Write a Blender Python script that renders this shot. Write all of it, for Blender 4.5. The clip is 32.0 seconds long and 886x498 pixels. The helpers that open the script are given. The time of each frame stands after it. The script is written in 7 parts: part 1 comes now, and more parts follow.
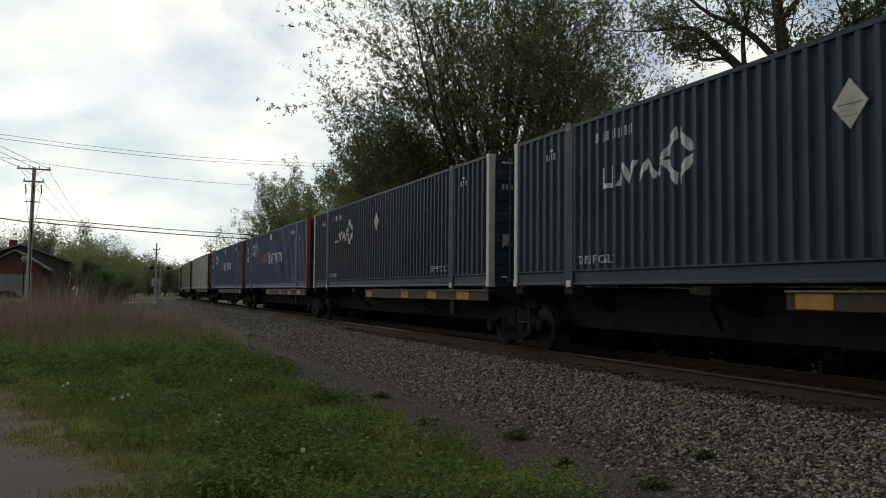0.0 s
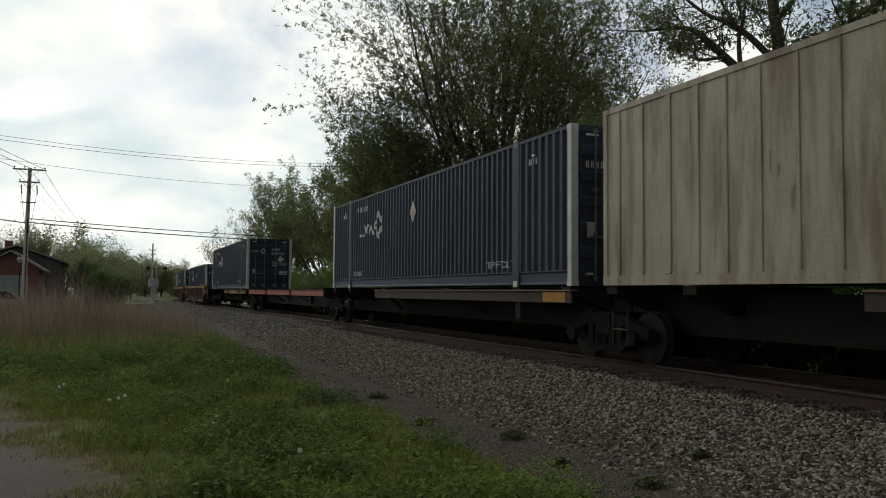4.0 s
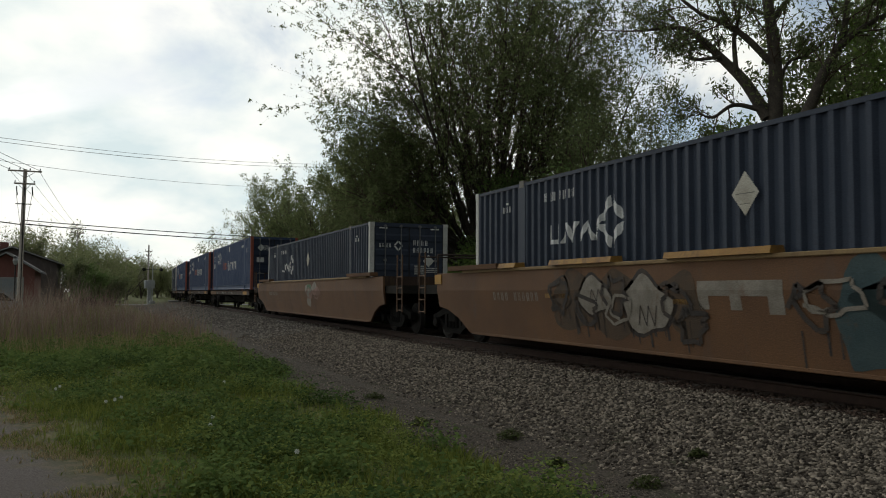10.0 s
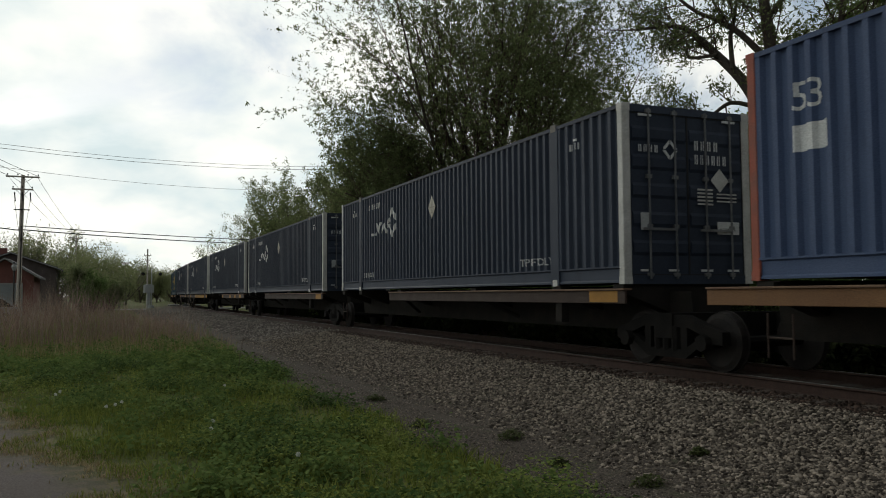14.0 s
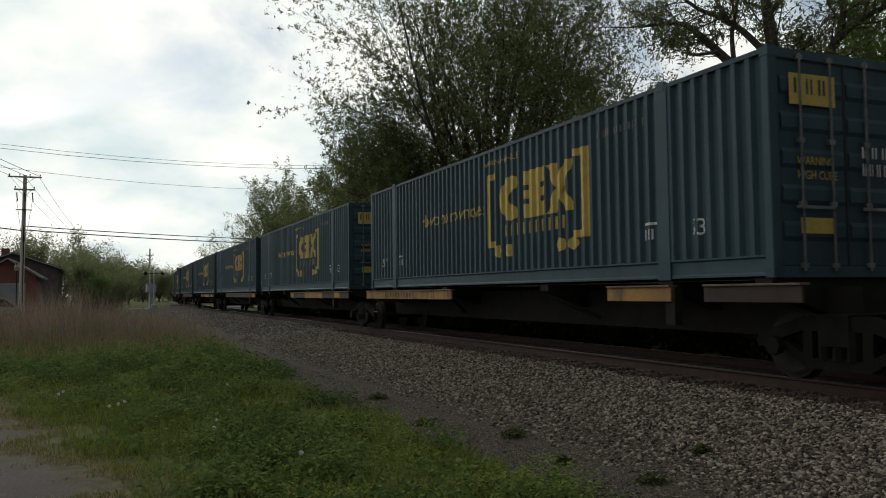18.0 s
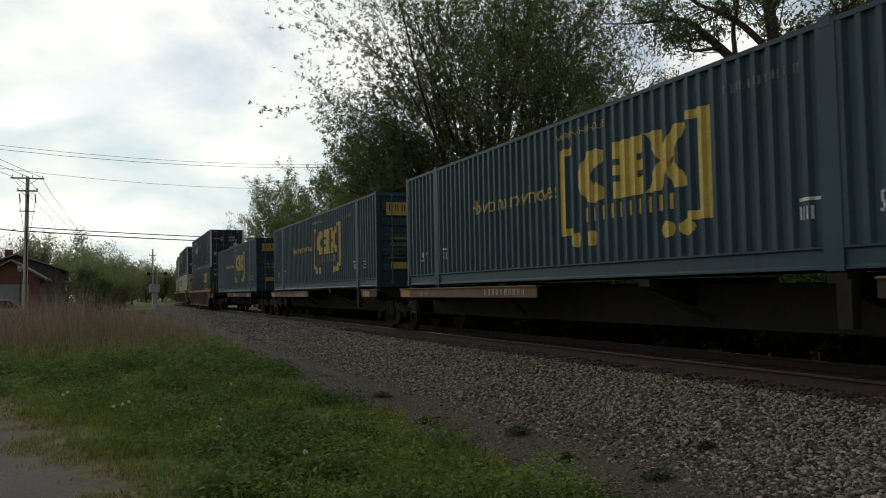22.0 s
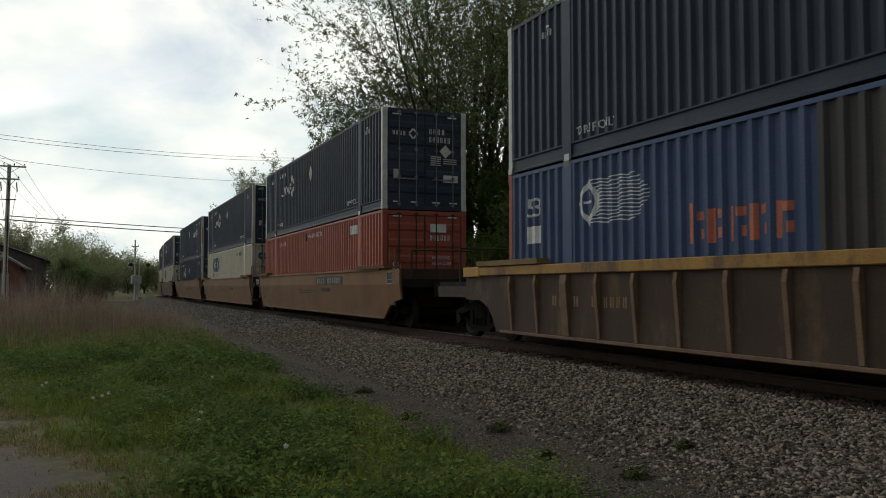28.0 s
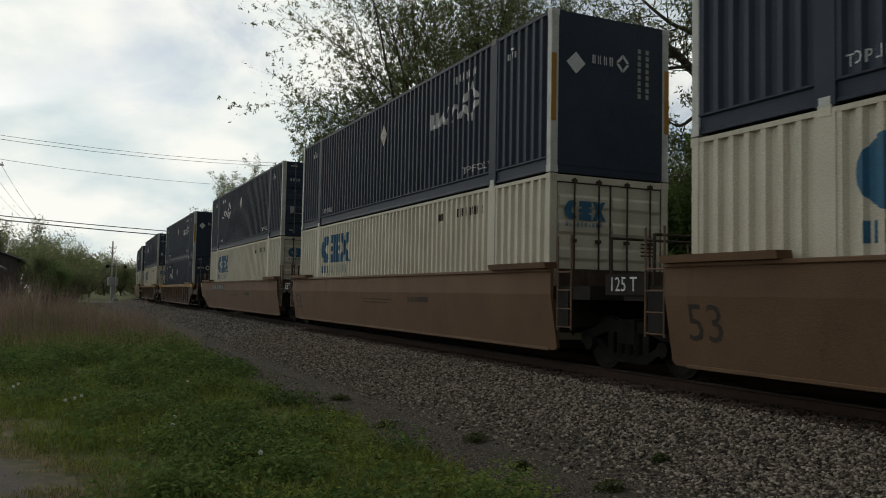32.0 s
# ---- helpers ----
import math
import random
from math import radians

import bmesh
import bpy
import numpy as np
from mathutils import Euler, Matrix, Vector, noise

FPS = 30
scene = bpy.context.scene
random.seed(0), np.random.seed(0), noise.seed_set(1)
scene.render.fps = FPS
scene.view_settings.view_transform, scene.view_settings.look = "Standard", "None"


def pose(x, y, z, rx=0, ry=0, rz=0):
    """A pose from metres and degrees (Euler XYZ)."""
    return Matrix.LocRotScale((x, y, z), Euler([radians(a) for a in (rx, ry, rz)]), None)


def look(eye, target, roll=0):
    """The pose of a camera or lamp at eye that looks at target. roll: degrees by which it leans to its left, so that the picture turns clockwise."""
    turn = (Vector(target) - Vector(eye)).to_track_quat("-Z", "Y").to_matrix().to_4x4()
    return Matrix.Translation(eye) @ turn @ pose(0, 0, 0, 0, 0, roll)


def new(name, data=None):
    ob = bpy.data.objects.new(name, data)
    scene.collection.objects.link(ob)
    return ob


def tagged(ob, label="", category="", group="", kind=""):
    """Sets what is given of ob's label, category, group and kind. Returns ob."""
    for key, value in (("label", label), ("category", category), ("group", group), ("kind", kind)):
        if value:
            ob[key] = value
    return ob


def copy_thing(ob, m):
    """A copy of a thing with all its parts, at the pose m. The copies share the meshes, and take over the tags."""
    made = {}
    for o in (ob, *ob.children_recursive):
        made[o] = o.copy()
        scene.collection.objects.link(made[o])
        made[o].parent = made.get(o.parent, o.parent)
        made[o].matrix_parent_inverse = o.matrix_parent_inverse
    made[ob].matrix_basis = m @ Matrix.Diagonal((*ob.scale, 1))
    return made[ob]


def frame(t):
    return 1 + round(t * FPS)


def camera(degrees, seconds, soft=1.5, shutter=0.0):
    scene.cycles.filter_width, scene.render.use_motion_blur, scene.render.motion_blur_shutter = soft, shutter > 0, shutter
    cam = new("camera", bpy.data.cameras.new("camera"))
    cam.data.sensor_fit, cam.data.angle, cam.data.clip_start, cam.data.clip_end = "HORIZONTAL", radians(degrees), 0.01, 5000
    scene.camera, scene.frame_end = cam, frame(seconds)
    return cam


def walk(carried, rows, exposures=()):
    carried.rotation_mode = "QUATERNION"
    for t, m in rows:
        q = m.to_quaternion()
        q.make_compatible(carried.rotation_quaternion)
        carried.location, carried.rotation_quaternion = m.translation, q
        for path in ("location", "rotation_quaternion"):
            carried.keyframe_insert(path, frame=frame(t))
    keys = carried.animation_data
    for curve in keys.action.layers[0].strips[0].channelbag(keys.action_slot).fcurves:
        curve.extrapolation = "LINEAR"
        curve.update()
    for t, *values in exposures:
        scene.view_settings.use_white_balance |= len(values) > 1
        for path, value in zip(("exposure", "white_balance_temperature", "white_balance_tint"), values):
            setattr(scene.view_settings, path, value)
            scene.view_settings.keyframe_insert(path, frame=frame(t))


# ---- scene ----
cam = camera(56.98, 32.0, soft=1.0, shutter=0.035)
EYE = (0.0, 0.0, 1.70)
TURNS = [
    (0, 93.04, -0.55, -22.39), (0.5, 93.05, -0.54, -22.32), (1, 93.05, -0.57, -22.31), (1.5, 93.01, -0.49, -22.37),
    (2, 93.07, -0.47, -22.38), (2.5, 93.13, -0.49, -22.55), (3, 93.01, -0.43, -22.69), (3.5, 93.04, -0.45, -22.61),
    (5.5, 93.04, -0.42, -22.70), (6, 93.05, -0.47, -22.77), (6.5, 92.98, -0.38, -22.74), (7, 92.97, -0.38, -22.72),
    (7.5, 93.01, -0.39, -22.80), (8, 93.09, -0.41, -22.79), (8.5, 93.04, -0.32, -22.70), (9, 93.08, -0.41, -22.85),
    (9.5, 93.06, -0.26, -22.86), (10, 93.07, -0.25, -22.86), (10.5, 93.08, -0.12, -22.86), (11, 93.10, -0.08, -22.95),
    (11.5, 93.08, -0.06, -22.99), (12, 93.04, 0.04, -22.97), (12.5, 93.30, -0.10, -23.07), (13, 93.21, 0.20, -23.08),
    (13.5, 93.18, 0.25, -22.99), (14, 93.14, 0.40, -22.90), (14.5, 93.05, 0.47, -22.99), (16.5, 93.10, 0.52, -22.78),
    (17, 93.11, 0.59, -22.76), (17.5, 93.09, 0.52, -22.78), (18, 93.02, 0.65, -22.75), (18.5, 92.96, 0.68, -22.73),
    (19, 92.94, 0.70, -22.72), (19.5, 92.89, 0.79, -22.59), (20, 92.87, 0.92, -22.56), (20.5, 92.84, 0.96, -22.52),
    (21, 92.89, 0.98, -22.62), (21.5, 92.91, 1.01, -22.59), (22, 92.89, 1.07, -22.55), (22.5, 92.83, 1.18, -22.60),
    (23, 92.78, 1.21, -22.68), (23.5, 92.76, 1.17, -22.76), (24, 92.83, 1.22, -22.78), (24.5, 92.74, 1.10, -22.95),
    (25, 92.64, 0.95, -23.30), (25.5, 92.66, 0.81, -23.34), (27.5, 92.62, 0.27, -23.35), (28, 92.62, 0.10, -23.68),
    (28.5, 92.69, -0.07, -23.73), (29, 92.98, -0.25, -23.87), (29.5, 93.06, -0.61, -24.44), (30, 93.10, -0.77, -24.59),
    (30.5, 93.14, -0.85, -24.85), (31, 93.08, -0.95, -25.02), (31.5, 93.18, -0.92, -25.06), (32, 93.25, -1.14, -25.12),
]
walk(cam, [(t, pose(*EYE, a, b, c)) for t, a, b, c in TURNS], ((0, 0.06), (24, 0.06), (29, 0.04), (30.5, 0.03), (32, -0.08)))

# ---- world and sun: bright broken overcast, the sun behind cloud ahead and to the left ----
SUN_EL, SUN_AZ = radians(21), radians(-12)
SUN_DIR = Vector((math.sin(SUN_AZ) * math.cos(SUN_EL), math.cos(SUN_AZ) * math.cos(SUN_EL), math.sin(SUN_EL)))


def make_world():
    w = bpy.data.worlds.new("sky")
    scene.world = w
    w.use_nodes = True
    nt = w.node_tree
    N, K = nt.nodes, nt.links
    N.clear()
    out, bg = N.new("ShaderNodeOutputWorld"), N.new("ShaderNodeBackground")
    K.new(bg.outputs[0], out.inputs[0])
    sky = N.new("ShaderNodeTexSky")
    sky.sky_type, sky.sun_disc = "NISHITA", False
    sky.sun_elevation, sky.sun_rotation = SUN_EL, SUN_AZ
    sky.dust_density = 0.4
    tc = N.new("ShaderNodeTexCoord")
    # flatten the dome, so that clouds draw out towards the horizon
    sep = N.new("ShaderNodeSeparateXYZ")
    K.new(tc.outputs["Generated"], sep.inputs[0])
    up = N.new("ShaderNodeMath")
    up.operation, up.inputs[1].default_value = "ADD", 0.45
    K.new(sep.outputs[2], up.inputs[0])
    flat = N.new("ShaderNodeVectorMath")
    flat.operation = "DIVIDE"
    comb = N.new("ShaderNodeCombineXYZ")
    for i in range(3):
        K.new(up.outputs[0], comb.inputs[i])
    K.new(tc.outputs["Generated"], flat.inputs[0])
    K.new(comb.outputs[0], flat.inputs[1])
    big = N.new("ShaderNodeTexNoise")
    big.inputs["Scale"].default_value, big.inputs["Detail"].default_value, big.inputs["Roughness"].default_value = 1.9, 7, 0.55
    big.inputs["Distortion"].default_value = 0.4
    K.new(flat.outputs[0], big.inputs["Vector"])
    cover = N.new("ShaderNodeMapRange")
    cover.interpolation_type = "SMOOTHSTEP"
    cover.inputs["From Min"].default_value, cover.inputs["From Max"].default_value, cover.inputs["To Min"].default_value = 0.34, 0.50, 0.12
    # cloud glows towards the sun
    dot = N.new("ShaderNodeVectorMath")
    dot.operation = "DOT_PRODUCT"
    nrm = N.new("ShaderNodeVectorMath")
    nrm.operation = "NORMALIZE"
    K.new(tc.outputs["Generated"], nrm.inputs[0])
    K.new(nrm.outputs[0], dot.inputs[0])
    dot.inputs[1].default_value = SUN_DIR
    glow = N.new("ShaderNodeMapRange")
    glow.interpolation_type = "SMOOTHSTEP"
    for k, v in (("From Min", -0.5), ("From Max", 0.90), ("To Min", CLOUD_FAR), ("To Max", CLOUD_NEAR)):
        glow.inputs[k].default_value = v
    K.new(dot.outputs["Value"], glow.inputs["Value"])
    # thicker cloud round the sun, thin blue gaps away from it
    lean = N.new("ShaderNodeMapRange")
    for k, v in (("From Min", 0.80), ("From Max", 1.0), ("To Min", -0.015), ("To Max", 0.07)):
        lean.inputs[k].default_value = v
    K.new(dot.outputs["Value"], lean.inputs["Value"])
    veil = N.new("ShaderNodeMath")
    veil.operation = "ADD"
    K.new(big.outputs["Fac"], veil.inputs[0])
    K.new(lean.outputs[0], veil.inputs[1])
    K.new(veil.outputs[0], cover.inputs["Value"])
    # near the horizon the layers close up
    low = N.new("ShaderNodeMapRange")
    low.interpolation_type = "SMOOTHSTEP"
    for k, v in (("From Min", 0.02), ("From Max", 0.22), ("To Min", 1.0), ("To Max", 0.0)):
        low.inputs[k].default_value = v
    K.new(sep.outputs[2], low.inputs["Value"])
    closed = N.new("ShaderNodeMath")
    closed.operation = "MAXIMUM"
    K.new(cover.outputs[0], closed.inputs[0])
    K.new(low.outputs[0], closed.inputs[1])
    grey = N.new("ShaderNodeValToRGB")
    grey.color_ramp.elements[0].position, grey.color_ramp.elements[0].color = 0.37, (0.66, 0.765, 0.775, 1)
    grey.color_ramp.elements[1].position, grey.color_ramp.elements[1].color = 0.58, (1.0, 1.0, 0.935, 1)
    small = N.new("ShaderNodeTexNoise")
    small.inputs["Scale"].default_value, small.inputs["Detail"].default_value = 3.4, 7
    K.new(flat.outputs[0], small.inputs["Vector"])
    K.new(small.outputs["Fac"], grey.inputs[0])
    cloud = N.new("ShaderNodeVectorMath")
    cloud.operation = "SCALE"
    K.new(grey.outputs[0], cloud.inputs[0])
    K.new(glow.outputs[0], cloud.inputs["Scale"])
    blue = N.new("ShaderNodeVectorMath")
    blue.operation = "SCALE"
    blue.inputs["Scale"].default_value = SKY_STRENGTH
    K.new(sky.outputs[0], blue.inputs[0])
    mix = N.new("ShaderNodeMix")
    mix.data_type = "RGBA"
    K.new(closed.outputs[0], mix.inputs["Factor"])
    K.new(blue.outputs[0], mix.inputs["A"])
    K.new(cloud.outputs[0], mix.inputs["B"])
    K.new(mix.outputs["Result"], bg.inputs[0])
    bg.inputs[1].default_value = 1.0


CLOUD_NEAR, CLOUD_FAR, SKY_STRENGTH = 1.03, 0.32, 0.085
make_world()
sun = new("sun", bpy.data.lights.new("sun", "SUN"))
sun.data.energy, sun.data.angle, sun.data.color = 0.4, radians(16), (1.0, 0.95, 0.86)
sun.matrix_world = look(SUN_DIR * 50, (0, 0, 0))
scene.view_settings.exposure = 0.08

# ---- materials ----


def surface(name, c1, c2, scale=3.0, rough=0.7, metal=0.0, bump=0.2, fine=60.0, stain=None, stain_amount=0.0, streak=1.0, spec=0.3, vary=0.0):
    """A worn surface: two tones by coarse noise, fine grain, stains drawn out downwards, relief."""
    m = bpy.data.materials.new(name)
    m.use_nodes = True
    nt = m.node_tree
    N, K = nt.nodes, nt.links
    bsdf = N["Principled BSDF"]
    bsdf.inputs["Roughness"].default_value, bsdf.inputs["Metallic"].default_value = rough, metal
    bsdf.inputs["Specular IOR Level"].default_value = spec
    tc = N.new("ShaderNodeTexCoord")
    n1, n2 = N.new("ShaderNodeTexNoise"), N.new("ShaderNodeTexNoise")
    n1.inputs["Scale"].default_value, n1.inputs["Detail"].default_value = scale, 5
    n2.inputs["Scale"].default_value, n2.inputs["Detail"].default_value = fine, 3
    for n in (n1, n2):
        K.new(tc.outputs["Object"], n.inputs["Vector"])
    ramp = N.new("ShaderNodeMapRange")
    ramp.inputs["From Min"].default_value, ramp.inputs["From Max"].default_value = 0.32, 0.68
    K.new(n1.outputs["Fac"], ramp.inputs["Value"])
    mix = N.new("ShaderNodeMix")
    mix.data_type = "RGBA"
    mix.inputs["A"].default_value, mix.inputs["B"].default_value = (*c1, 1), (*c2, 1)
    K.new(ramp.outputs[0], mix.inputs["Factor"])
    colour = mix.outputs["Result"]
    grain = N.new("ShaderNodeMix")
    grain.data_type, grain.blend_type = "RGBA", "MULTIPLY"
    grain.inputs["Factor"].default_value = 0.5
    g = N.new("ShaderNodeMapRange")
    for k, v in (("From Min", 0.3), ("From Max", 0.7), ("To Min", 0.55), ("To Max", 1.35)):
        g.inputs[k].default_value = v
    K.new(n2.outputs["Fac"], g.inputs["Value"])
    K.new(colour, grain.inputs["A"])
    K.new(g.outputs[0], grain.inputs["B"])
    colour = grain.outputs["Result"]
    if stain:
        mp = N.new("ShaderNodeMapping")
        mp.inputs["Scale"].default_value = (1.0, 1.0, streak)
        K.new(tc.outputs["Object"], mp.inputs["Vector"])
        n3 = N.new("ShaderNodeTexNoise")
        n3.inputs["Scale"].default_value, n3.inputs["Detail"].default_value, n3.inputs["Roughness"].default_value = 2.2, 7, 0.7
        K.new(mp.outputs[0], n3.inputs["Vector"])
        a = N.new("ShaderNodeMapRange")
        lo = 0.72 - 0.34 * stain_amount
        for k, v in (("From Min", lo), ("From Max", lo + 0.16), ("To Min", 0.0), ("To Max", 0.85)):
            a.inputs[k].default_value = v
        K.new(n3.outputs["Fac"], a.inputs["Value"])
        st = N.new("ShaderNodeMix")
        st.data_type = "RGBA"
        st.inputs["B"].default_value = (*stain, 1)
        K.new(colour, st.inputs["A"])
        K.new(a.outputs[0], st.inputs["Factor"])
        colour = st.outputs["Result"]
    if vary:
        oi = N.new("ShaderNodeObjectInfo")
        v = N.new("ShaderNodeMapRange")
        v.inputs["To Min"].default_value, v.inputs["To Max"].default_value = 1 - vary, 1 + vary
        K.new(oi.outputs["Random"], v.inputs["Value"])
        mv = N.new("ShaderNodeVectorMath")
        mv.operation = "SCALE"
        K.new(colour, mv.inputs[0])
        K.new(v.outputs[0], mv.inputs["Scale"])
        colour = mv.outputs[0]
    K.new(colour, bsdf.inputs["Base Color"])
    if bump:
        b = N.new("ShaderNodeBump")
        b.inputs["Strength"].default_value, b.inputs["Distance"].default_value = bump, 0.02
        K.new(n2.outputs["Fac"], b.inputs["Height"])
        K.new(b.outputs[0], bsdf.inputs["Normal"])
    return m


def scattered(name, c1, c2, rough=0.8, through_light=0.0, spec=0.2, skew=1.0):
    """Many small pieces in one mesh: each island takes its own tone between two colours."""
    m = bpy.data.materials.new(name)
    m.use_nodes = True
    nt = m.node_tree
    N, K = nt.nodes, nt.links
    bsdf = N["Principled BSDF"]
    bsdf.inputs["Roughness"].default_value = rough
    bsdf.inputs["Specular IOR Level"].default_value = spec
    geo = N.new("ShaderNodeNewGeometry")
    mix = N.new("ShaderNodeMix")
    mix.data_type = "RGBA"
    mix.inputs["A"].default_value, mix.inputs["B"].default_value = (*c1, 1), (*c2, 1)
    pw = N.new("ShaderNodeMath")
    pw.operation, pw.inputs[1].default_value = "POWER", skew
    K.new(geo.outputs["Random Per Island"], pw.inputs[0])
    K.new(pw.outputs[0], mix.inputs["Factor"])
    K.new(mix.outputs["Result"], bsdf.inputs["Base Color"])
    if through_light:
        tr = N.new("ShaderNodeBsdfTranslucent")
        K.new(mix.outputs["Result"], tr.inputs[0])
        ms = N.new("ShaderNodeMixShader")
        ms.inputs[0].default_value = through_light
        K.new(bsdf.outputs[0], ms.inputs[1])
        K.new(tr.outputs[0], ms.inputs[2])
        K.new(ms.outputs[0], N["Material Output"].inputs[0])
    return m


M = {}
M["navy"] = surface("navy_paint", (0.027, 0.036, 0.054), (0.039, 0.048, 0.068), 1.2, 0.62, bump=0.05, spec=0.18, stain=(0.020, 0.025, 0.036), stain_amount=0.42, streak=0.25, vary=0.15)
M["blue"] = surface("blue_paint", (0.048, 0.073, 0.137), (0.067, 0.093, 0.161), 1.2, 0.62, bump=0.05, spec=0.18, stain=(0.036, 0.050, 0.090), stain_amount=0.42, streak=0.25, vary=0.12)
M["teal"] = surface("blue_green_paint", (0.030, 0.056, 0.068), (0.042, 0.070, 0.085), 1.2, 0.62, bump=0.05, spec=0.18, stain=(0.022, 0.034, 0.040), stain_amount=0.45, streak=0.25, vary=0.12)
M["green"] = surface("dark_green_paint", (0.030, 0.052, 0.049), (0.039, 0.065, 0.059), 1.2, 0.62, bump=0.05, spec=0.18, stain=(0.09, 0.08, 0.06), stain_amount=0.3, streak=0.25)
M["cream"] = surface("cream_paint", (0.56, 0.51, 0.40), (0.47, 0.42, 0.32), 1.0, 0.55, bump=0.05, stain=(0.28, 0.19, 0.11), stain_amount=0.35, streak=0.18, vary=0.08)
M["white"] = surface("dirty_white_paint", (0.355, 0.352, 0.308), (0.285, 0.276, 0.232), 0.9, 0.55, bump=0.05, stain=(0.19, 0.155, 0.11), stain_amount=0.5, streak=0.15, vary=0.1)
M["red"] = surface("red_paint", (0.308, 0.074, 0.041), (0.257, 0.059, 0.035), 1.0, 0.55, bump=0.05, stain=(0.13, 0.05, 0.03), stain_amount=0.4, streak=0.2)
M["post_white"] = surface("post_white", (0.55, 0.54, 0.50), (0.42, 0.41, 0.37), 3, 0.6, stain=(0.2, 0.14, 0.09), stain_amount=0.3)
M["post_orange"] = surface("post_orange", (0.33, 0.085, 0.050), (0.23, 0.075, 0.050), 3, 0.7, stain=(0.16, 0.09, 0.07), stain_amount=0.5, streak=0.3)
M["mark_white"] = surface("mark_white", (0.62, 0.62, 0.60), (0.50, 0.50, 0.48), 4, 0.6, stain=(0.2, 0.2, 0.2), stain_amount=0.3)
M["mark_worn"] = surface("worn_white_mark", (0.34, 0.33, 0.29), (0.24, 0.23, 0.20), 6, 0.7, stain=(0.09, 0.05, 0.03), stain_amount=0.45)
M["placard"] = surface("dusty_placard", (0.46, 0.43, 0.36), (0.34, 0.31, 0.25), 5, 0.7, stain=(0.22, 0.17, 0.11), stain_amount=0.45)
M["mark_faint"] = surface("faint_mark", (0.13, 0.12, 0.10), (0.18, 0.17, 0.145), 5, 0.7)
M["mark_orange"] = surface("mark_orange", (0.46, 0.125, 0.065), (0.36, 0.115, 0.065), 4, 0.6)
M["mark_yellow"] = surface("mark_yellow", (0.52, 0.37, 0.075), (0.42, 0.30, 0.065), 4, 0.6, stain=(0.15, 0.12, 0.05), stain_amount=0.25)
M["mark_blue"] = surface("mark_blue", (0.022, 0.115, 0.20), (0.03, 0.10, 0.17), 4, 0.6)
M["mark_dark"] = surface("mark_dark", (0.020, 0.015, 0.012), (0.034, 0.025, 0.019), 4, 0.7)
M["rust"] = surface("rust_brown_paint", (0.038, 0.023, 0.016), (0.060, 0.036, 0.024), 1.1, 0.8, stain=(0.105, 0.066, 0.032), stain_amount=0.58, streak=0.35, vary=0.1)
M["tan"] = surface("faded_tan_paint", (0.178, 0.090, 0.037), (0.134, 0.066, 0.028), 1.2, 0.75, stain=(0.12, 0.065, 0.035), stain_amount=0.4, streak=0.3, vary=0.1)
M["orange_rust"] = surface("orange_rust_paint", (0.144, 0.070, 0.030), (0.105, 0.051, 0.024), 1.0, 0.75, stain=(0.10, 0.06, 0.04), stain_amount=0.5, streak=0.5)
M["yellow"] = surface("yellow_paint", (0.42, 0.225, 0.032), (0.32, 0.165, 0.028), 2, 0.65, stain=(0.14, 0.07, 0.03), stain_amount=0.45, streak=0.4)
M["under"] = surface("grimy_steel", (0.019, 0.018, 0.016), (0.029, 0.025, 0.021), 4, 0.9, spec=0.06, stain=(0.040, 0.028, 0.020), stain_amount=0.3)
M["deck"] = surface("deck_steel", (0.033, 0.020, 0.014), (0.050, 0.033, 0.025), 3, 0.8, stain=(0.05, 0.03, 0.02), stain_amount=0.4)
M["steel"] = surface("bar_steel", (0.20, 0.20, 0.20), (0.12, 0.12, 0.12), 6, 0.5, metal=0.6)
M["rail_head"] = surface("worn_rail_steel", (0.34, 0.33, 0.32), (0.26, 0.25, 0.24), 8, 0.28, metal=1.0, bump=0.02)
M["rail_rust"] = surface("rail_rust", (0.036, 0.020, 0.015), (0.053, 0.030, 0.022), 9, 0.9)
M["tie"] = surface("tie_wood", (0.06, 0.045, 0.035), (0.10, 0.08, 0.065), 5, 0.95, bump=0.5, vary=0.3)
M["bark"] = surface("bark", (0.055, 0.045, 0.036), (0.095, 0.078, 0.060), 5, 0.95, bump=0.6, fine=25)
M["twig"] = surface("twig_bark", (0.075, 0.052, 0.040), (0.11, 0.075, 0.055), 5, 0.95, bump=0.0)
M["leaf"] = scattered("spring_leaves", (0.100, 0.128, 0.054), (0.190, 0.214, 0.092), 0.8, 0.55, 0.05)
M["leaf_green"] = scattered("green_leaves", (0.100, 0.156, 0.040), (0.185, 0.248, 0.068), 0.8, 0.58, 0.05)
M["leaf_dark"] = scattered("dark_leaves", (0.095, 0.149, 0.049), (0.175, 0.236, 0.083), 0.8, 0.60, 0.05)
# far foliage: distance haze is mixed into the leaf colour
M["leaf_far"] = scattered("haze_far_leaves", (0.14, 0.165, 0.085), (0.24, 0.265, 0.125), 0.8, 0.6, 0.05)
M["pole_wood"] = surface("weathered_pole", (0.40, 0.35, 0.31), (0.50, 0.45, 0.40), 6, 0.95, bump=0.4)
M["wire"] = surface("wire", (0.03, 0.03, 0.03), (0.04, 0.04, 0.04), 3, 0.6)
M["brick"] = surface("red_boards", (0.147, 0.061, 0.053), (0.190, 0.079, 0.068), 1.5, 0.85)
M["roof"] = surface("dark_shingle", (0.051, 0.051, 0.056), (0.078, 0.078, 0.083), 3, 0.9)
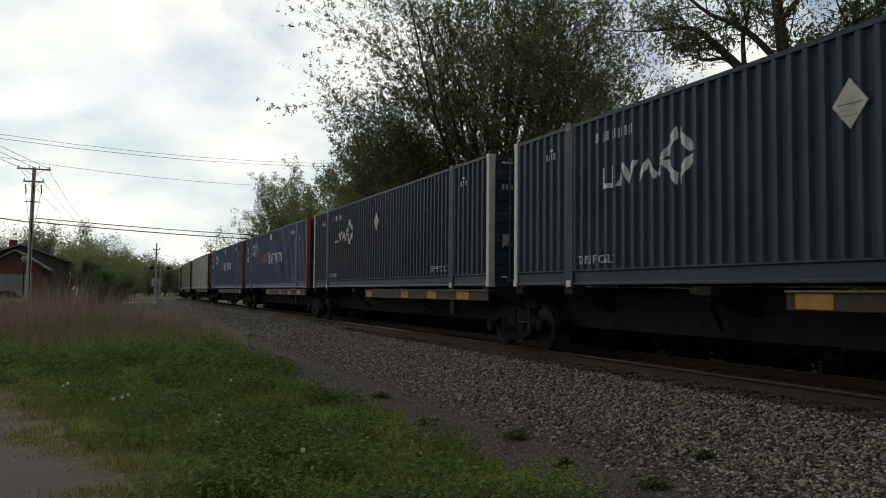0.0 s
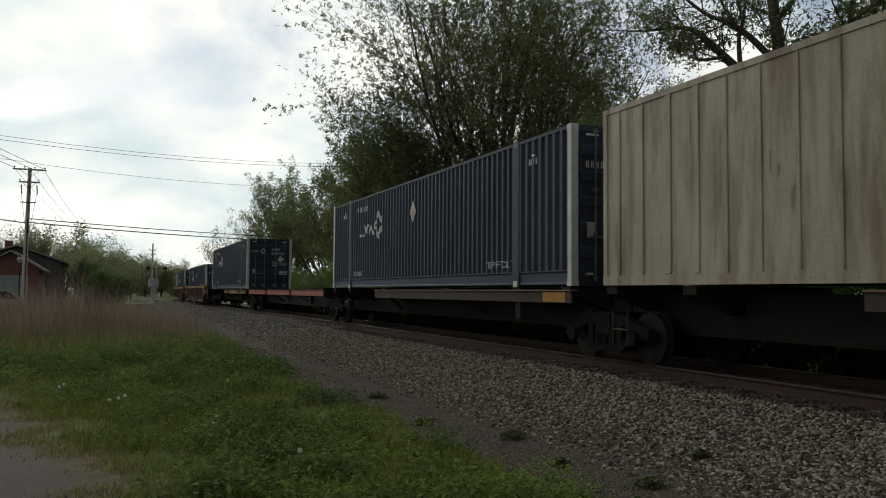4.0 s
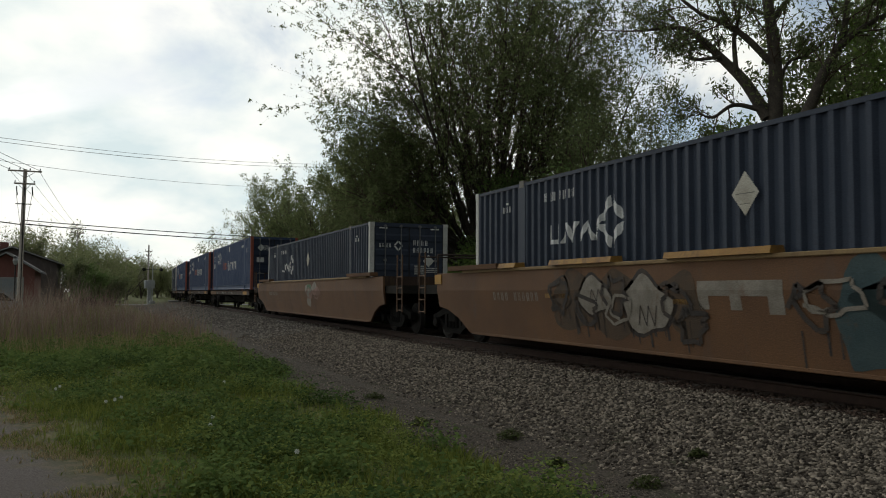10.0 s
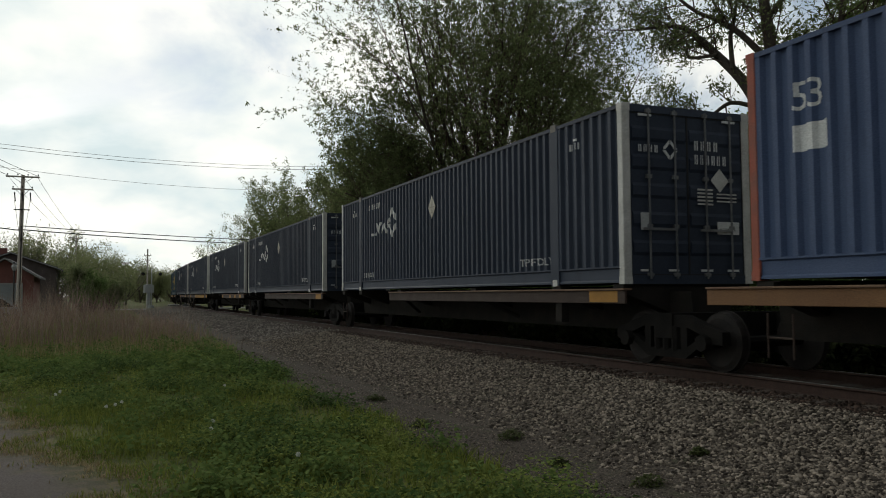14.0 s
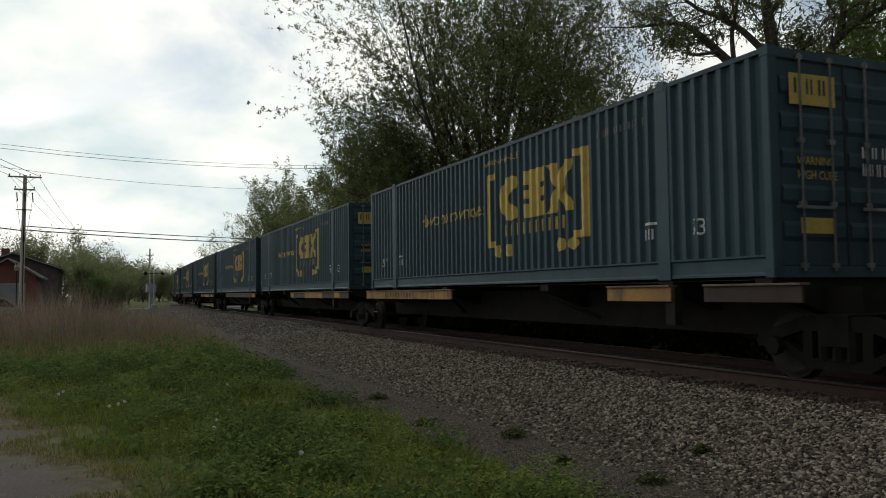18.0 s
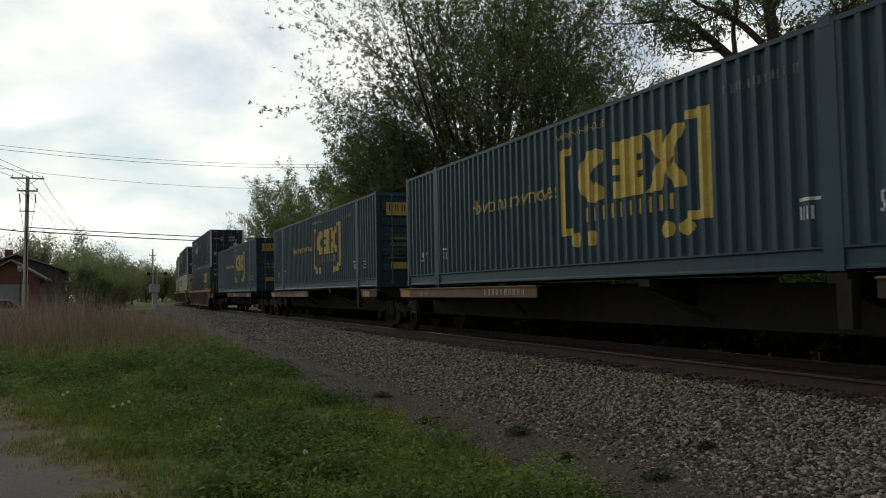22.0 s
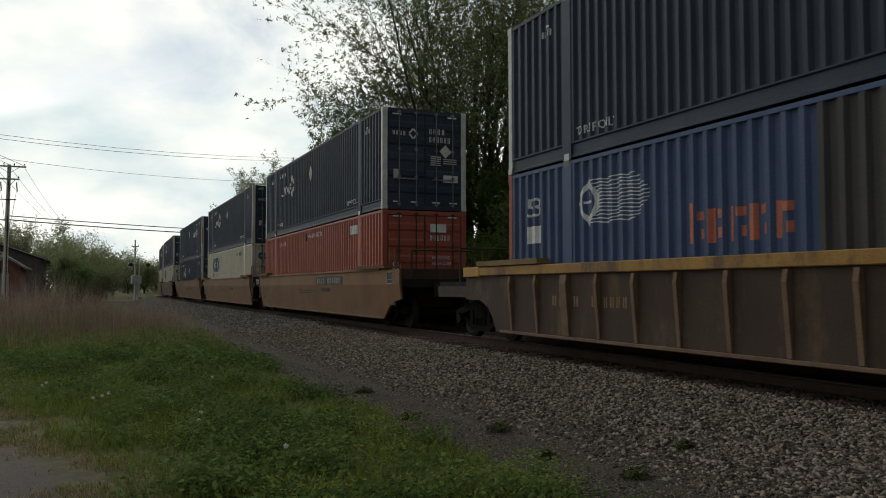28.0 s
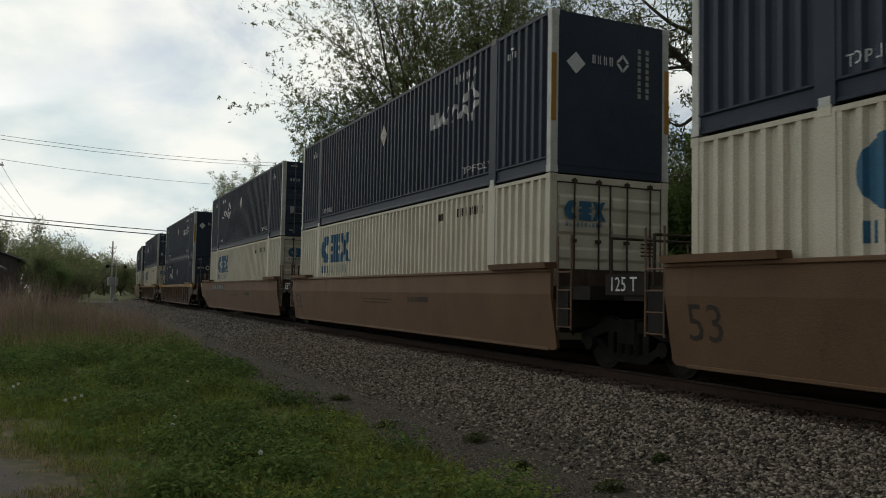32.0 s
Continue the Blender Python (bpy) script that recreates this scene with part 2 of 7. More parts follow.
M["trim"] = surface("pale_trim", (0.303, 0.303, 0.292), (0.248, 0.248, 0.237), 4, 0.7)
M["grey_door"] = surface("grey_door_paint", (0.20, 0.22, 0.24), (0.25, 0.27, 0.28), 2, 0.7)
M["car_paint"] = surface("silver_car_paint", (0.30, 0.31, 0.33), (0.26, 0.27, 0.29), 1, 0.3, metal=0.4, bump=0.0)
M["glass_dark"] = surface("dark_glass", (0.012, 0.014, 0.016), (0.016, 0.018, 0.02), 1, 0.08, bump=0.0, spec=0.6)
M["box_grey"] = surface("pale_grey_steel", (0.42, 0.43, 0.42), (0.36, 0.37, 0.36), 3, 0.6)
M["black"] = surface("black_paint", (0.012, 0.012, 0.012), (0.02, 0.02, 0.02), 3, 0.6)
M["lamp_glass"] = surface("frosted_globe", (0.300, 0.300, 0.290), (0.275, 0.275, 0.265), 3, 0.4)
# palest leaves, with the most haze in their colour
M["leaf_hazy"] = scattered("haze_tinted_leaves", (0.18, 0.195, 0.10), (0.30, 0.31, 0.165), 0.8, 0.6, 0.05)
M["rust_tan"] = surface("brown_tan_paint", (0.110, 0.058, 0.029), (0.135, 0.075, 0.037), 1.3, 0.75, stain=(0.075, 0.040, 0.024), stain_amount=0.45, streak=0.3, vary=0.1)
M["asphalt"] = surface("pale_asphalt", (0.16, 0.155, 0.15), (0.22, 0.215, 0.21), 2, 0.9)
M["rib"] = surface("dusty_rib_paint", (0.170, 0.105, 0.062), (0.115, 0.066, 0.042), 3, 0.8, stain=(0.08, 0.045, 0.03), stain_amount=0.35)
M["rail_tan"] = surface("dusty_rail_paint", (0.25, 0.165, 0.075), (0.19, 0.12, 0.055), 2, 0.75, stain=(0.10, 0.06, 0.035), stain_amount=0.4, streak=0.4)
M["ochre"] = surface("ochre_rail_paint", (0.34, 0.185, 0.040), (0.25, 0.125, 0.032), 1.4, 0.7, stain=(0.085, 0.050, 0.030), stain_amount=0.72, streak=0.4)
M["spray_white"] = surface("spray_white", (0.25, 0.22, 0.18), (0.17, 0.145, 0.115), 5, 0.8, stain=(0.14, 0.08, 0.05), stain_amount=0.45)
M["spray_pink"] = surface("spray_pink", (0.25, 0.145, 0.115), (0.18, 0.095, 0.07), 5, 0.8, stain=(0.14, 0.08, 0.05), stain_amount=0.5)
M["spray_black"] = surface("spray_black", (0.035, 0.03, 0.028), (0.06, 0.045, 0.035), 5, 0.8, stain=(0.12, 0.07, 0.04), stain_amount=0.4)
M["spray_green"] = surface("spray_green", (0.06, 0.13, 0.07), (0.09, 0.13, 0.07), 5, 0.8, stain=(0.14, 0.08, 0.05), stain_amount=0.4)
# lightened leaves for farther growth; the tone includes some haze
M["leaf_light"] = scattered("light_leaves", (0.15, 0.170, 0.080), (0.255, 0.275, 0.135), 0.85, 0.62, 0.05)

# leaves coloured almost black to give the deep shade under the wagons
M["leaf_shade"] = scattered("shade_dark_leaves", (0.020, 0.026, 0.010), (0.040, 0.048, 0.018), 0.85, 0.15, 0.05)
M["rail_dull"] = surface("dull_rail_steel", (0.060, 0.048, 0.040), (0.045, 0.036, 0.030), 8, 0.7, metal=0.2, bump=0.02)
M["amber"] = surface("dull_amber_paint", (0.38, 0.19, 0.035), (0.28, 0.14, 0.03), 3, 0.75, stain=(0.07, 0.04, 0.025), stain_amount=0.5)
# doors of the blue containers, darker than their sides
M["blue_door"] = surface("dark_blue_paint", (0.026, 0.036, 0.062), (0.036, 0.044, 0.066), 2, 0.7, bump=0.05, spec=0.15, stain=(0.04, 0.03, 0.025), stain_amount=0.4, streak=0.3)
# twig colour lifted for far trees, haze painted in
M["twig_far"] = surface("haze_pale_twigs", (0.20, 0.175, 0.15), (0.28, 0.245, 0.21), 5, 0.95, bump=0.0)
M["white_worn"] = surface("yellowed_white_paint", (0.36, 0.32, 0.235), (0.28, 0.24, 0.17), 0.9, 0.6, bump=0.05, stain=(0.15, 0.10, 0.065), stain_amount=0.75, streak=0.12)
M["van_door"] = surface("rust_stained_door", (0.22, 0.165, 0.10), (0.15, 0.105, 0.060), 1.6, 0.7, stain=(0.06, 0.036, 0.022), stain_amount=0.62, streak=0.25)
M["siding_dark"] = surface("dark_siding", (0.083, 0.068, 0.063), (0.112, 0.093, 0.087), 2, 0.9)
M["bogie"] = surface("black_grimy_iron", (0.009, 0.0086, 0.008), (0.015, 0.0135, 0.012), 4, 0.9, spec=0.04, stain=(0.048, 0.036, 0.027), stain_amount=0.3)
M["wheel_tread"] = surface("wheel_iron", (0.018, 0.016, 0.015), (0.030, 0.026, 0.023), 5, 0.75, spec=0.1)
M["weed_dull"] = scattered("dusty_weed_leaves", (0.050, 0.062, 0.024), (0.095, 0.110, 0.042), 0.9, 0.3, 0.03)

# ---- mesh helpers ----


class Shape:
    """Vertices and faces gathered from simple solids, then linked as one mesh."""

    def __init__(self):
        self.v, self.f = [], []

    def add(self, vs, fs):
        b = len(self.v)
        self.v.extend(tuple(q) for q in vs)
        self.f.extend(tuple(i + b for i in q) for q in fs)
        return self

    def box(self, x0, x1, y0, y1, z0, z1, bevel=0.0):
        if bevel <= 0:
            vs = [(x, y, z) for z in (z0, z1) for y in (y0, y1) for x in (x0, x1)]
            return self.add(vs, [(0, 2, 3, 1), (4, 5, 7, 6), (0, 1, 5, 4), (2, 6, 7, 3), (0, 4, 6, 2), (1, 3, 7, 5)])
        bm = bmesh.new()
        bmesh.ops.create_cube(bm, size=1)
        for q in bm.verts:
            q.co = ((x0 + x1) / 2 + q.co.x * (x1 - x0), (y0 + y1) / 2 + q.co.y * (y1 - y0), (z0 + z1) / 2 + q.co.z * (z1 - z0))
        bmesh.ops.bevel(bm, geom=bm.edges[:], offset=bevel, segments=1, affect="EDGES")
        bm.verts.index_update()
        self.add([q.co[:] for q in bm.verts], [[q.index for q in f.verts] for f in bm.faces])
        bm.free()
        return self

    def prism(self, outline, axis, a, b):
        """A closed outline of (p, q) pairs drawn out along an axis from a to b."""
        def at(p, q, r):
            return {"x": (r, p, q), "y": (p, r, q), "z": (p, q, r)}[axis]
        n = len(outline)
        vs = [at(p, q, a) for p, q in outline] + [at(p, q, b) for p, q in outline]
        fs = [tuple(range(n))[::-1], tuple(range(n, 2 * n))]
        fs += [(i, (i + 1) % n, n + (i + 1) % n, n + i) for i in range(n)]
        return self.add(vs, fs)

    def rod(self, a, b, r0, r1=None, n=6):
        a, b = Vector(a), Vector(b)
        r1 = r0 if r1 is None else r1
        d = (b - a).normalized()
        s = d.orthogonal().normalized()
        t = d.cross(s)
        vs = []
        for c, r in ((a, r0), (b, r1)):
            for i in range(n):
                w = 2 * math.pi * i / n
                vs.append(c + s * (r * math.cos(w)) + t * (r * math.sin(w)))
        fs = [(i, (i + 1) % n, n + (i + 1) % n, n + i) for i in range(n)]
        return self.add(vs, fs + [tuple(range(n))[::-1], tuple(range(n, 2 * n))])

    def mesh(self, name, material):
        me = bpy.data.meshes.new(name)
        me.from_pydata(self.v, [], self.f)
        me.materials.append(material)
        bm = bmesh.new()
        bm.from_mesh(me)
        bmesh.ops.recalc_face_normals(bm, faces=bm.faces[:])
        bm.to_mesh(me)
        bm.free()
        return me


def part(name, shape, material, parent, label="", at=None):
    """Links a Shape or a mesh as one object under a thing or a part."""
    me = shape.mesh(name, material) if isinstance(shape, Shape) else shape
    ob = new(name, me)
    ob.parent = parent
    if at is not None:
        ob.matrix_basis = at
    if label:
        ob["label"] = label
    return ob


def big_mesh(name, verts, faces, material, smooth=False):
    """A mesh from number arrays: all faces with the same number of corners."""
    me = bpy.data.meshes.new(name)
    verts, faces = np.asarray(verts, np.float32), np.asarray(faces, np.int32)
    k = faces.shape[1]
    me.vertices.add(len(verts))
    me.vertices.foreach_set("co", verts.ravel())
    me.loops.add(faces.size)
    me.loops.foreach_set("vertex_index", faces.ravel())
    me.polygons.add(len(faces))
    me.polygons.foreach_set("loop_start", np.arange(len(faces), dtype=np.int32) * k)
    me.polygons.foreach_set("loop_total", np.full(len(faces), k, np.int32))
    if smooth:
        me.polygons.foreach_set("use_smooth", np.ones(len(faces), bool))
    me.update(calc_edges=True)
    me.materials.append(material)
    return me


def scatter(name, base_v, base_f, places, turns, sizes, material):
    """Many copies of a small solid joined in one mesh; turns are 3x3 arrays, sizes per copy and axis."""
    base_v, base_f = np.asarray(base_v, float), np.asarray(base_f, int)
    n, m = len(places), len(base_v)
    v = base_v[None] * sizes[:, None, :]
    v = np.einsum("nij,nmj->nmi", turns, v) + places[:, None, :]
    f = base_f[None] + (np.arange(n) * m)[:, None, None]
    return big_mesh(name, v.reshape(-1, 3), f.reshape(-1, base_f.shape[1]), material)


def spins(rng, n, tilt=math.pi):
    """Random turns: any heading, leaning up to tilt."""
    a, b, c = rng.uniform(0, 2 * np.pi, n), rng.uniform(-tilt, tilt, n), rng.uniform(0, 2 * np.pi, n)
    def rz(w):
        o, i = np.zeros(n), np.ones(n)
        return np.stack([np.cos(w), -np.sin(w), o, np.sin(w), np.cos(w), o, o, o, i], -1).reshape(n, 3, 3)
    o, i = np.zeros(n), np.ones(n)
    rx = np.stack([i, o, o, o, np.cos(b), -np.sin(b), o, np.sin(b), np.cos(b)], -1).reshape(n, 3, 3)
    return rz(a) @ rx @ rz(c)


def upward(rng, n):
    """Turns for leaves that stand up and outwards from their twig, each rolled about its own length."""
    a, b, c = rng.uniform(0, 2 * np.pi, n), rng.uniform(-0.3, 1.45, n), rng.uniform(0, 2 * np.pi, n)
    o, i = np.zeros(n), np.ones(n)
    rz = np.stack([np.cos(a), -np.sin(a), o, np.sin(a), np.cos(a), o, o, o, i], -1).reshape(n, 3, 3)
    rx = np.stack([i, o, o, o, np.cos(b), -np.sin(b), o, np.sin(b), np.cos(b)], -1).reshape(n, 3, 3)
    ry = np.stack([np.cos(c), o, np.sin(c), o, i, o, -np.sin(c), o, np.cos(c)], -1).reshape(n, 3, 3)
    return rz @ rx @ ry


# ---- the line of the track: straight, easing into a long bend to the right ----
TRACK_X, BEND_START, BEND_EASE, BEND = 8.92, 38.6, 59.8, 0.00127
RAIL_TOP, DECK_Z, WELL_Z = 0.566, 1.834, 0.974


def centre(s):
    """Place and heading (from +y towards +x, radians) at s metres along the track."""
    u = max(s - BEND_START, 0.0)
    u1 = min(u, BEND_EASE)
    x = TRACK_X + BEND * u1 ** 3 / 6 / BEND_EASE
    y = min(s, BEND_START) + u1
    h = BEND * u1 * u1 / 2 / BEND_EASE
    u2 = u - u1
    x += (math.cos(h) - math.cos(h + BEND * u2)) / BEND
    y += (math.sin(h + BEND * u2) - math.sin(h)) / BEND
    return x, y, h + BEND * u2


def on_track(s, z=0.0):
    x, y, h = centre(s)
    return Matrix.Translation((x, y, z)) @ Matrix.Rotation(-h, 4, "Z")


# ---- ground ----
LINE = np.array([centre(s)[:2] for s in np.arange(-900, 1100, 3.0)])


def side_distance(x, y):
    """Signed distance from the track's centre, negative on the camera's side."""
    near = y < BEND_START
    out = x - TRACK_X
    idx = np.where(~near)[0]
    for k in range(0, len(idx), 4000):
        j = idx[k:k + 4000]
        q = LINE[250:]
        d = (x[j, None] - q[None, :, 0]) ** 2 + (y[j, None] - q[None, :, 1]) ** 2
        b = d.argmin(1)
        b = np.clip(b, 0, len(q) - 2)
        t = q[b + 1] - q[b]
        t /= np.linalg.norm(t, axis=1)[:, None]
        rel = np.stack([x[j], y[j]], -1) - q[b]
        out[j] = rel[:, 0] * t[:, 1] - rel[:, 1] * t[:, 0]
    return out


def ground_z(x, y):
    x, y = np.atleast_1d(np.asarray(x, float)), np.atleast_1d(np.asarray(y, float))
    d = side_distance(x, y)
    xs = [-1e5, -4.5, -3.4, -1.75, 1.75, 3.6, 5.0, 1e5]
    zs = [0.0, 0.03, 0.17, 0.405, 0.405, 0.05, 0.0, 0.0]
    z = np.interp(d, xs, zs)
    rough = 0.03 * np.sin(x * 1.7 + 0.6 * y) * np.cos(y * 1.1 - x * 0.4)
    return z + rough * np.clip((np.abs(d) - 2.2) / 1.5, 0, 1)


def ground_material():
    m = bpy.data.materials.new("ground_cover")
    m.use_nodes = True
    nt = m.node_tree
    N, K = nt.nodes, nt.links
    bsdf = N["Principled BSDF"]
    bsdf.inputs["Roughness"].default_value, bsdf.inputs["Specular IOR Level"].default_value = 0.95, 0.15
    tc = N.new("ShaderNodeTexCoord")
    sep = N.new("ShaderNodeSeparateXYZ")
    K.new(tc.outputs["Object"], sep.inputs[0])

    def noise_at(scale, detail=5):
        n = N.new("ShaderNodeTexNoise")
        n.inputs["Scale"].default_value, n.inputs["Detail"].default_value = scale, detail
        K.new(tc.outputs["Object"], n.inputs["Vector"])
        return n.outputs["Fac"]

    def math2(op, a, b):
        q = N.new("ShaderNodeMath")
        q.operation = op
        for i, v in enumerate((a, b)):
            if isinstance(v, (int, float)):
                q.inputs[i].default_value = v
            else:
                K.new(v, q.inputs[i])
        return q.outputs[0]

    def step(v, lo, hi):
        q = N.new("ShaderNodeMapRange")
        q.interpolation_type = "SMOOTHSTEP"
        q.inputs["From Min"].default_value, q.inputs["From Max"].default_value = lo, hi
        K.new(v, q.inputs["Value"])
        return q.outputs[0]

    def blend(f, a, b):
        q = N.new("ShaderNodeMix")
        q.data_type = "RGBA"
        K.new(f, q.inputs["Factor"])
        for k, v in (("A", a), ("B", b)):
            if isinstance(v, tuple):
                q.inputs[k].default_value = (*v, 1)
            else:
                K.new(v, q.inputs[k])
        return q.outputs["Result"]

    x, y = sep.outputs[0], sep.outputs[1]
    wob = math2("MULTIPLY", math2("SUBTRACT", noise_at(0.7), 0.5), 1.6)
    wob2 = math2("MULTIPLY", math2("SUBTRACT", noise_at(3.5), 0.5), 0.9)
    speck = step(noise_at(38, 3), 0.40, 0.62)
    fine = step(noise_at(120, 2), 0.35, 0.65)
    gravel = blend(speck, (0.028, 0.022, 0.017), (0.105, 0.084, 0.066))
    gravel = blend(math2("MULTIPLY", fine, 0.4), gravel, (0.080, 0.066, 0.055))
    gravel = blend(math2("MULTIPLY", step(noise_at(1.3), 0.45, 0.7), 0.5), gravel, (0.058, 0.046, 0.036))
    gravel = blend(math2("MULTIPLY", step(noise_at(2.2), 0.54, 0.70), 0.55), gravel, (0.048, 0.054, 0.024))
    grass = blend(step(noise_at(3.0), 0.35, 0.65), (0.065, 0.075, 0.022), (0.115, 0.125, 0.036))
    grass = blend(math2("MULTIPLY", step(noise_at(1.1), 0.55, 0.72), 0.7), grass, (0.13, 0.105, 0.055))
    path = blend(step(noise_at(60, 3), 0.35, 0.65), (0.082, 0.067, 0.061), (0.140, 0.118, 0.107))
    path = blend(math2("MULTIPLY", step(noise_at(0.9), 0.4, 0.7), 0.5), path, (0.10, 0.082, 0.070))
    edge = math2("ADD", math2("ADD", x, math2("MULTIPLY", y, 0.24)), math2("ADD", math2("MULTIPLY", wob, 0.6), wob2))
    verge = blend(step(noise_at(9), 0.4, 0.6), (0.15, 0.12, 0.065), (0.075, 0.075, 0.03))
    c = blend(step(edge, 1.30, 2.15), path, verge)
    c = blend(step(edge, 1.95, 2.6), c, grass)
    c = blend(step(math2("ADD", x, math2("MULTIPLY", wob, 0.5)), 3.0, 3.8), c, gravel)
    c = blend(step(math2("ADD", x, math2("MULTIPLY", wob, 0.8)), 13.0, 14.2), c, grass)
    bed = math2("ABSOLUTE", math2("SUBTRACT", x, TRACK_X), 0.0)
    c = blend(math2("MULTIPLY", math2("SUBTRACT", 1.0, step(math2("ADD", bed, math2("MULTIPLY", wob, 0.2)), 1.2, 2.0)), 0.8), c, (0.052, 0.034, 0.026))
    # open grassland beyond the bend
    c = blend(step(y, 95.0, 130.0), c, grass)
    K.new(c, bsdf.inputs["Base Color"])
    b = N.new("ShaderNodeBump")
    b.inputs["Strength"].default_value, b.inputs["Distance"].default_value = 0.7, 0.03
    K.new(noise_at(45, 4), b.inputs["Height"])
    K.new(b.outputs[0], bsdf.inputs["Normal"])
    return m


def axis_steps(parts):
    out = []
    for a, b, step in parts:
        out += list(np.arange(a, b, step))
    return np.array(out + [parts[-1][1]])


M["ground"] = ground_material()
gx = axis_steps([(-2500, -300, 200), (-300, -40, 20), (-40, -6, 2), (-6, 14, 0.25), (14, 60, 1.5), (60, 300, 12), (300, 2500, 200)])
gy = axis_steps([(-2500, -300, 200), (-300, -20, 20), (-20, 3, 1.0), (3, 30, 0.3), (30, 120, 1.5), (120, 400, 10), (400, 2600, 200)])
GX, GY = np.meshgrid(gx, gy)
GZ = ground_z(GX.ravel(), GY.ravel())
ny, nx = GX.shape
ii = (np.arange(ny - 1)[:, None] * nx + np.arange(nx - 1)[None]).ravel()
ground = new("ground", big_mesh("ground", np.stack([GX.ravel(), GY.ravel(), GZ], -1), np.stack([ii, ii + 1, ii + nx + 1, ii + nx], -1), M["ground"], True))
tagged(ground, "grass verge, worn gravel path and grey crushed stone beside the track", "ground", kind="structure")

# ---- track ----
track = tagged(new("railway_track"), "single railway track with rusty rails on stone ballast", "railway track", kind="structure")
RAIL_SECTION = [(-0.07, 0.0), (0.07, 0.0), (0.07, 0.012), (0.012, 0.03), (0.010, 0.125), (0.036, 0.14), (0.036, 0.160), (-0.036, 0.160), (-0.036, 0.14), (-0.010, 0.125), (-0.012, 0.03), (-0.07, 0.012)]


def swept(section, side, z0, s_list, name, material, parent):
    vs, fs, n = [], [], len(section)
    for s in s_list:
        m = on_track(s)
        vs += [(m @ Vector((side + p, 0, z0 + q)))[:] for p, q in section]
    for i in range(len(s_list) - 1):
        for j in range(n):
            k = (j + 1) % n
            fs.append((i * n + j, i * n + k, (i + 1) * n + k, (i + 1) * n + j))
    sh = Shape()
    sh.add(vs, fs)
    return part(name, sh, material, parent)


STATIONS = [-900, -500, -150, -60] + [float(s) for s in range(-20, 40, 10)] + [float(s) for s in range(40, 420, 6)] + [float(s) for s in range(420, 1000, 15)]
for side in (-0.753, 0.753):
    web = swept(RAIL_SECTION, side, RAIL_TOP - 0.166, STATIONS, "rail", M["rail_rust"], track)
    swept([(-0.034, 0.0), (0.034, 0.0), (0.030, 0.006), (-0.030, 0.006)], side, RAIL_TOP - 0.006, STATIONS, "rail_head", M["rail_dull"], web)
    swept([(-0.016, 0.0), (0.010, 0.0), (0.008, 0.002), (-0.014, 0.002)], side, RAIL_TOP, STATIONS, "running_band", M["rail_head"], web)

TIE_MESH = Shape().box(-1.3, 1.3, -0.115, 0.115, -0.18, 0.0, 0.012).mesh("tie", M["tie"])
for k in range(120):
    part("tie", TIE_MESH, None, track, at=on_track(-8 + 0.54 * k, 0.418))

# ---- trees ----


def limb_mesh(name, segs, material, sides=5):
    """Tapered tubes from (a, b, r0, r1) rows."""
    a, b = np.array([q[0] for q in segs]), np.array([q[1] for q in segs])
    r0, r1 = np.array([q[2] for q in segs]), np.array([q[3] for q in segs])
    d = b - a
    d /= np.linalg.norm(d, axis=1)[:, None] + 1e-9
    ref = np.where(np.abs(d[:, 2:3]) > 0.9, np.array([[1.0, 0, 0]]), np.array([[0, 0, 1.0]]))
    s = np.cross(d, ref)
    s /= np.linalg.norm(s, axis=1)[:, None]
    t = np.cross(d, s)
    w = 2 * np.pi * np.arange(sides) / sides
    ring = np.cos(w)[None, :, None] * s[:, None] + np.sin(w)[None, :, None] * t[:, None]
    v = np.concatenate([a[:, None] + ring * r0[:, None, None], b[:, None] + ring * r1[:, None, None]], 1)
    k = np.arange(sides)
    f = np.stack([k, (k + 1) % sides, sides + (k + 1) % sides, sides + k], -1)
    f = f[None] + (np.arange(len(segs)) * 2 * sides)[:, None, None]
    return big_mesh(name, v.reshape(-1, 3), f.reshape(-1, 4), material, True)


LEAF_V = [(-0.5, 0, 0), (0, -0.9, 0.12), (0.5, 0, 0), (0, 1.0, -0.12)]
LEAF_F = [(0, 1, 2), (0, 2, 3)]


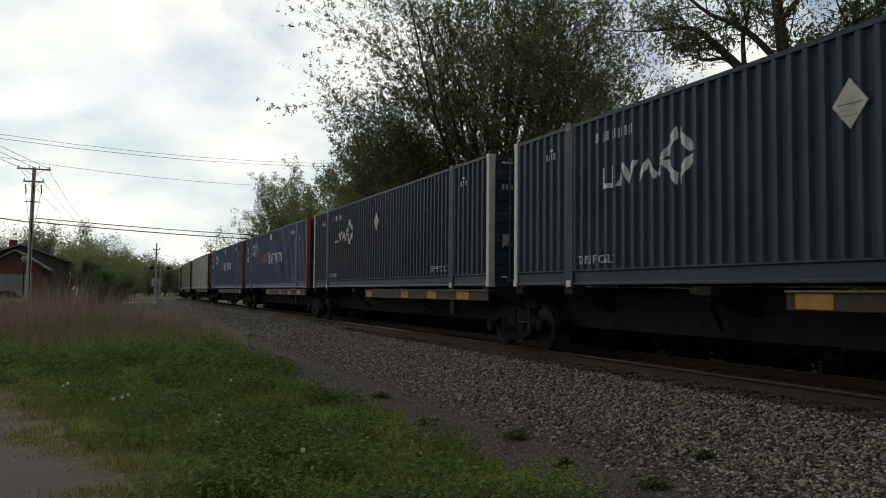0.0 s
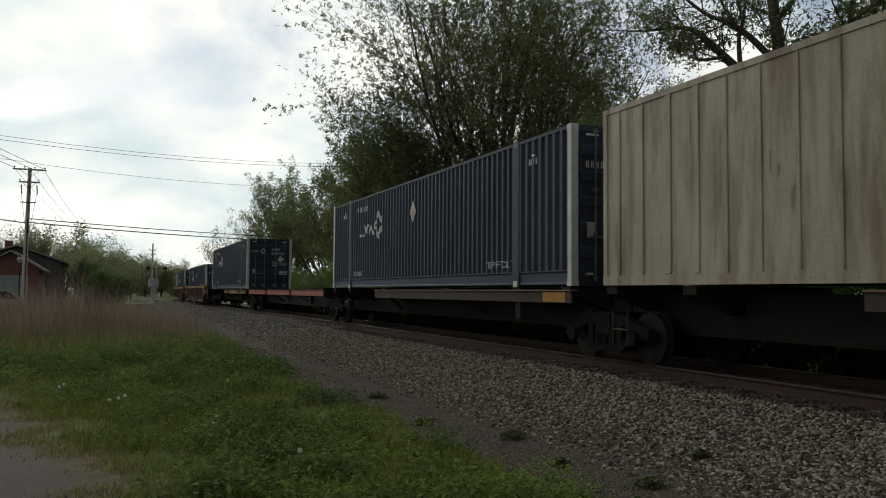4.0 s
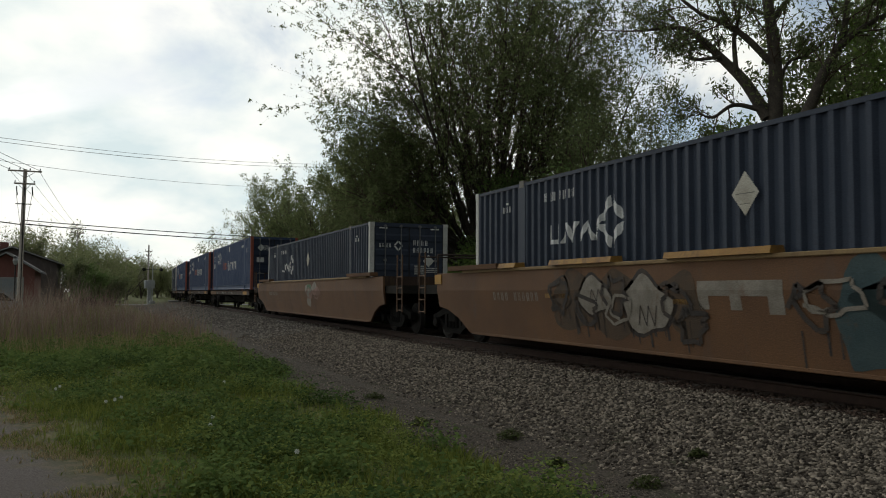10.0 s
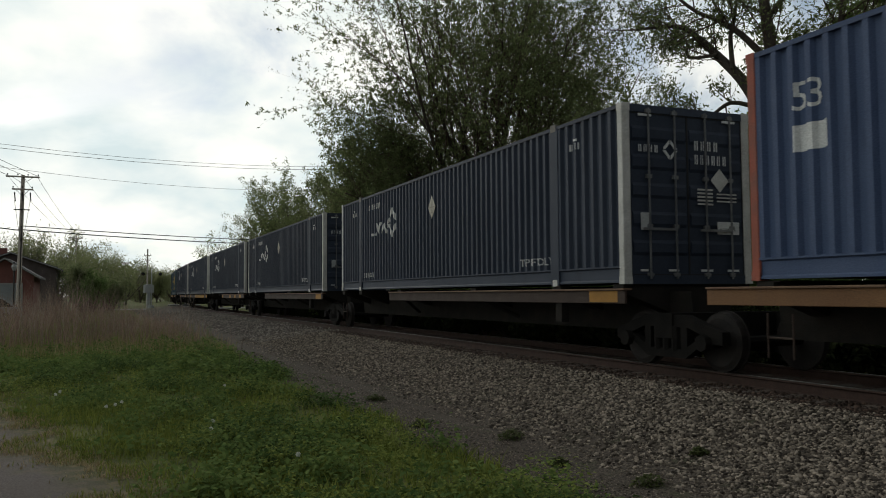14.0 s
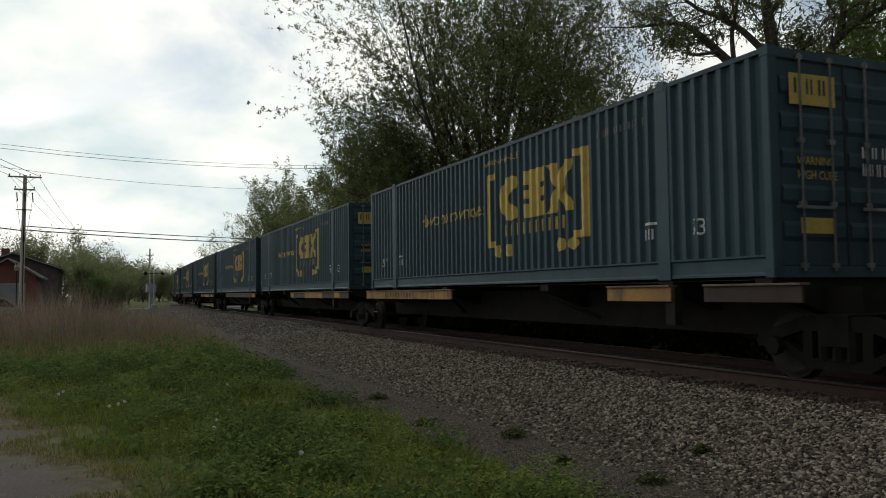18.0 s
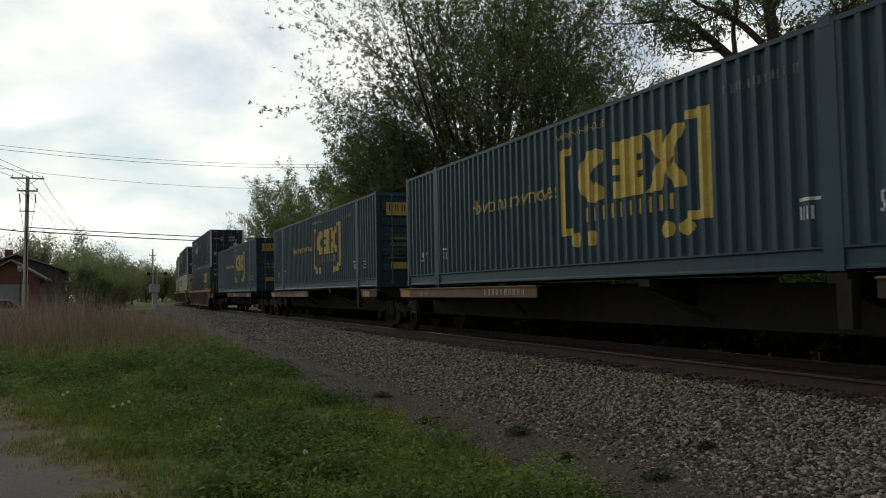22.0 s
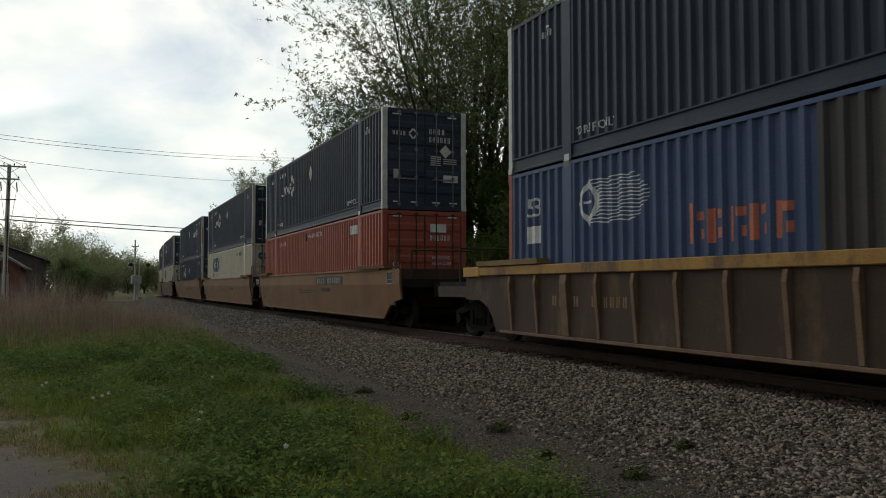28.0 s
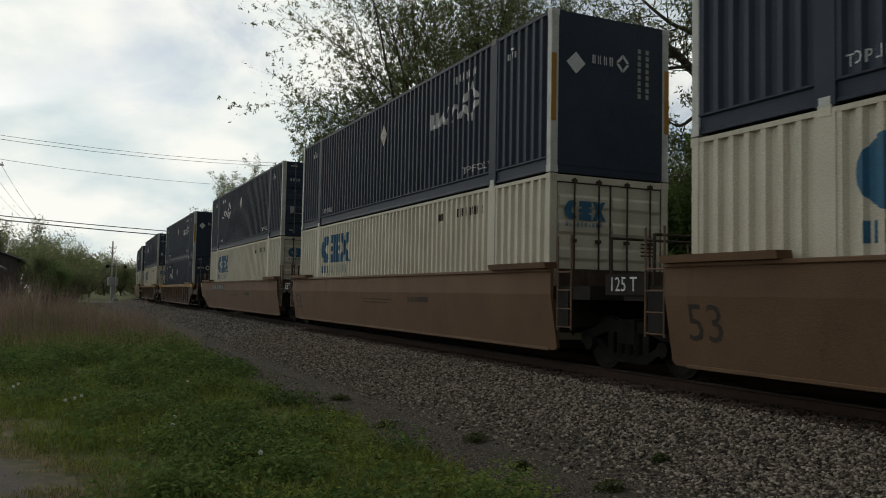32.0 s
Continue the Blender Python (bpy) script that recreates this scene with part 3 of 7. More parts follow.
class Grower:
    """Grows a branching skeleton and remembers where leaves may sit."""

    def __init__(self, seed):
        self.rng = random.Random(seed)
        self.thick, self.thin, self.tips = [], [], []

    def bough(self, p, d, length, r, level, spread=0.6, lift=0.10, kids=4, wander=0.18):
        g = self.rng
        steps = max(3, int(length / (0.55 if level < 2 else 0.35)))
        p, d = Vector(p), Vector(d).normalized()
        pts = [p.copy()]
        rad = [r]
        end = r * (0.2 if level < 3 else 0.4)
        for i in range(steps):
            d = (d + Vector((g.gauss(0, wander), g.gauss(0, wander), g.gauss(0, wander) + lift)) * (1.0 / math.sqrt(steps) + 0.25) * 0.6).normalized()
            p = p + d * (length / steps)
            pts.append(p.copy())
            rad.append(r + (end - r) * (i + 1) / steps)
        for i in range(steps):
            (self.thick if rad[i] > 0.035 else self.thin).append((pts[i][:], pts[i + 1][:], rad[i], rad[i + 1]))
        if level >= self.depth:
            self.tips += [q[:] for q in pts[1:]]
            return
        if level >= self.depth - 1:
            self.tips += [q[:] for q in pts[steps // 2:]]
        for k in range(kids):
            f = 0.25 + 0.75 * (k + g.random()) / kids
            i = min(int(f * steps), steps - 1)
            along = (pts[i + 1] - pts[i]).normalized()
            side = along.orthogonal()
            side.rotate(Matrix.Rotation(g.uniform(0, 6.283), 3, along))
            nd = along * math.cos(spread) + side.normalized() * math.sin(spread) * g.uniform(0.7, 1.2)
            self.bough(pts[i], nd, length * g.uniform(0.42, 0.66) * (1.15 - 0.4 * f), rad[i] * g.uniform(0.45, 0.62), level + 1, spread, lift, kids, wander)


def leaf_sprays(tips, per_tip, size, jitter, seed, leaf):
    """Leaves in loose sprays round the twigs: some twigs carry many, some hardly any."""
    rng = np.random.default_rng(seed)
    tips = np.array(tips)
    full = rng.gamma(1.3, 1 / 1.3, len(tips))
    n = int(len(tips) * per_tip)
    q = tips[rng.choice(len(tips), n, p=full / full.sum())] + rng.normal(0, jitter * 0.5, (n, 3))
    s = size * rng.uniform(0.55, 1.3, n)
    shape = np.stack([s * 0.72, s * 1.15, s], -1)
    return scatter("leaves", LEAF_V, LEAF_F, q, upward(rng, n), shape, M[leaf])


def make_tree(name, label, category, at, stems, depth, leaf, leaf_size, per_tip, seed, spread=0.6, lift=0.10, kids=4, trunk=None, jitter=0.35, bark="bark", group="", twig="twig"):
    g = Grower(seed)
    g.depth = depth
    if trunk:
        (a, b, r0, r1) = trunk
        n = 6
        for i in range(n):
            q = [tuple(a[k] + (b[k] - a[k]) * t for k in range(3)) for t in (i / n, (i + 1) / n)]
            g.thick.append((q[0], q[1], r0 + (r1 - r0) * i / n + (0.12 * r0 if i == 0 else 0), r0 + (r1 - r0) * (i + 1) / n))
    for p, d, length, r in stems:
        g.bough(p, d, length, r, 1, spread, lift, kids)
    tree = tagged(new(name), label, category, group)
    tree.location = at
    part("trunk", limb_mesh("trunk", g.thick, M[bark], 7), None, tree)
    tagged(part("branching", limb_mesh("branching", g.thin, M[twig], 3), None, tree), kind="stuff")
    if per_tip > 0 and g.tips:
        me = leaf_sprays(g.tips, per_tip, leaf_size, jitter, seed, leaf)
        part("crown", me, None, tree)
    return tree


def fan(n, seed, base, length, r, out, up=1.0):
    g = random.Random(seed)
    rows = []
    for i in range(n):
        w = 2 * math.pi * (i + g.uniform(-0.3, 0.3)) / n
        o = out * g.uniform(0.35, 1.1)
        rows.append(((base[0] + 0.15 * math.cos(w), base[1] + 0.15 * math.sin(w), base[2] + g.uniform(-0.3, 0.6)), (o * math.cos(w), o * math.sin(w), up), length * g.uniform(0.8, 1.15), r * g.uniform(0.7, 1.1)))
    return rows


# long limbs of the broad tree, low ones sweeping out furthest
LEFTWARD = [((0, 0, 2.6), (-0.92 * a + 0.1 * b, 0.39 * a + b, z), 9.0 * q, 0.12) for a, b, z, q in ((1.0, 0.1, 0.95, 0.88), (0.85, -0.2, 1.1, 0.88), (1.0, 0.3, 0.60, 0.84), (0.7, 0.2, 1.25, 1.0), (1.1, -0.15, 0.78, 0.84), (0.95, 0.0, 1.05, 0.88), (0.5, -0.4, 1.3, 1.15), (1.1, 0.2, 0.68, 0.84), (0.9, -0.3, 0.42, 0.66), (1.0, 0.1, 0.30, 0.50), (1.0, -0.35, 0.70, 0.86), (0.9, 0.35, 0.85, 0.86), (1.0, 0.0, 0.50, 0.74), (1.05, 0.15, 0.82, 0.86), (0.95, -0.1, 0.58, 0.80), (0.85, 0.1, 0.98, 0.84), (1.0, -0.5, 0.90, 0.78), (1.0, 0.45, 0.72, 0.76), (1.1, 0.05, 0.62, 0.74), (0.9, -0.15, 0.76, 0.70), (1.0, 0.25, 0.92, 0.74), (0.8, -0.4, 0.55, 0.72))]
RIGHTWARD = [((0, 0, 2.6), (0.90 * a + 0.1 * b, -0.44 * a + b, z), 7.8 * q, 0.13) for a, b, z, q in ((1.0, 0.1, 0.85, 1.0), (0.8, -0.2, 1.05, 1.1), (1.0, 0.3, 0.62, 0.95), (0.65, 0.2, 1.2, 1.15), (1.1, -0.15, 0.72, 1.0), (0.9, 0.0, 1.1, 1.15), (0.4, -0.4, 1.3, 1.15))]
make_tree("tree", "broad many-stemmed tree with small new leaves behind the train", "tree", (17.0, 35.0, 0), fan(10, 5, (0, 0, 2.2), 12.0, 0.15, 0.58) + fan(5, 6, (0, 0, 2.6), 7.5, 0.12, 1.5) + fan(8, 8, (0, 0, 2.4), 13.5, 0.13, 0.45) + LEFTWARD + RIGHTWARD, 4, "leaf", 0.074, 4.4, 5, 0.6, 0.045, 6, jitter=0.12,
          trunk=((0, 0, -0.1), (0, 0, 2.8), 0.55, 0.45))
make_tree("tree", "tall tree with dense twigs and small new leaves", "tree", (20.8, 37.0, 0), fan(11, 25, (0, 0, 2.2), 12.5, 0.13, 0.62), 4, "leaf", 0.074, 3.4, 25, 0.55, 0.06, 6, jitter=0.11,
          trunk=((0, 0, -0.1), (0, 0, 2.6), 0.42, 0.34))
# the forked tree: limbs as (sideways, up) bends from the trunk, with thickness at either end
FORK = (
    (((0, 5.3), (-0.12, 6.0), (-0.08, 7.85), (-0.2, 9.4), (-0.4, 11.0), (-0.5, 12.6)), 0.25, 0.08, 0.0),
    (((-0.3, 6.55), (-0.85, 7.6), (-1.4, 8.3), (-2.0, 9.0), (-2.6, 9.5), (-3.8, 9.6)), 0.18, 0.04, 0.12),
    (((0.1, 5.6), (0.72, 6.65), (1.15, 7.7), (1.5, 8.25), (2.1, 8.7), (3.2, 9.2)), 0.19, 0.05, -0.1),
    (((1.45, 8.15), (1.62, 8.7), (1.75, 9.8), (1.9, 11.5)), 0.11, 0.04, -0.25),
    (((-0.2, 8.1), (-0.85, 8.85), (-1.4, 9.25), (-2.05, 9.6), (-2.8, 10.3)), 0.11, 0.035, -0.15),
    (((-0.4, 6.75), (-1.15, 6.95), (-1.7, 6.6), (-2.05, 6.7)), 0.075, 0.025, -0.2),
    (((-0.2, 5.5), (-0.85, 5.6), (-1.25, 5.45)), 0.055, 0.02, 0.1),
    (((-1.1, 7.95), (-1.15, 8.9), (-1.05, 9.5), (-0.9, 10.5)), 0.075, 0.03, 0.15),
    (((-1.5, 8.4), (-2.3, 8.5), (-2.4, 9.1), (-2.9, 9.6)), 0.055, 0.02, 0.3),
    (((-0.05, 7.3), (0.25, 8.1), (0.75, 8.3), (1.3, 8.8)), 0.06, 0.02, 0.2),
    (((-0.2, 9.2), (0.3, 9.9), (0.9, 10.6), (1.5, 11.4)), 0.09, 0.03, 0.2),
)


def forked_tree(at, seed):
    """A trunk that divides into bent limbs; finer boughs and leaves grow from the outer part of each limb."""
    g = Grower(seed)
    g.depth = 4
    rnd = random.Random(seed)
    away = Vector((at[0], at[1], 0)).normalized()
    across = Vector((away.y, -away.x, 0))
    for i in range(6):
        f = (0.36 if i == 0 else 0.31 - 0.008 * i, 0.31 - 0.008 * (i + 1))
        g.thick.append(((0, 0, 0.95 * i - 0.1), (0, 0, 0.95 * (i + 1) - 0.1), *f))
    for bends, r0, r1, drift in FORK:
        pts = [across * a + Vector((0, 0, b)) + away * (drift * k) for k, (a, b) in enumerate(bends)]
        fine = []
        for k in range(len(pts) - 1):
            p0, p3 = pts[max(k - 1, 0)], pts[min(k + 2, len(pts) - 1)]
            for q in range(4):
                t = q / 4
                a, b = pts[k], pts[k + 1]
                fine.append(0.5 * (2 * a + (b - p0) * t + (2 * p0 - 5 * a + 4 * b - p3) * t * t + (3 * a - p0 - 3 * b + p3) * t ** 3))
        fine.append(pts[-1])
        n = len(fine) - 1
        for k in range(n):
            ra, rb = r0 + (r1 - r0) * k / n, r0 + (r1 - r0) * (k + 1) / n
            (g.thick if ra > 0.035 else g.thin).append((fine[k][:], fine[k + 1][:], ra, rb))
            if k > n * 0.25 and rnd.random() < 0.85:
                along = (fine[k + 1] - fine[k]).normalized()
                side = along.orthogonal()
                side.rotate(Matrix.Rotation(rnd.uniform(0, 6.283), 3, along))
                way = along * 0.6 + side.normalized() * 0.8 + Vector((0, 0, 0.15))
                g.bough(fine[k], way, rnd.uniform(1.0, 2.1) * (1.0 if r0 > 0.1 else 0.6), min(0.035, ra * 0.5), 2, 0.75, 0.06, 4)
        g.bough(fine[-1], fine[-1] - fine[-2], 1.6 if r0 > 0.1 else 0.9, r1 * 0.8, 2, 0.7, 0.08, 5)
    tree = tagged(new("tree"), "forked tree with dark bark and thin spring leaves behind the train", "tree")
    tree.location = (*at, 0)
    part("trunk", limb_mesh("trunk", g.thick, M["bark"], 8), None, tree)
    tagged(part("branching", limb_mesh("branching", g.thin, M["twig"], 3), None, tree), kind="stuff")
    part("crown", leaf_sprays(g.tips, 2.5, 0.064, 0.24, seed, "leaf"), None, tree)
    return tree


forked_tree((17.1, 16.85), 9)
for at, seed, ln, lf in (((21.0, 21.5), 12, 4.2, "leaf_green"), ((24.5, 30.0), 13, 4.6, "leaf"), ((23, 12.5), 14, 8.5, "leaf_green"), ((25.4, 20.2), 16, 7.6, "leaf"), ((29.0, 18.5), 17, 9.5, "leaf_green"), ((24.5, 43.0), 15, 6.5, "leaf"), ((19.5, 48), 18, 4.2, "leaf"), ((20.5, 9.0), 19, 7.5, "leaf_green")):
    make_tree("tree", "leafy young tree in the strip of woods behind the line", "tree", (*at, 0), fan(8, seed, (0, 0, 1.6), ln, 0.13, 0.8), 3, lf, 0.12, 11.0, seed, 0.6, 0.12, 6,
              trunk=((0, 0, -0.1), (0, 0, 2.0), 0.24, 0.2), group="trees behind the line")
for at, seed, ln in (((17.6, 25.2), 31, 4.0), ((19.4, 25.6), 32, 4.2), ((20.3, 23.4), 33, 3.4)):
    make_tree("tree", "slender sapling with thin pale green leaves behind the line", "tree", (*at, 0), fan(8, seed, (0, 0, 2.4), ln * 1.15, 0.07, 0.8), 3, "leaf", 0.062, 9.0, seed, 0.6, 0.12, 6,
              trunk=((0, 0, -0.1), (0, 0, 2.8), 0.12, 0.09), group="trees behind the line")
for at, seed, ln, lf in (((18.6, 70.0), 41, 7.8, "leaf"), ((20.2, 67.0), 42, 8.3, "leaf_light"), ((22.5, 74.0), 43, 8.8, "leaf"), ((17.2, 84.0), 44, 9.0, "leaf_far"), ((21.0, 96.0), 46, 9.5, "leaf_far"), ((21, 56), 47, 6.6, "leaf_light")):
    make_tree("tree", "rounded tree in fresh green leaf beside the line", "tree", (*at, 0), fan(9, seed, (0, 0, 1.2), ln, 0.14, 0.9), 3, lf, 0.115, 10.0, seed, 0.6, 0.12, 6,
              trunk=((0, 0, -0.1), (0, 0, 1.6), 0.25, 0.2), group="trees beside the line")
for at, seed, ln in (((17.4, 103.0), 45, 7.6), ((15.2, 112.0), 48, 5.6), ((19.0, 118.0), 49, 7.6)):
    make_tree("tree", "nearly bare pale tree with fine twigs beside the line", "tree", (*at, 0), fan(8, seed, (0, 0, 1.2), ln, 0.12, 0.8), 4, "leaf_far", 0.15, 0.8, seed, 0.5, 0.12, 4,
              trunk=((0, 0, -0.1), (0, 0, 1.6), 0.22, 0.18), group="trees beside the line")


def shrub(at, w, h, seed, leaf="leaf_dark", n=2600, size=0.10, name="shrub", label="dense dark green shrub behind the track", group="shrubs behind the track"):
    """A bush: stems that fan out, leaves in uneven lobes."""
    rng = np.random.default_rng(seed)
    s = tagged(new(name), label, "shrub", group)
    s.location = (*at, float(ground_z(*at)[0]))
    lobes = [(rng.uniform(-0.6, 0.6) * w, rng.uniform(-0.5, 0.5) * w, h * rng.uniform(0.3, 0.8), rng.uniform(0.28, 0.5) * w) for _ in range(9)]
    segs = [((0, 0, -0.05), (a * 0.9, b * 0.9, c), 0.04, 0.012) for a, b, c, d in lobes]
    tagged(part("stem_mass", limb_mesh("stem_mass", segs, M["twig"], 4), None, s), kind="stuff")
    pick = rng.integers(0, len(lobes), n)
    L = np.array(lobes)[pick]
    u = rng.normal(size=(n, 3))
    u *= (rng.uniform(0, 1, n) ** 0.45 / np.linalg.norm(u, axis=1))[:, None]
    q = L[:, :3] + u * L[:, 3:4] * np.array([1, 1, 0.8 * h / w if h < w else 0.9])
    q[:, 2] = np.maximum(q[:, 2], 0.05)
    z = size * rng.uniform(0.6, 1.3, n)
    part("foliage", scatter("foliage", LEAF_V, LEAF_F, q, spins(rng, n, 1.6), np.repeat(z[:, None], 3, 1), M[leaf]), None, s)
    return s


g = random.Random(77)
for k in range(30):
    yy = 8 + k * 2.4
    shrub((13.9 + g.uniform(-0.3, 1.2), yy), g.uniform(2.2, 2.9), g.uniform(2.4, 3.8), 100 + k, g.choice(["leaf_dark", "leaf_dark", "leaf_green"]), 6000, 0.075)
# added low thicket; its near-black colour stands in for shade beneath the train
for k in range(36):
    shrub((11.85 + g.uniform(-0.1, 0.15), 5 + k * 1.6), 1.05, g.uniform(1.0, 1.3), 500 + k, "leaf_shade", 4500, 0.08, label="low added thicket, leaves darkened for the shade under the train", group="brambles behind the track")
for k in range(22):
    yy = 12 + k * 3.6
    shrub((18.2 + g.uniform(-1, 3.5), yy), 4.2, g.uniform(4.2, 6.5) * (1.0 if yy < 42 else 0.62), 150 + k, "leaf_dark" if yy < 42 else "leaf_light", 4200, 0.11)
for k in range(5):
    shrub((16.4 + 0.75 * k + g.uniform(-0.3, 0.3), 32.2 + g.uniform(-0.8, 0.8)), 2.4, g.uniform(6.4, 8.6), 470 + k, "leaf_dark", 7500, 0.085)
for k in range(12):
    w = radians(32.5 + 1.25 * k)
    dd = 29 + g.uniform(-1.5, 3)
    shrub((dd * math.sin(w), dd * math.cos(w)), 3.2, g.uniform(5.6, 6.8), 430 + k, "leaf_dark", 7000, 0.085)
for k in range(16):
    w = radians(-1.0 + 1.8 * k / 15 + g.uniform(-0.1, 0.1))
    dd = g.uniform(82, 105)
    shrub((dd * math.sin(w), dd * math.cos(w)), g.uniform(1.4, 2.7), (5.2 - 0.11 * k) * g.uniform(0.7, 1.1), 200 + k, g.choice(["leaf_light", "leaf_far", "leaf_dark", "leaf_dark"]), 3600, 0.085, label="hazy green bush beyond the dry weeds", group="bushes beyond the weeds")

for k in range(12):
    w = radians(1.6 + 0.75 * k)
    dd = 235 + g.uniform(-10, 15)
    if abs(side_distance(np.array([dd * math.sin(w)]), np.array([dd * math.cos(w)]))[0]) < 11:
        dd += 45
    shrub((dd * math.sin(w), dd * math.cos(w)), 5.5, g.uniform(4.5, 6.0), 460 + k, "leaf_hazy", 2600, 0.32, label="hedge far off beyond the crossing, its leaf colour paled for haze", group="hedges beyond the crossing")


# far trees use leaf and twig colours already paled for haze
def far_tree(at, h, w, seed, leaf="leaf_far", bare=False):
    return make_tree("tree", "bare grey tree far off beyond the crossing" if bare else "green tree far off beyond the crossing, its colours paled for haze", "tree", (*at, 0),
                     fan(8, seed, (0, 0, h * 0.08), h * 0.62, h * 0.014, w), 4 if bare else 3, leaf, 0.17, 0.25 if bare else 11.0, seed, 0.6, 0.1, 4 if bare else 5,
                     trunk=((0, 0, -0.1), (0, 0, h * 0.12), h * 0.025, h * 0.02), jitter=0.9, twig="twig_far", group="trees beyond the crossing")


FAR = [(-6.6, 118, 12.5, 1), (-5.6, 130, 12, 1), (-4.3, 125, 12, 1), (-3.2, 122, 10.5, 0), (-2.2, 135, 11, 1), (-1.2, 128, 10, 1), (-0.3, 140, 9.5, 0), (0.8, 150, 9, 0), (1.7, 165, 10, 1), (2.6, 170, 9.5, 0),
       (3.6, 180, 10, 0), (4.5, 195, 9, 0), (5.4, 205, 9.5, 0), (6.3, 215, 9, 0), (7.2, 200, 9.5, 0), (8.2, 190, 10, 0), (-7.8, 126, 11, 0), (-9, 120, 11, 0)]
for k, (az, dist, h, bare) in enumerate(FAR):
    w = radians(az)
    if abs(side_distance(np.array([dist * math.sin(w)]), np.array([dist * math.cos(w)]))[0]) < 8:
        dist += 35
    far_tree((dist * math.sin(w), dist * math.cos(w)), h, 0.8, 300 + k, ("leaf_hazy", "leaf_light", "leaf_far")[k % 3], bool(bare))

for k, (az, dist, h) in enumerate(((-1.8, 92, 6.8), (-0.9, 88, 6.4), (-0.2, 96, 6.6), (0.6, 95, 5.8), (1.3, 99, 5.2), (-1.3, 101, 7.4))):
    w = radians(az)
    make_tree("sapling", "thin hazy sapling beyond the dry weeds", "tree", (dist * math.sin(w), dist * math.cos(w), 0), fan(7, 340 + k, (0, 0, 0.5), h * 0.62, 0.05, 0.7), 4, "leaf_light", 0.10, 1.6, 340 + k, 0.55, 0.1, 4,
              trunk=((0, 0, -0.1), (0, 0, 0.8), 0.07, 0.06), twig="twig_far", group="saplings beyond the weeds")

# ---- loose stones, grass and weeds ----
CHIP_V = np.array([(-0.9, -0.7, -0.6), (0.8, -0.9, -0.7), (1.0, 0.6, -0.5), (-0.6, 0.9, -0.6), (-0.7, -0.6, 0.6), (0.5, -0.5, 0.8), (0.7, 0.7, 0.5), (-0.5, 0.5, 0.75)], float)
CHIP_F = [(0, 3, 2), (0, 2, 1), (4, 5, 6), (4, 6, 7), (0, 1, 5), (0, 5, 4), (1, 2, 6), (1, 6, 5), (2, 3, 7), (2, 7, 6), (3, 0, 4), (3, 4, 7)]


def stones(name, label, n, xr, yr, size, seed, c1, c2, power=1.0, edge=0.0):
    rng = np.random.default_rng(seed)
    x = rng.uniform(*xr, n)
    y = yr[0] + (yr[1] - yr[0]) * rng.uniform(0, 1, n) ** power
    if edge:
        keep = rng.uniform(0, 1, n) < np.clip((x - xr[0]) / edge, 0.03, 1)
        x, y = x[keep], y[keep]
    n = len(x)
    s = rng.uniform(*size, n)[:, None] * rng.uniform(0.55, 1.15, (n, 3)) * np.array([1.1, 0.85, 0.6])
    p = np.stack([x, y, ground_z(x, y) + s[:, 2] * rng.uniform(-0.1, 0.45, n)], -1)
    me = scatter(name, CHIP_V, CHIP_F, p, spins(rng, n, 1.1), s, scattered(name + "_stone", c1, c2, 0.9, spec=0.15, skew=1.5))
    return tagged(new(name, me), label, "gravel", kind="stuff")


stones("ballast_stones", "grey and brown crushed stone ballast sloping from the rails", 56000, (4.4, 7.5), (4.0, 30.0), (0.015, 0.034), 3, (0.028, 0.022, 0.017), (0.33, 0.275, 0.215), 1.5, edge=1.3)
stones("far_ballast_stones", "grey crushed stone ballast along the line", 9000, (5.0, 8.1), (28.0, 75.0), (0.03, 0.055), 4, (0.060, 0.050, 0.042), (0.32, 0.285, 0.245), 1.3)
stones("rusty_ballast_stones", "rust-stained ballast stones beside the near rail", 5000, (7.35, 8.10), (4.0, 34.0), (0.020, 0.045), 6, (0.024, 0.016, 0.012), (0.085, 0.056, 0.042), 1.5)
stones("gravel_stones", "small dark gravel at the foot of the ballast", 30000, (3.2, 6.0), (4.5, 24.0), (0.006, 0.016), 5, (0.034, 0.027, 0.021), (0.26, 0.215, 0.17), 1.6)


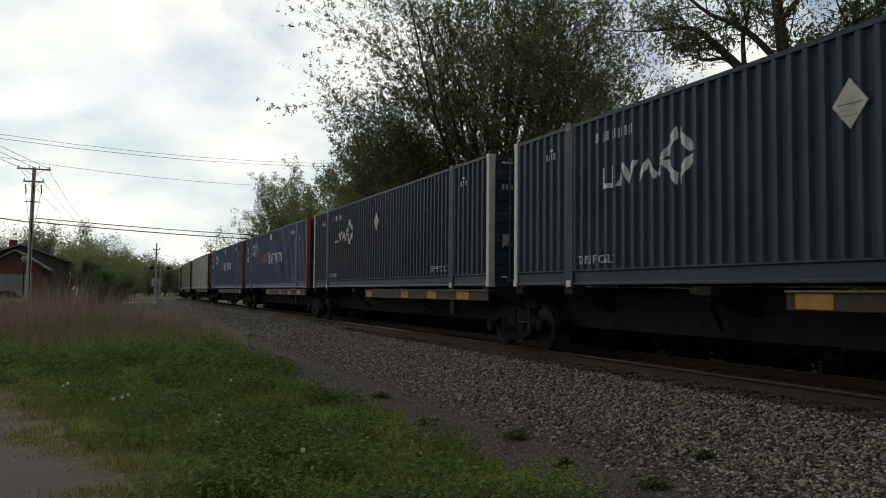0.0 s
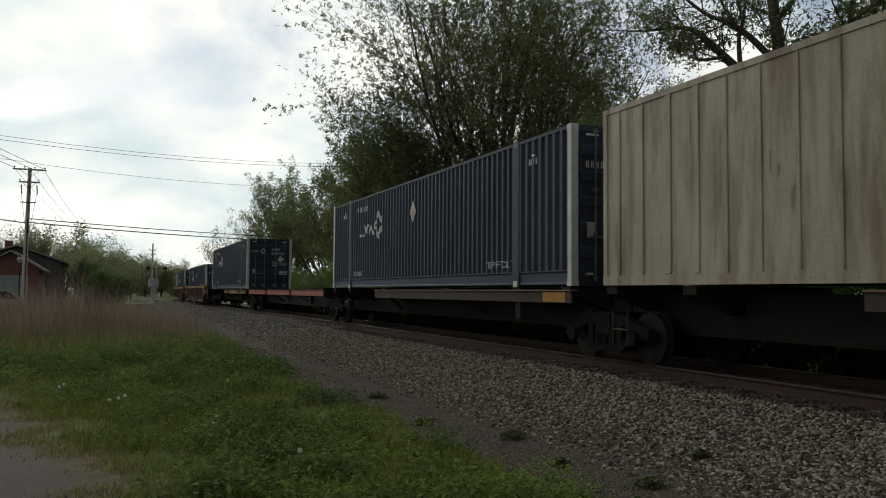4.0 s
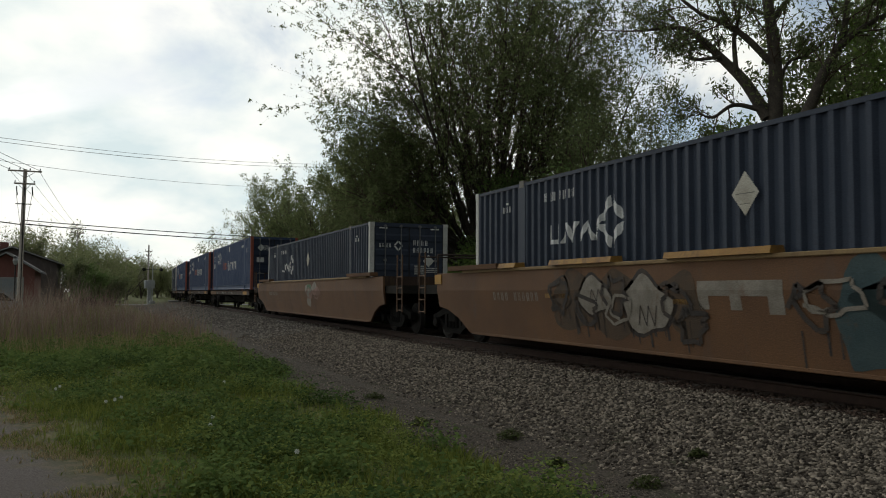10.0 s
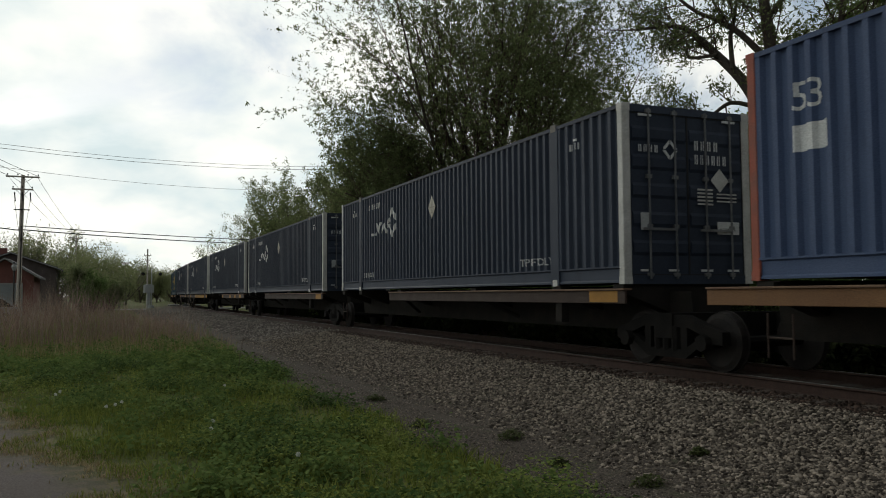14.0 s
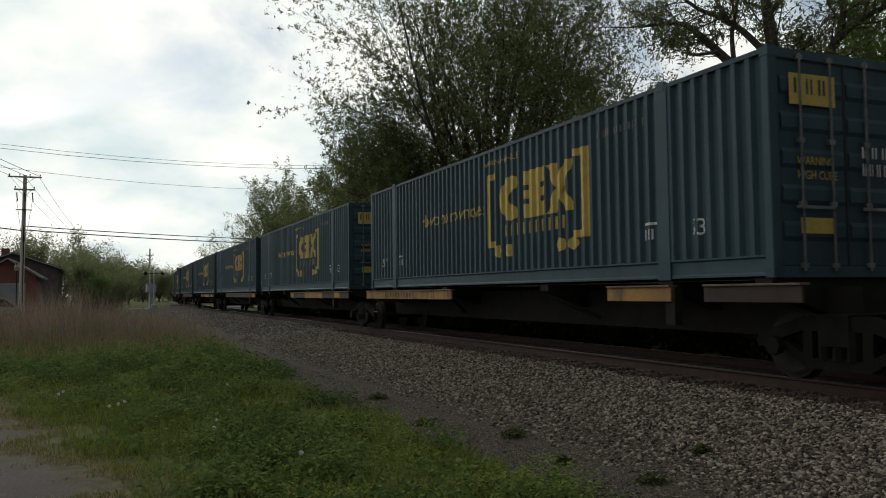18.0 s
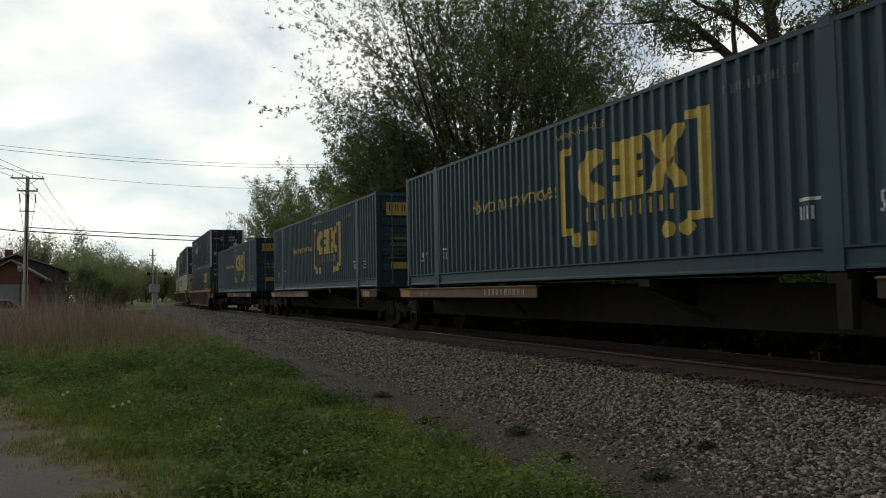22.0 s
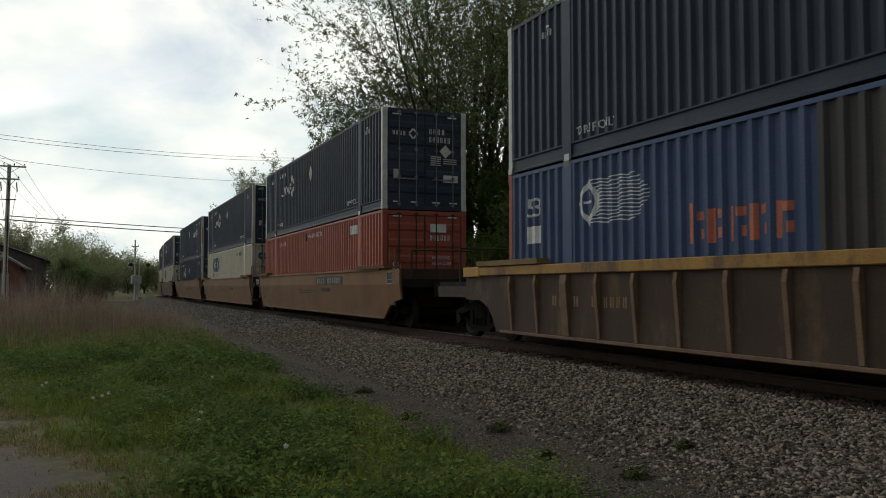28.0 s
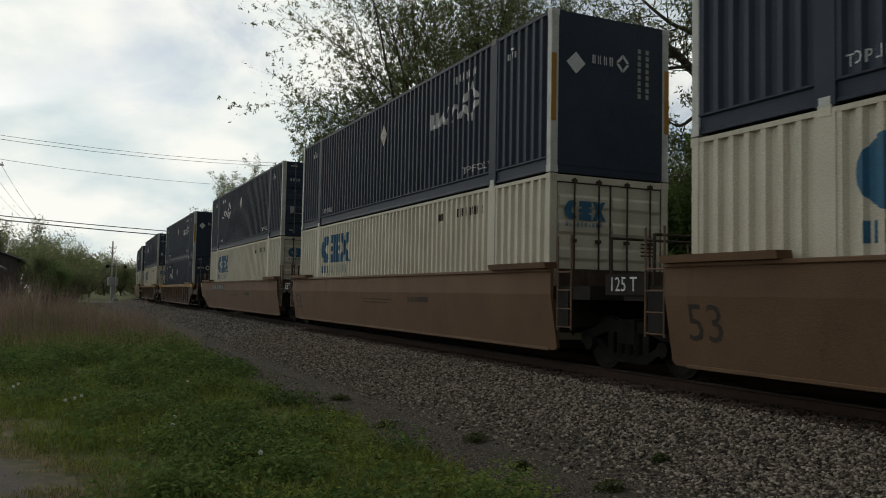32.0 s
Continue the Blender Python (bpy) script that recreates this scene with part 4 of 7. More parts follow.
def blades(name, label, category, x, y, height, width, lean, seed, material, segments=2):
    """Thin tapering blades that bend over."""
    rng = np.random.default_rng(seed)
    n = len(x)
    h = height * rng.uniform(0.55, 1.25, n)
    a = rng.uniform(0, 2 * np.pi, n)
    out = lean * h * rng.uniform(0.2, 1.0, n)
    w = width * rng.uniform(0.6, 1.3, n)
    b = a + np.pi / 2 + rng.uniform(-0.6, 0.6, n)
    z = ground_z(x, y) - 0.01
    c, s = np.cos(a), np.sin(a)
    wx, wy = np.cos(b) * w / 2, np.sin(b) * w / 2
    rows = []
    for k in range(segments + 1):
        t = k / segments
        cx, cy, cz = x + c * out * t * t, y + s * out * t * t, z + h * (t - 0.25 * lean * t * t)
        if k < segments:
            f = 1 - 0.45 * t
            rows += [np.stack([cx - wx * f, cy - wy * f, cz], -1), np.stack([cx + wx * f, cy + wy * f, cz], -1)]
        else:
            rows.append(np.stack([cx, cy, cz], -1))
    v = np.stack(rows, 1)
    m = v.shape[1]
    fs = []
    for k in range(segments - 1):
        fs += [(2 * k, 2 * k + 1, 2 * k + 3), (2 * k, 2 * k + 3, 2 * k + 2)]
    fs.append((2 * segments - 2, 2 * segments - 1, 2 * segments))
    f = np.array(fs)[None] + (np.arange(n) * m)[:, None, None]
    return tagged(new(name, big_mesh(name, v.reshape(-1, 3), f.reshape(-1, 3), material)), label, category, kind="stuff")


def verge_points(n, seed, y0=5.0, y1=32.0, power=1.7, patchy=0.5):
    rng = np.random.default_rng(seed)
    y = y0 + (y1 - y0) * rng.uniform(0, 1, n) ** power
    left = np.maximum(1.95 - 0.24 * y, -9.0)
    x = left + (3.55 - left) * rng.uniform(0, 1, n)
    wob = 0.28 * np.sin(y * 1.9) + 0.22 * np.sin(y * 0.73 + 1.0)
    keep = (x < 3.45 + wob) & (x > left + 0.25 * np.sin(y * 2.3) + 0.2 * np.sin(y * 5.1 + 1) + np.abs(rng.normal(0, 0.35, n)))
    x, y = x[keep], y[keep]
    clump = np.sin(x * 1.9 + 1.3 * np.sin(y * 0.9)) * np.sin(y * 1.3 + 0.9 * np.cos(x * 1.2)) + 0.4 * np.sin(x * 5.3 + y * 2.2)
    keep = rng.uniform(0, 1, len(x)) < (1 - patchy) + patchy * (clump > -0.2)
    return x[keep], y[keep]


M["grass_blade"] = scattered("grass_blades", (0.095, 0.122, 0.024), (0.215, 0.238, 0.056), 0.9, 0.35, 0.03)
M["weed_leaf"] = scattered("weed_leaves", (0.072, 0.118, 0.032), (0.160, 0.210, 0.064), 0.9, 0.35, 0.03)
M["straw"] = scattered("dry_stems", (0.13, 0.088, 0.070), (0.30, 0.212, 0.165), 0.9, 0.5, 0.03)
M["straw_grey"] = scattered("grey_stalks", (0.20, 0.165, 0.135), (0.33, 0.275, 0.225), 0.9, 0.45, 0.03)
M["straw_pale"] = scattered("dry_grass", (0.26, 0.20, 0.11), (0.36, 0.28, 0.16), 0.9, 0.2)
M["weed_green"] = scattered("weed_grass", (0.115, 0.15, 0.040), (0.21, 0.235, 0.075), 0.9, 0.5, 0.03)
x, y = verge_points(60000, 11, patchy=0.75)
blades("grass", "short green spring grass on the verge", "grass", x, y, 0.13, 0.010, 0.7, 12, M["grass_blade"])
x, y = verge_points(14000, 13, patchy=0.8)
blades("tall_grass", "tufts of taller green grass and weeds on the verge", "grass", x, y, 0.24, 0.013, 0.8, 14, M["grass_blade"], 3)


def leaf_patch(name, label, n, seed, size, high, y1=26.0):
    """Broad weed leaves that stand in low mounds."""
    x, y = verge_points(n, seed, y1=y1, patchy=0.95)
    rng = np.random.default_rng(seed + 1)
    m = len(x)
    bump = np.clip(np.sin(x * 2.7 + 1.3 * np.sin(y * 1.4)) * np.sin(y * 2.1 + 0.9 * np.cos(x * 1.7)) + 0.35, 0.1, 1.2)
    z = ground_z(x, y) + rng.uniform(0.02, 1.0, m) * high * bump
    s = size * rng.uniform(0.6, 1.3, m)
    base = [(-0.35, -1, 0), (0.35, -1, 0), (0.6, 0.1, 0.18), (0, 1, -0.1), (-0.6, 0.1, 0.18)]
    me = scatter(name, base, [(0, 1, 2), (0, 2, 4), (4, 2, 3)], np.stack([x, y, z], -1), spins(rng, m, 0.9), np.repeat(s[:, None], 3, 1), M["weed_leaf"])
    return tagged(new(name, me), label, "weeds", kind="stuff")


leaf_patch("weed_leaves", "low mounds of broad green weed leaves", 17000, 21, 0.035, 0.17)


M["weed_light"] = scattered("yellow_green_weeds", (0.13, 0.165, 0.040), (0.24, 0.275, 0.075), 0.9, 0.4, 0.03)
M["weed_deep"] = scattered("deep_green_weeds", (0.040, 0.075, 0.022), (0.100, 0.145, 0.044), 0.9, 0.3, 0.03)


def weed_mounds(name, label, count, seed, wide, high, leaf, thick, material):
    """Rounded clumps of one kind of weed that stand out of the grass."""
    rng = np.random.default_rng(seed)
    q, s = [], []
    for k in range(count):
        y = 5.2 + 17 * rng.uniform() ** 1.4
        left = 2.3 - 0.24 * y
        x = left + 0.3 + (3.35 - left - 0.3) * rng.uniform()
        w, h = rng.uniform(*wide), rng.uniform(*high)
        n = int(thick * w * (w + h) / leaf ** 2)
        u = rng.normal(size=(n, 3))
        u *= (rng.uniform(0, 1, n) ** 0.35 / np.linalg.norm(u, axis=1))[:, None]
        u[:, 2] = np.abs(u[:, 2])
        a = np.arctan2(u[:, 1], u[:, 0])
        u *= (1 + 0.28 * np.sin(3 * a + k) + 0.18 * np.sin(5 * a + 2 * k))[:, None]
        q.append(np.array([x, y, float(ground_z(x, y)[0])]) + u * np.array([w, w * rng.uniform(0.7, 1.2), h]))
        s.append(leaf * rng.uniform(0.55, 1.35, n))
    q, s = np.concatenate(q), np.concatenate(s)
    base = [(-0.35, -1, 0), (0.35, -1, 0), (0.6, 0.1, 0.18), (0, 1, -0.1), (-0.6, 0.1, 0.18)]
    me = scatter(name, base, [(0, 1, 2), (0, 2, 4), (4, 2, 3)], q, spins(rng, len(q), 0.9), np.repeat(s[:, None], 3, 1), M[material])
    return tagged(new(name, me), label, "weeds", kind="stuff")


weed_mounds("weed_mounds", "rounded clumps of leafy green weeds in the grass", 48, 55, (0.2, 0.65), (0.16, 0.40), 0.028, 0.9, "weed_leaf")
weed_mounds("light_weeds", "soft yellow-green mounds of fine-leaved weeds", 34, 56, (0.3, 0.85), (0.12, 0.34), 0.017, 0.4, "weed_light")
weed_mounds("deep_weeds", "dark green clumps of weeds on the verge", 44, 57, (0.3, 0.85), (0.16, 0.40), 0.024, 0.7, "weed_deep")


def brush():
    rng = np.random.default_rng(31)
    n = 15000
    y = rng.uniform(26.5, 46.0, n)
    x = rng.uniform(-7.5, 4.4, n)
    keep = (x < 3.4 + 0.03 * (y - 27) + 0.6 * np.sin(y)) & (rng.uniform(0, 1, n) < 0.35 + 0.65 * (np.sin(x * 1.1 + 2) * np.sin(y * 0.6) > -0.3))
    keep &= y > 27.6 + 1.3 * np.sin(x * 1.3) + 0.8 * np.sin(x * 3.1 + 1) + rng.normal(0, 0.9, n)
    keep &= rng.uniform(0, 1, n) < np.clip(1.15 - 0.22 * np.maximum(x - 0.5, 0), 0.25, 1)
    x, y = x[keep], y[keep]
    lumps = 0.72 + 0.48 * np.sin(x * 0.9 + 1.7 * np.sin(y * 0.35)) * np.cos(y * 0.8) + 0.2 * np.sin(x * 2.3 + y)
    tall = lumps * np.clip(1.9 - 0.16 * np.maximum(x - 0.5, 0) ** 1.3 - 0.05 * np.maximum(-x - 4, 0), 0.5, 2)
    blades("dry_brush", "reddish-brown dry weed stalks in a thick stand", "dry weeds", x, y, tall, 0.012, 0.85, 32, M["straw"], 3)
    k = rng.uniform(0, 1, len(x)) < 0.28
    blades("green_stems", "green grass stems growing up through the dry stalks", "grass", x[k] + 0.2, y[k] - 0.8, 1.1 * tall[k] / 1.9, 0.016, 0.4, 35, M["weed_green"], 3)
    k = rng.uniform(0, 1, len(x)) < 0.35
    blades("grey_stems", "fine grey dead stems standing in the brush", "dry weeds", x[k] - 0.15, y[k] + 0.5, 2.15 * tall[k] / 1.9, 0.009, 0.4, 36, M["straw_grey"], 3)
    n = 9000
    y = 23.5 + 9 * rng.uniform(0, 1, n) ** 1.5
    x = rng.uniform(-6.5, 3.6, n)
    blades("dry_grass", "pale dry grass at the foot of the brush", "dry grass", x[::3], y[::3], 0.5, 0.012, 0.5, 33, M["straw_pale"], 2)
    y = 20.5 + 8 * rng.uniform(0, 1, n)
    x = rng.uniform(-6.5, 3.6, n)
    blades("weed_grass", "rank green grass in front of the dry brush", "grass", x, y, 0.26, 0.014, 0.6, 34, M["weed_green"], 2)


brush()


def bank_weeds():
    """Leafy weeds in uneven mounds that run up to the brush."""
    rng = np.random.default_rng(66)
    q, s = [], []
    for k in range(170):
        y = rng.uniform(16, 28.5)
        x = rng.uniform(-7.5, 3.4)
        w, h, n = rng.uniform(0.3, 0.9), rng.uniform(0.15, 0.5), int(rng.uniform(70, 200))
        u = rng.normal(size=(n, 3))
        u *= (rng.uniform(0, 1, n) ** 0.4 / np.linalg.norm(u, axis=1))[:, None]
        u[:, 2] = np.abs(u[:, 2])
        q.append(np.array([x, y, float(ground_z(x, y)[0])]) + u * np.array([w, w, h]))
        s.append(rng.uniform(0.035, 0.06) * rng.uniform(0.6, 1.3, n))
    q, s = np.concatenate(q), np.concatenate(s)
    base = [(-0.35, -1, 0), (0.35, -1, 0), (0.6, 0.1, 0.18), (0, 1, -0.1), (-0.6, 0.1, 0.18)]
    me = scatter("bank_weeds", base, [(0, 1, 2), (0, 2, 4), (4, 2, 3)], q, spins(rng, len(q), 0.9), np.repeat(s[:, None], 3, 1), M["weed_leaf"])
    return tagged(new("bank_weeds", me), "uneven mounds of leafy green weeds before the dry brush", "weeds", kind="stuff")


bank_weeds()


def path_edge():
    """Dead and sparse grass along the worn path."""
    rng = np.random.default_rng(71)
    n = 9000
    y = 4.8 + 14 * rng.uniform(0, 1, n) ** 1.6
    e = 1.9 + rng.normal(0, 0.22, n) + 0.25 * np.sin(y * 1.7) + 0.15 * np.sin(y * 4.1)
    x = e - 0.24 * y
    k = np.sin(x * 5 + y * 3) + np.sin(y * 6.3 - x * 2) > -0.5
    x, y = x[k], y[k]
    blades("path_grass", "short dead grass along the edge of the path", "dry grass", x, y, 0.07, 0.009, 0.9, 72, M["straw_pale"], 2)
    k = rng.uniform(0, 1, len(x)) < 0.5
    blades("sparse_grass", "sparse green grass at the edge of the path", "grass", x[k] + 0.1, y[k] + 0.05, 0.09, 0.010, 0.9, 73, M["grass_blade"], 2)


path_edge()


def dandelion(x, y, h=0.26):
    z = float(ground_z(x, y)[0])
    d = tagged(new("dandelion"), "white dandelion seed head on a thin green stem", "dandelion", "dandelions on the verge")
    d.location = (x, y, z)
    part("stem", Shape().rod((0, 0, 0), (0.01, 0.005, h), 0.004, 0.003, 5), M["weed_leaf"], d)
    rng = np.random.default_rng(int(1000 * abs(x) + y))
    n = 60
    w = rng.normal(size=(n, 3))
    w /= np.linalg.norm(w, axis=1)[:, None]
    sh = Shape()
    for q in w:
        sh.rod((0.01, 0.005, h), Vector((0.01, 0.005, h)) + Vector(q) * 0.023, 0.001, 0.003, 3)
    part("seed_head", sh, M["seed"], d)


DANDELIONS = ((-0.51, 13.68), (-0.55, 13.22), (0.22, 11.36), (0.11, 11.24), (0.30, 11.55), (1.23, 9.71), (1.14, 9.18), (1.85, 13.27), (2.12, 18.76), (1.63, 7.17))
M["seed"] = surface("seed_down", (0.60, 0.60, 0.55), (0.68, 0.68, 0.62), 9, 0.95, bump=0)
for q in DANDELIONS:
    dandelion(*q)


def weed_tuft(x, y, w, h, seed):
    rng = np.random.default_rng(seed)
    t = tagged(new("weed_tuft"), "low green weed growing through the gravel", "weed", "weeds in the gravel")
    n = 260
    a, r = rng.uniform(0, 2 * np.pi, n), w * rng.uniform(0, 1, n) ** 0.7
    q = np.stack([r * np.cos(a), r * np.sin(a) * 0.8, h * rng.uniform(0.1, 1.0, n) * (1 - 0.6 * (r / w) ** 2)], -1)
    t.location = (x, y, float(ground_z(x, y)[0]))
    base = [(-0.3, -1, 0), (0.3, -1, 0), (0.45, 0.1, 0.15), (0, 1, -0.1), (-0.45, 0.1, 0.15)]
    part("foliage", scatter("foliage", base, [(0, 1, 2), (0, 2, 4), (4, 2, 3)], q, spins(rng, n, 1.0), np.repeat((0.018 * rng.uniform(0.6, 1.4, n))[:, None], 3, 1), M["weed_dull"]), None, t)
    segs = [((0, 0, -0.02), tuple(q[i]), 0.004, 0.002) for i in range(0, n, 9)]
    tagged(part("stalk_mass", limb_mesh("stalk_mass", segs, M["twig"], 3), None, t), kind="stuff")


for k, (x, y, w, h) in enumerate(((4.39, 8.40, 0.17, 0.12), (4.21, 7.05, 0.10, 0.09), (4.41, 5.90, 0.17, 0.10), (3.75, 9.6, 0.14, 0.10), (5.3, 6.3, 0.10, 0.09), (4.0, 12.2, 0.16, 0.1))):
    weed_tuft(x, y, w, h, 700 + k)
stalk = tagged(new("dry_stalk"), "single dark dry weed stalk at the edge of the grass", "weed")
stalk.location = (2.74, 17.6, 0)
part("stem", limb_mesh("stem", [((0, 0, -0.02), (0.03, 0, 0.35), 0.008, 0.006), ((0.03, 0, 0.35), (0.10, 0.02, 0.72), 0.006, 0.004), ((0.04, 0, 0.4), (-0.03, 0, 0.58), 0.004, 0.003)], M["twig"], 5), None, stalk)
part("seed_tip", limb_mesh("seed_tip", [((0.10, 0.02, 0.72), (0.13, 0.02, 0.82), 0.012, 0.004)], M["twig"], 5), None, stalk)

# ---- poles, wires, buildings and the crossing ----


def utility_pole(at, top, lean=0.0, arms=((0.25, 1.2),), r=0.16, label="weathered wooden utility pole with cross-arms"):
    p = tagged(new("utility_pole"), label, "utility pole", "utility poles")
    p.location = (*at, float(ground_z(*at)[0]))
    part("post", Shape().rod((0, 0, -0.3), (lean, 0, top), r, r * 0.72, 10), M["pole_wood"], p)
    for drop, half in arms:
        z = top - drop
        arm = part("cross_arm", Shape().box(lean - half, lean + half, -0.22, -0.10, z - 0.06, z + 0.06, 0.01), M["pole_wood"], p)
        n = 4 if half > 0.8 else 3
        for i in range(n):
            x = lean - half * 0.9 + 2 * half * 0.9 * i / (n - 1)
            part("insulator", Shape().rod((x, -0.16, z + 0.06), (x, -0.16, z + 0.15), 0.02).rod((x, -0.16, z + 0.12), (x, -0.16, z + 0.24), 0.05, 0.035, 8), M["black"], arm)
        part("brace", Shape().rod((lean - half * 0.6, -0.16, z - 0.05), (lean, -0.12, z - 0.55), 0.02, n=4).rod((lean + half * 0.6, -0.16, z - 0.05), (lean, -0.12, z - 0.55), 0.02, n=4), M["black"], p)
    return p


main_pole = utility_pole((-5.75, 72), 11.25, 0.18, ((0.15, 1.2), (1.15, 0.75)), 0.19, "tall weathered utility pole with cross-arms, fuses and down-leads")
for x in (-0.55, 0.0, 0.55):
    part("fuse_holder", Shape().rod((0.18 + x, -0.28, 9.75), (0.18 + x + 0.06, -0.34, 9.15), 0.045, n=6).box(0.14 + x, 0.22 + x, -0.30, -0.18, 9.7, 9.85), M["black"], main_pole)
    part("down_lead", Shape().rod((0.18 + x, -0.3, 9.2), (0.18 + x * 0.5, -0.25, 7.2), 0.018, n=4).rod((0.18 + x * 0.5, -0.25, 7.2), (0.15, -0.2, 5.8), 0.018, n=4), M["wire"], main_pole)
part("spacer_arm", Shape().box(-0.42, 0.72, -0.25, -0.15, 8.45, 8.52), M["black"], main_pole)
part("conduit", Shape().rod((0.12, -0.2, 0), (0.16, -0.2, 7.2), 0.04, n=6), M["black"], main_pole)
utility_pole((-2.65, 115), 9.4, 0, ((0.25, 0.8),), 0.13)
utility_pole((6.14, 117), 8.0, 0, ((0.9, 0.45), (1.5, 0.35)), 0.13, "thin pale utility pole beside the level crossing")
utility_pole((3.6, 128), 6.6, 0, ((0.2, 0.5),), 0.10)


def cable(a, b, sag, r, label, n=18):
    """A wire that hangs between two points."""
    a, b = Vector(a), Vector(b)
    pts = [a.lerp(b, i / n) + Vector((0, 0, -4 * sag * (i / n) * (1 - i / n))) for i in range(n + 1)]
    flat = Vector((b.y - a.y, a.x - b.x, 0)).normalized()
    vs, fs = [], []
    for p in pts:
        vs += [p + flat * r, p + Vector((0, 0, r)), p - flat * r, p - Vector((0, 0, r))]
    for i in range(n):
        fs += [(4 * i + j, 4 * i + (j + 1) % 4, 4 * i + 4 + (j + 1) % 4, 4 * i + 4 + j) for j in range(4)]
    tagged(new("overhead_wire", big_mesh("overhead_wire", [q[:] for q in vs], fs, M["wire"], True)), label, "wire", "overhead wires")


# across the view, from a pole off to the left to the woods behind the line
for dz, dy in ((0.0, 0.0), (-0.18, 0.3), (-0.27, -0.3)):
    cable((-27.3, 40 + dy, 11.67 + dz), (37.8, 70 + dy, 15.66 + dz), 3.3, 0.011, "black overhead power wire crossing the line")
cable((-24.1, 45, 11.23), (29.9, 75, 12.7), 2.46, 0.011, "black overhead power wire crossing the line")
# heavy telephone cables from the pole
cable((-5.6, 72, 7.28), (26.4, 88, 7.5), 0.25, 0.036, "thick black telephone cable strung from the pole")
cable((-5.6, 72, 6.98), (26.4, 88, 7.1), 0.30, 0.042, "thick black telephone cable strung from the pole")
cable((-5.6, 72, 6.9), (-30.0, 64, 11.5), 0.6, 0.04, "thick black telephone cable strung from the pole")
for x, z in ((-1.05, 11.25), (0.0, 11.3), (1.05, 11.25)):
    cable((-5.6 + x, 71.8, z), (-21 + x, 40, 16.5), 0.5, 0.02, "black power wire strung from the pole")
    cable((-5.6 + x, 72, z - 0.05), (-2.65 + x * 0.6, 115, 9.3), 0.4, 0.016, "black power wire strung from the pole")


def gabled_house(name, label, at, w, depth, eave, ridge, wall, turn=0.0, chimney=False, door=True):
    """Walls, two roof slopes with pale rakes, gable boards, door and windows in the end wall."""
    h = tagged(new(name), label, "building")
    h.matrix_basis = pose(*at, 0, 0, turn)
    a = w / 2
    part("end_wall", Shape().prism([(-a, 0), (a, 0), (a, eave), (0, ridge), (-a, eave)], "y", 0, 0.2), M[wall], h)
    part("end_wall", Shape().prism([(-a, 0), (a, 0), (a, eave), (0, ridge), (-a, eave)], "y", depth - 0.2, depth), M[wall], h)
    for s in (-1, 1):
        xa, xb = sorted((s * a, s * (a - 0.2)))
        part("side_wall", Shape().box(xa, xb, 0.2, depth - 0.2, 0, eave), M[wall], h)
        k = (ridge - eave) / a
        o = 0.45
        slope = [(0, ridge + 0.04), (s * (a + o), eave - k * o + 0.04), (s * (a + o), eave - k * o + 0.20), (0, ridge + 0.20)]
        rf = part("roof", Shape().prism(slope, "y", -0.45, depth + 0.45), M["roof"], h)
        rake = [(0, ridge + 0.06), (s * (a + o), eave - k * o + 0.06), (s * (a + o), eave - k * o + 0.16), (0, ridge + 0.16)]
        part("rake_board", Shape().prism(rake, "y", -0.50, -0.45), M["trim"], rf)
        part("rake_board", Shape().prism(rake, "y", depth + 0.45, depth + 0.50), M["trim"], rf)
    if door:
        d = part("door", Shape().box(-1.2, 1.2, -0.06, 0.0, 0.0, 2.7), M["grey_door"], h)
        part("door_frame", Shape().box(-1.32, -1.2, -0.08, 0.0, 0.0, 2.7).box(1.2, 1.32, -0.08, 0.0, 0.0, 2.7).box(-1.32, 1.32, -0.08, 0.0, 2.7, 2.82), M["trim"], d)
    if chimney:
        part("chimney", Shape().box(-a * 0.35, -a * 0.35 + 0.7, depth * 0.3, depth * 0.3 + 0.7, eave, ridge + 0.7), M["brick"], h)
    return h


gabled_house("brick_house", "red building with a dark shingle roof and pale trim", (-6.97, 75, 0), 4.2, 8.0, 3.40, 4.70, "brick", 0)
gabled_house("house", "long dark building with a dark roof behind the red one", (-7.6, 87, 0), 7.7, 10.0, 4.36, 5.75, "siding_dark", 0, True, False)


def street_lamp(at):
    l = tagged(new("street_lamp"), "black street lamp post with a pale globe", "street lamp")
    l.location = (*at, 0)
    part("post", Shape().rod((0, 0, -0.1), (0, 0, 3.5), 0.06, 0.045, 8).rod((0, 0, 0), (0, 0, 0.6), 0.12, 0.07, 8), M["black"], l)
    part("globe", Shape().rod((0, 0, 3.58), (0, 0, 3.85), 0.10, 0.19, 10).rod((0, 0, 3.85), (0, 0, 4.05), 0.19, 0.10, 10), M["lamp_glass"], l)
    part("cap", Shape().rod((0, 0, 4.05), (0, 0, 4.2), 0.16, 0.02, 10), M["black"], l)
    part("collar", Shape().rod((0, 0, 3.5), (0, 0, 3.58), 0.05, 0.11, 10), M["black"], l)


street_lamp((-5.55, 66))


